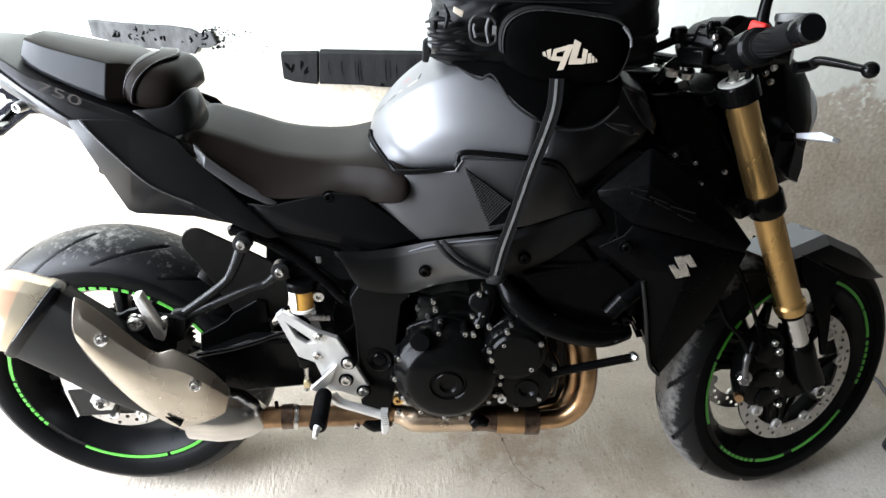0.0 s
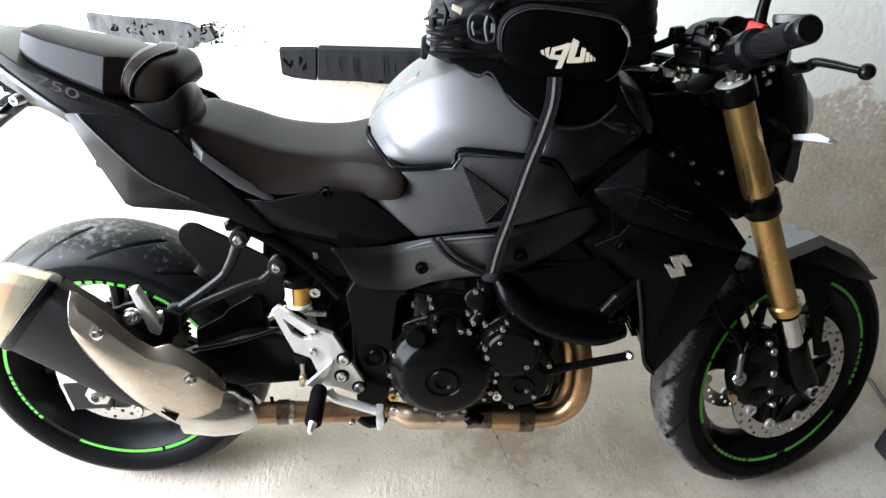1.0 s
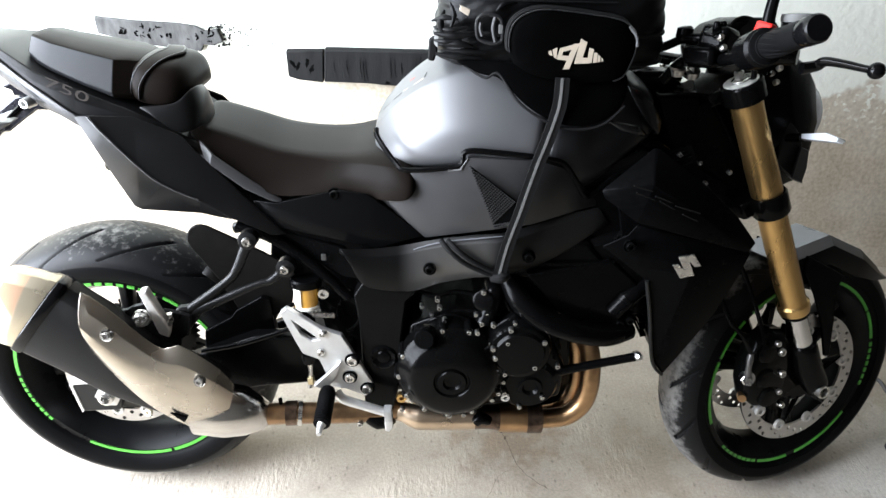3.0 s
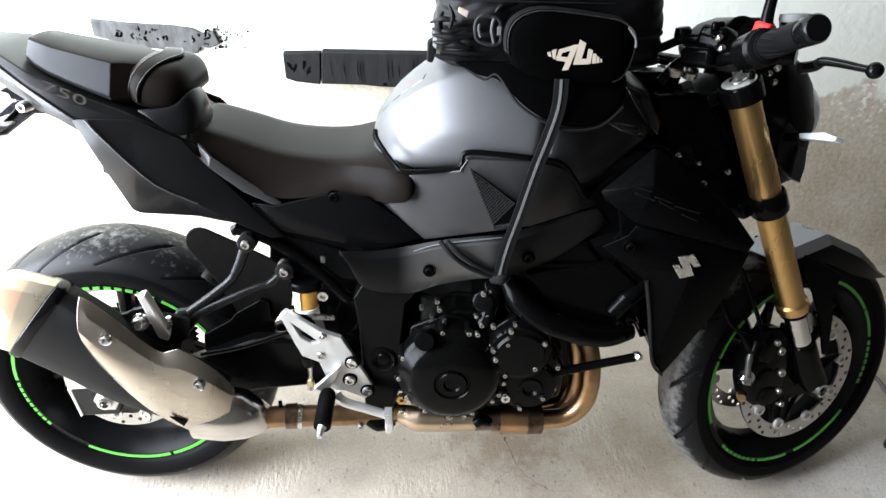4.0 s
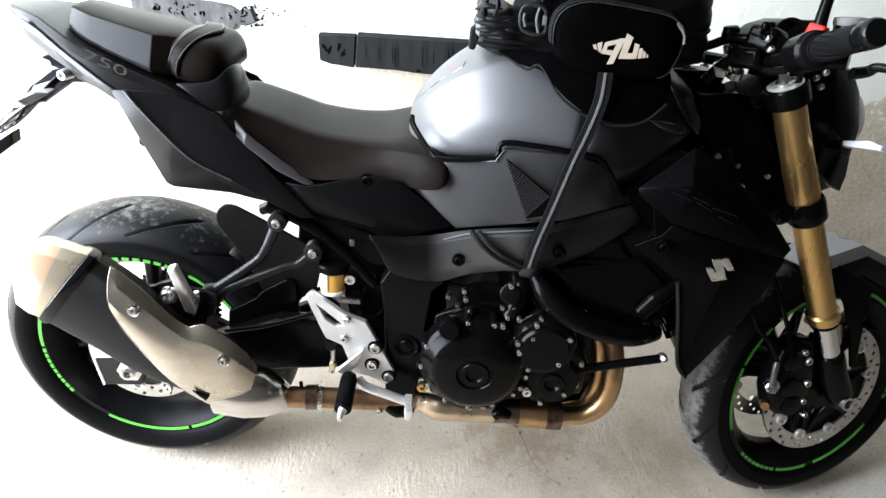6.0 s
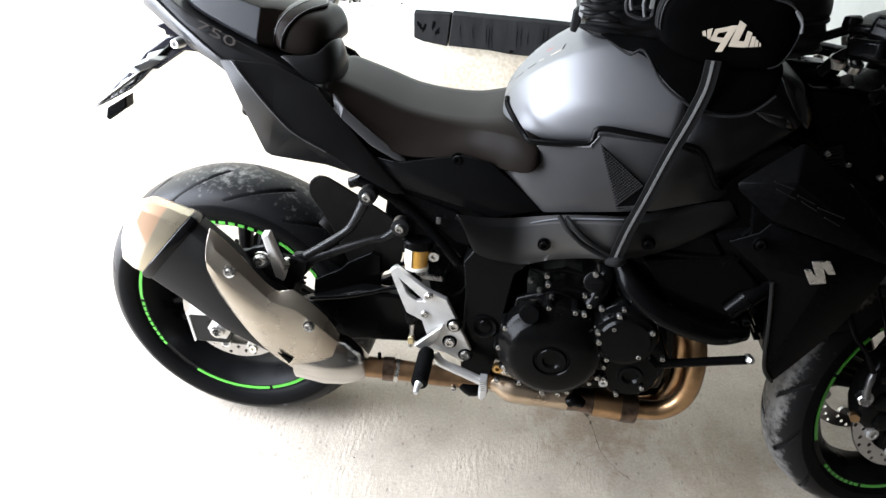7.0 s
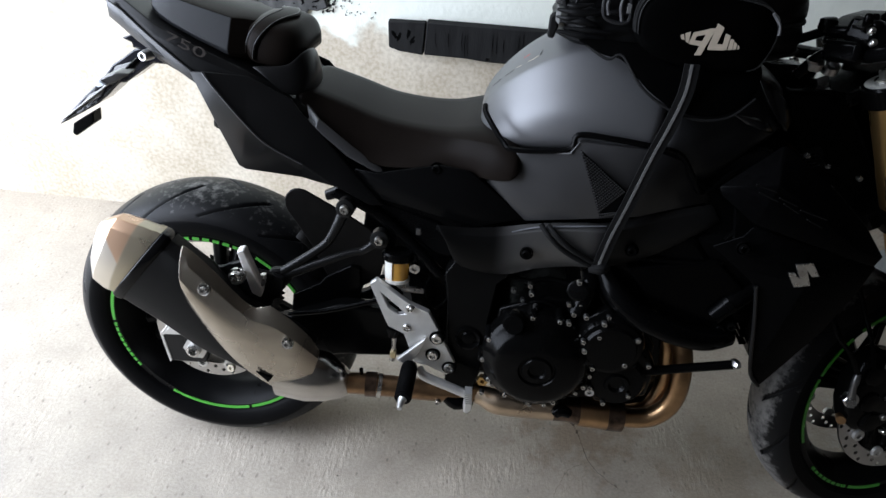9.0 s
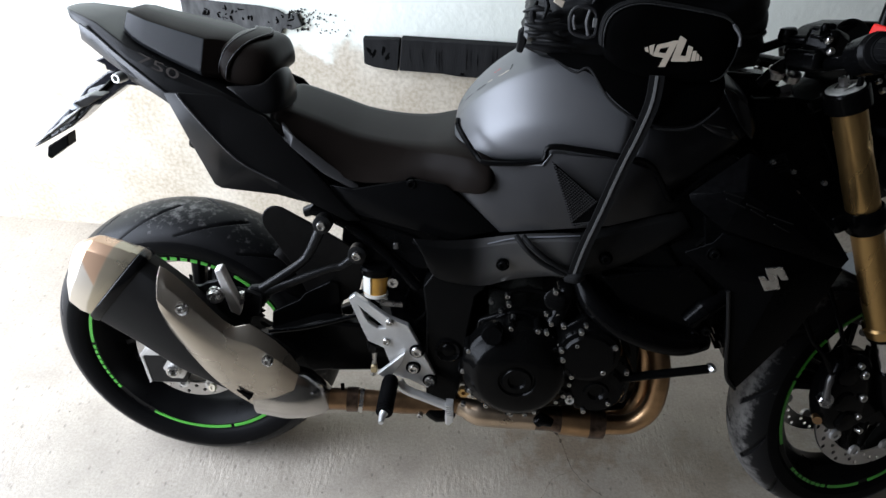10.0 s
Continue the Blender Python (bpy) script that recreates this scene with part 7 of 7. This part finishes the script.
for k in range(66):
    z = 0.985 + (1.21 - 0.985) * k / 65
    ax, ay = [float(np.interp(z, [b[0] for b in BAG], [b[c] for b in BAG])) for c in (1, 2)]
    ring = bag_ring(0.842, 0.0, ax, ay, z, n=140)
    out = []
    for x, y, zz in ring:
        loose = 0.35 + 0.65 * max(0.0, min(1.0, (0.80 - x) / 0.10))
        p = Vector((x * 9, y * 9, zz * 34 + 0.6 * math.sin(x * 22)))
        d = 0.011 * noise.noise(p) + 0.006 * noise.noise(p * 2.6) + 0.005 * abs(noise.noise(p * 1.4 + Vector((5, 2, 1))))
        c = Vector((x - 0.842, y * 1.5, 0)).normalized() * d * loose
        out.append((x + c.x, y + c.y, zz + d * 0.3 * loose))
    rows.append(out)
part("bag_body", loft(rows), "nylon", bag, "wrinkled black nylon bag body", angle=60)
for z, ax, ay in ((1.045, 0.189, 0.124), (1.0, 0.191, 0.124)):
    ring = bag_ring(0.842, 0, ax, ay, z, ruffle=0.004)
    part("seam_piping", tube(ring[36:72] + ring[:2], 0.0032, 8, 2), "strap", bag)

POCKET = [Vector(p) for p in [(0.77, -0.185, 1.012), (0.76, -0.185, 1.031), (0.758, -0.185, 1.056), (0.764, -0.185, 1.075), (0.78, -0.185, 1.088), (0.806, -0.185, 1.095), (0.848, -0.185, 1.093), (0.9, -0.185, 1.087), (0.93, -0.185, 1.081), (0.946, -0.185, 1.067), (0.954, -0.185, 1.043), (0.948, -0.185, 1.013), (0.934, -0.185, 0.993), (0.895, -0.185, 0.986), (0.851, -0.185, 0.987), (0.802, -0.185, 0.995)]]
pc = sum(POCKET, Vector()) / len(POCKET)


def pocket_ring(scale, dy):
    out = []
    for p in spline(POCKET + [POCKET[0]], 4)[:-1]:
        q = pc + (p - pc) * scale
        out.append((q.x, q.y + dy, q.z))
    return out


pocket = part("side_pocket", loft([pocket_ring(1.0, 0.075), pocket_ring(1.01, 0.03), pocket_ring(1.0, 0.008), pocket_ring(0.97, 0.0), pocket_ring(0.88, -0.006), pocket_ring(0.6, -0.010), pocket_ring(0.25, -0.011)]), "fabric", bag, "black zipped side pocket", angle=60)
for sc, dy, r, mt in ((0.985, -0.001, 0.0011, "clip"), (1.006, 0.008, 0.0012, "strap"), (1.012, 0.014, 0.0014, "strap"), (1.018, 0.024, 0.0014, "strap")):
    ring = pocket_ring(sc, dy)
    part("pocket_piping", tube(ring[4:50], r, 8, 1), mt, pocket)
zp = Vector((0.943, -0.192, 1.068))
part("zip_pull", tube([zp + Vector((-0.006, 0, 0.006)), zp, zp + Vector((0.006, -0.004, -0.01)), zp + Vector((0.008, -0.004, -0.022))], [0.002, 0.003, 0.0015, 0.0025], 8, 4), "wire", pocket, "small grey zip pull")
PRINT = (((0.835, 1.041), (0.858, 1.048), (0.857, 1.041), (0.839, 1.036)), ((0.835, 1.041), (0.841, 1.042), (0.838, 1.025), (0.832, 1.025)), ((0.832, 1.031), (0.852, 1.030), (0.850, 1.023), (0.832, 1.025)),
         ((0.855, 1.048), (0.864, 1.049), (0.852, 1.011), (0.843, 1.010)), ((0.865, 1.056), (0.875, 1.051), (0.869, 1.021), (0.859, 1.021)), ((0.860, 1.028), (0.884, 1.028), (0.882, 1.020), (0.859, 1.019)),
         ((0.879, 1.043), (0.886, 1.041), (0.885, 1.021), (0.878, 1.021)), ((0.824, 1.039), (0.831, 1.042), (0.831, 1.026), (0.827, 1.028)), ((0.818, 1.036), (0.822, 1.038), (0.825, 1.030), (0.820, 1.031)),
         ((0.887, 1.036), (0.892, 1.036), (0.893, 1.022), (0.887, 1.021)), ((0.893, 1.033), (0.897, 1.031), (0.898, 1.023), (0.894, 1.022)), ((0.899, 1.029), (0.901, 1.028), (0.902, 1.024), (0.900, 1.023)))
for k, quad in enumerate(PRINT):
    part("pocket_print", slab([(x, -0.198 - 0.00005 * k, z) for x, z in quad], (0, 0.001, 0)), "print", pocket, "silver printed mark")
# clip ring, tabs and straps
cl = [Vector(p) for p in [(0.751, -0.135, 1.069), (0.743, -0.135, 1.075), (0.724, -0.135, 1.077), (0.714, -0.135, 1.069), (0.713, -0.135, 1.052), (0.718, -0.135, 1.04), (0.735, -0.135, 1.034), (0.747, -0.135, 1.035), (0.754, -0.135, 1.042)]]
clip = part("clip_ring", tube(cl + [cl[0]], 0.0030, 8, 5), "clip", bag, "dark grey plastic clip ring")
for pts in ([(0.741, -0.136, 1.074), (0.738, -0.137, 1.057), (0.743, -0.136, 1.037)], [(0.719, -0.136, 1.065), (0.718, -0.136, 1.057), (0.722, -0.136, 1.045)]):
    part("clip_bar", tube(pts, 0.0028, 8, 5), "wire", clip)
part("clip_tab", slab([(0.747, -0.138, 1.063), (0.754, -0.138, 1.063), (0.754, -0.138, 1.049), (0.747, -0.138, 1.049)], (0, 0.004, 0)), "webbing", clip, "pale webbing tab", bevel=0.001)
part("white_tab", slab([(0.686, -0.136, 1.09), (0.702, -0.136, 1.084), (0.699, -0.136, 1.074), (0.685, -0.136, 1.082)], (0, 0.003, 0)), "print", bag, "small pale fabric tab", bevel=0.001)
part("side_loop", slab([(0.647, -0.1, 1.047), (0.655, -0.105, 1.042), (0.653, -0.105, 1.018), (0.646, -0.1, 1.024)], (0, 0.006, 0)), "webbing", bag, bevel=0.0015)
for pts in ([(0.646, -0.118, 1.044), (0.676, -0.128, 1.043), (0.711, -0.13, 1.045)], [(0.653, -0.12, 1.027), (0.685, -0.13, 1.031), (0.708, -0.132, 1.027)], [(0.649, -0.122, 1.013), (0.686, -0.13, 1.01), (0.722, -0.132, 1.009)], [(0.662, -0.112, 1.079), (0.656, -0.118, 1.059), (0.663, -0.124, 1.042)]):
    part("bag_fold", tube(pts, [0.002, 0.0065, 0.002], 10, 5), "nylon", bag)
for pts in ([(0.642, -0.108, 1.061), (0.662, -0.12, 1.069), (0.684, -0.128, 1.067)], [(0.645, -0.112, 1.053), (0.671, -0.126, 1.051), (0.698, -0.13, 1.057)], [(0.658, -0.122, 1.018), (0.696, -0.131, 1.019), (0.73, -0.133, 1.018)], [(0.671, -0.116, 1.09), (0.677, -0.124, 1.073), (0.672, -0.126, 1.054)], [(0.647, -0.116, 1.033), (0.665, -0.126, 1.033), (0.69, -0.13, 1.038)], [(0.775, -0.126, 1.095), (0.753, -0.13, 1.092), (0.743, -0.132, 1.082)]):
    part("bag_fold", tube(pts, [0.0015, 0.005, 0.0015], 10, 5), "nylon", bag)
for dz in (0.0, 0.007):
    ring = bag_ring(0.842, 0, 0.1925, 0.1285, 1.098 + dz)
    part("zip_line", tube(ring[36:60], 0.0012, 6, 2), "strap", bag)
part("side_buckle", slab([(0.638, -0.1, 1.029), (0.647, -0.1, 1.035), (0.653, -0.1, 1.014), (0.647, -0.1, 0.995), (0.637, -0.1, 0.997)], (0, 0.02, 0)), "strap", bag, bevel=0.003)

# skirt that lies on the tank
SKIRT = [[(0.677, -0.13, 1.006), (0.712, -0.14, 1.009), (0.747, -0.15, 1.012), (0.782, -0.16, 1.009), (0.826, -0.165, 1.006), (0.87, -0.165, 1.005), (0.915, -0.165, 1.003), (0.952, -0.16, 1.003)],
         [(0.686, -0.135, 1.002), (0.719, -0.148, 0.999), (0.749, -0.158, 1.003), (0.786, -0.176, 0.982), (0.826, -0.184, 0.971), (0.87, -0.187, 0.968), (0.915, -0.184, 0.97), (0.956, -0.172, 0.983)],
         [(0.696, -0.138, 0.999), (0.728, -0.158, 0.985), (0.749, -0.165, 0.993), (0.781, -0.187, 0.955), (0.824, -0.197, 0.929), (0.865, -0.199, 0.917), (0.914, -0.196, 0.923), (0.949, -0.184, 0.951)]]
part("bag_skirt", strips(SKIRT), "fabric", bag, "black nylon skirt over the tank side", thick=0.006, offset=0, subd=2, angle=180)
part("skirt_hem", tube(SKIRT[2], 0.0022, 8, 6), "strap", bag)


def ribbon(pts, width, thick, way):
    """A flat strap along pts; way: roughly the direction of its width."""
    path = spline(pts, 8)
    rings = []
    for i, p in enumerate(path):
        d = (path[min(i + 1, len(path) - 1)] - path[max(i - 1, 0)]).normalized()
        s = (Vector(way) - d * Vector(way).dot(d)).normalized()
        u = s.cross(d)
        rings.append([p + s * width / 2 * a + u * thick / 2 * b for a, b in ((-1, -1), (1, -1), (1, 1), (-1, 1))])
    return loft(rings)


SP = [(0.844, -0.197, 0.997), (0.843, -0.2, 0.954), (0.831, -0.203, 0.904), (0.816, -0.203, 0.852), (0.796, -0.203, 0.771), (0.779, -0.203, 0.706), (0.769, -0.2, 0.648)]
belt = part("bag_strap", ribbon(SP, 0.022, 0.0025, (1, 0, 0.25)), "strap", bag, "black webbing strap with a grey stripe")
part("strap_stripe", ribbon([Vector(p) - Vector((0.001, 0.0022, 0)) for p in SP], 0.0042, 0.001, (1, 0, 0.25)), "webbing", belt, "woven grey stripe")
part("strap_cord", tube([(0.664, -0.186, 0.709), (0.682, -0.2, 0.692), (0.714, -0.2, 0.666), (0.761, -0.196, 0.643)], 0.0045, 10, 8), "strap", bag, "black cord round the frame")
part("strap_cord", tube([(0.676, -0.186, 0.709), (0.694, -0.2, 0.696), (0.728, -0.2, 0.67), (0.767, -0.196, 0.648)], 0.0045, 10, 8), "strap", bag, "black cord round the frame")
part("strap_knot", tube([(0.756, -0.194, 0.639), (0.773, -0.2, 0.643), (0.786, -0.194, 0.647)], [0.008, 0.011, 0.007], 10, 4), "strap", bag)

# ---- foam strips on the wall ----
gouges = random.Random(11)


def lowered(pts, by):
    return [(x, y, z - by) for x, y, z in pts]


def rough_patch(c, a, b, n=11):
    """A thin dark uneven patch on a wall strip, the painted shade of a torn hole."""
    turn = gouges.uniform(-0.7, 0.7)
    ring = []
    for k in range(n):
        r, t = gouges.uniform(0.45, 1.25), 2 * math.pi * k / n
        x, z = a * r * math.cos(t), b * r * math.sin(t)
        ring.append((c[0] + x * math.cos(turn) - z * math.sin(turn), z * math.cos(turn) + x * math.sin(turn) + c[2]))
    return loft([[(x, c[1] + dy, z) for x, z in ring] for dy in (0.003, -0.0012)])


def foam_strip(label, outline, thickness, lumps, mat="foam"):
    ob = part("foam_strip", slab(outline, (0, thickness, 0)), mat, None, bevel=0.003)
    for v in ob.data.vertices:
        v.co.z += 0.004 * noise.noise(v.co * 9)
    for c, s in lumps:
        part("foam_gouge", rough_patch(c, s[0] / 2, s[2] / 2), "gouge", ob)
    return tagged(ob, label, "wall strip", group="foam strips on the wall")


S2 = lowered([(0.244, 0.775, 0.739), (0.347, 0.775, 0.741), (0.34, 0.775, 0.65), (0.273, 0.775, 0.656), (0.245, 0.775, 0.665)], 0.007)
foam_strip("short black foam strip with gouges glued to the wall", S2, 0.024, [((x, 0.776, z), (0.012, 0.004, 0.03)) for x, z in ((0.30, 0.70), (0.31, 0.68), (0.275, 0.69), (0.26, 0.695))])
S3 = lowered([(0.351, 0.77, 0.746), (0.62, 0.77, 0.745), (0.866, 0.77, 0.74), (0.874, 0.77, 0.641), (0.627, 0.77, 0.647), (0.517, 0.77, 0.649), (0.462, 0.77, 0.653), (0.344, 0.77, 0.654)], 0.007)
foam_strip("long black foam strip glued to the wall", S3, 0.029, [])
S1 = lowered([(-0.257, 0.787, 0.815), (-0.158, 0.787, 0.809), (-0.041, 0.787, 0.804), (0.01, 0.787, 0.797), (0.03, 0.787, 0.784), (0.064, 0.787, 0.791), (0.076, 0.787, 0.755), (0.045, 0.787, 0.744), (0.022, 0.787, 0.747), (0.011, 0.787, 0.728), (-0.13, 0.787, 0.744), (-0.258, 0.787, 0.77)], 0.007)
long_strip = bpy.data.objects["foam_strip.001"]
drips = random.Random(8)
# creases drawn as thin dark tubes in place of their shade
for x in (0.375, 0.41, 0.447, 0.455, 0.462, 0.53, 0.541, 0.56, 0.60, 0.612):
    z0, z1 = drips.uniform(0.705, 0.732), drips.uniform(0.652, 0.675)
    part("foam_crease", tube([(x, 0.7695, z0), (x + drips.uniform(-0.001, 0.001), 0.7695, (z0 + z1) / 2), (x + drips.uniform(0, 0.004), 0.7695, z1)], [0.0003, drips.uniform(0.0005, 0.0009), 0.0003], 6, 5), "gouge", long_strip)
notch = Vector((0.52, 0.769, 0.656))
part("foam_notch", rough_patch((notch.x, 0.7695, notch.z - 0.007), 0.006, 0.005), "gouge", long_strip)
ob1 = foam_strip("torn black foam strip, coloured grey for the door light, crumbling at one end", S1, 0.012, [], "grey_foam")
rng = random.Random(4)
for k in range(34):
    x, z = rng.uniform(-0.20, 0.07), rng.uniform(0.762, 0.795)
    a, b = (rng.uniform(0.002, 0.006), rng.uniform(0.006, 0.014)) if k % 3 else (rng.uniform(0.006, 0.016), rng.uniform(0.002, 0.004))
    part("foam_gouge", rough_patch((x, 0.7875, z - 0.06 * (x + 0.22)), a * 0.7, b * 0.7), "gouge", ob1)
bms = []
for k in range(110):
    spread = abs(rng.gauss(0, 0.05))
    p = Vector((0.04 + spread * 1.25, 0.798, 0.768 + rng.uniform(-0.036, 0.03) - 0.1 * spread))
    sz, m, turn = rng.uniform(0.0007, 0.0034) * (1.25 if spread < 0.03 else 0.7), 7, rng.uniform(0, 3)
    ring = [Vector((sz * rng.uniform(0.35, 1.5) * math.cos(2 * math.pi * j / m), 0, sz * rng.uniform(0.35, 1.3) * math.sin(2 * math.pi * j / m))) for j in range(m)]
    ring = [Matrix.Rotation(turn, 3, "Y") @ q for q in ring]
    bms.append(loft([[p + q + Vector((0, dy, 0)) for q in ring] for dy in (0.003, -0.0012)]))
tagged(part("foam_residue", join(*bms), "foam", None), "black crumbs of torn foam stuck to the wall", "foam residue", kind="stuff")

# ---- floor: crack and cable ----
cracks = random.Random(5)


def crack_line(pts, width):
    """A hairline crack: a thin dark band that wanders and pinches along pts."""
    path = spline(pts, 9)
    left, right = [], []
    for i, p in enumerate(path):
        w = width * (0.35 + 1.1 * abs(noise.noise(p * 70)))
        d = (path[min(i + 1, len(path) - 1)] - path[max(i - 1, 0)]).normalized()
        n = Vector((-d.y, d.x, 0))
        q = p + n * 0.003 * noise.noise(p * 95 + Vector((3, 1, 0)))
        left.append((q.x - n.x * w, q.y - n.y * w, 0.0008))
        right.append((q.x + n.x * w, q.y + n.y * w, 0.0008))
    return strips([left, right])


for pts, width, mt in (([(0.822, 0.128, 0), (0.840, 0.079, 0), (0.853, 0.044, 0), (0.870, -0.014, 0), (0.897, -0.050, 0), (0.937, -0.081, 0)], 0.0011, "crack"),
                       ([(0.937, -0.081, 0), (0.962, -0.089, 0), (0.99, -0.082, 0)], 0.0006, "hairline"),
                       ([(0.873, -0.020, 0), (0.845, -0.034, 0), (0.819, -0.052, 0), (0.803, -0.084, 0), (0.787, -0.12, 0)], 0.0007, "hairline"),
                       ([(0.846, 0.074, 0), (0.872, 0.052, 0), (0.884, 0.026, 0), (0.873, -0.004, 0)], 0.0008, "hairline")):
    part("floor_crack", crack_line(pts, width), mt, floor)
for x, y, r in ((0.838, 0.088, 0.006), (0.846, 0.066, 0.004), (0.833, 0.10, 0.0035)):
    ring = [(x + r * cracks.uniform(0.5, 1.3) * math.cos(2 * math.pi * k / 9), y + 1.6 * r * cracks.uniform(0.5, 1.3) * math.sin(2 * math.pi * k / 9), 0.0009) for k in range(9)]
    part("floor_chip", loft([ring, [(px, py, -0.003) for px, py, _ in ring]]), "crack", floor)
cable = part("cable", tube([(1.857, 0.309, 0.006), (1.92, 0.276, 0.006), (1.925, 0.222, 0.006), (1.931, 0.162, 0.006), (1.977, 0.11, 0.006), (2.097, 0.102, 0.006), (2.316, 0.193, 0.006)], 0.0055, 10, 8), "wire", None)
tagged(cable, "dark grey electric cable lying on the concrete floor", "cable")

wall_cable = part("cable", tube([(2.121, 0.792, 0.376), (2.214, 0.792, 0.159), (2.259, 0.794, 0.026)] + [(2.258, 0.774, 0.004), (2.206, 0.654, 0.004), (2.148, 0.556, 0.004), (2.111, 0.465, 0.004), (2.087, 0.323, 0.004)], 0.0028, 8, 8), "wire", None)
tagged(wall_cable, "thin black cable hanging down the wall", "cable")
BX = Vector((1.817, -0.038, 0))
charger = part("power_adapter", block(BX + Vector((0.06, 0.03, 0.055)), (0.1, 0.14, 0.11), (0, 0, 12)), "wire_box", None, bevel=0.012)
tagged(charger, "dark blue plastic box standing on the concrete floor", "box")
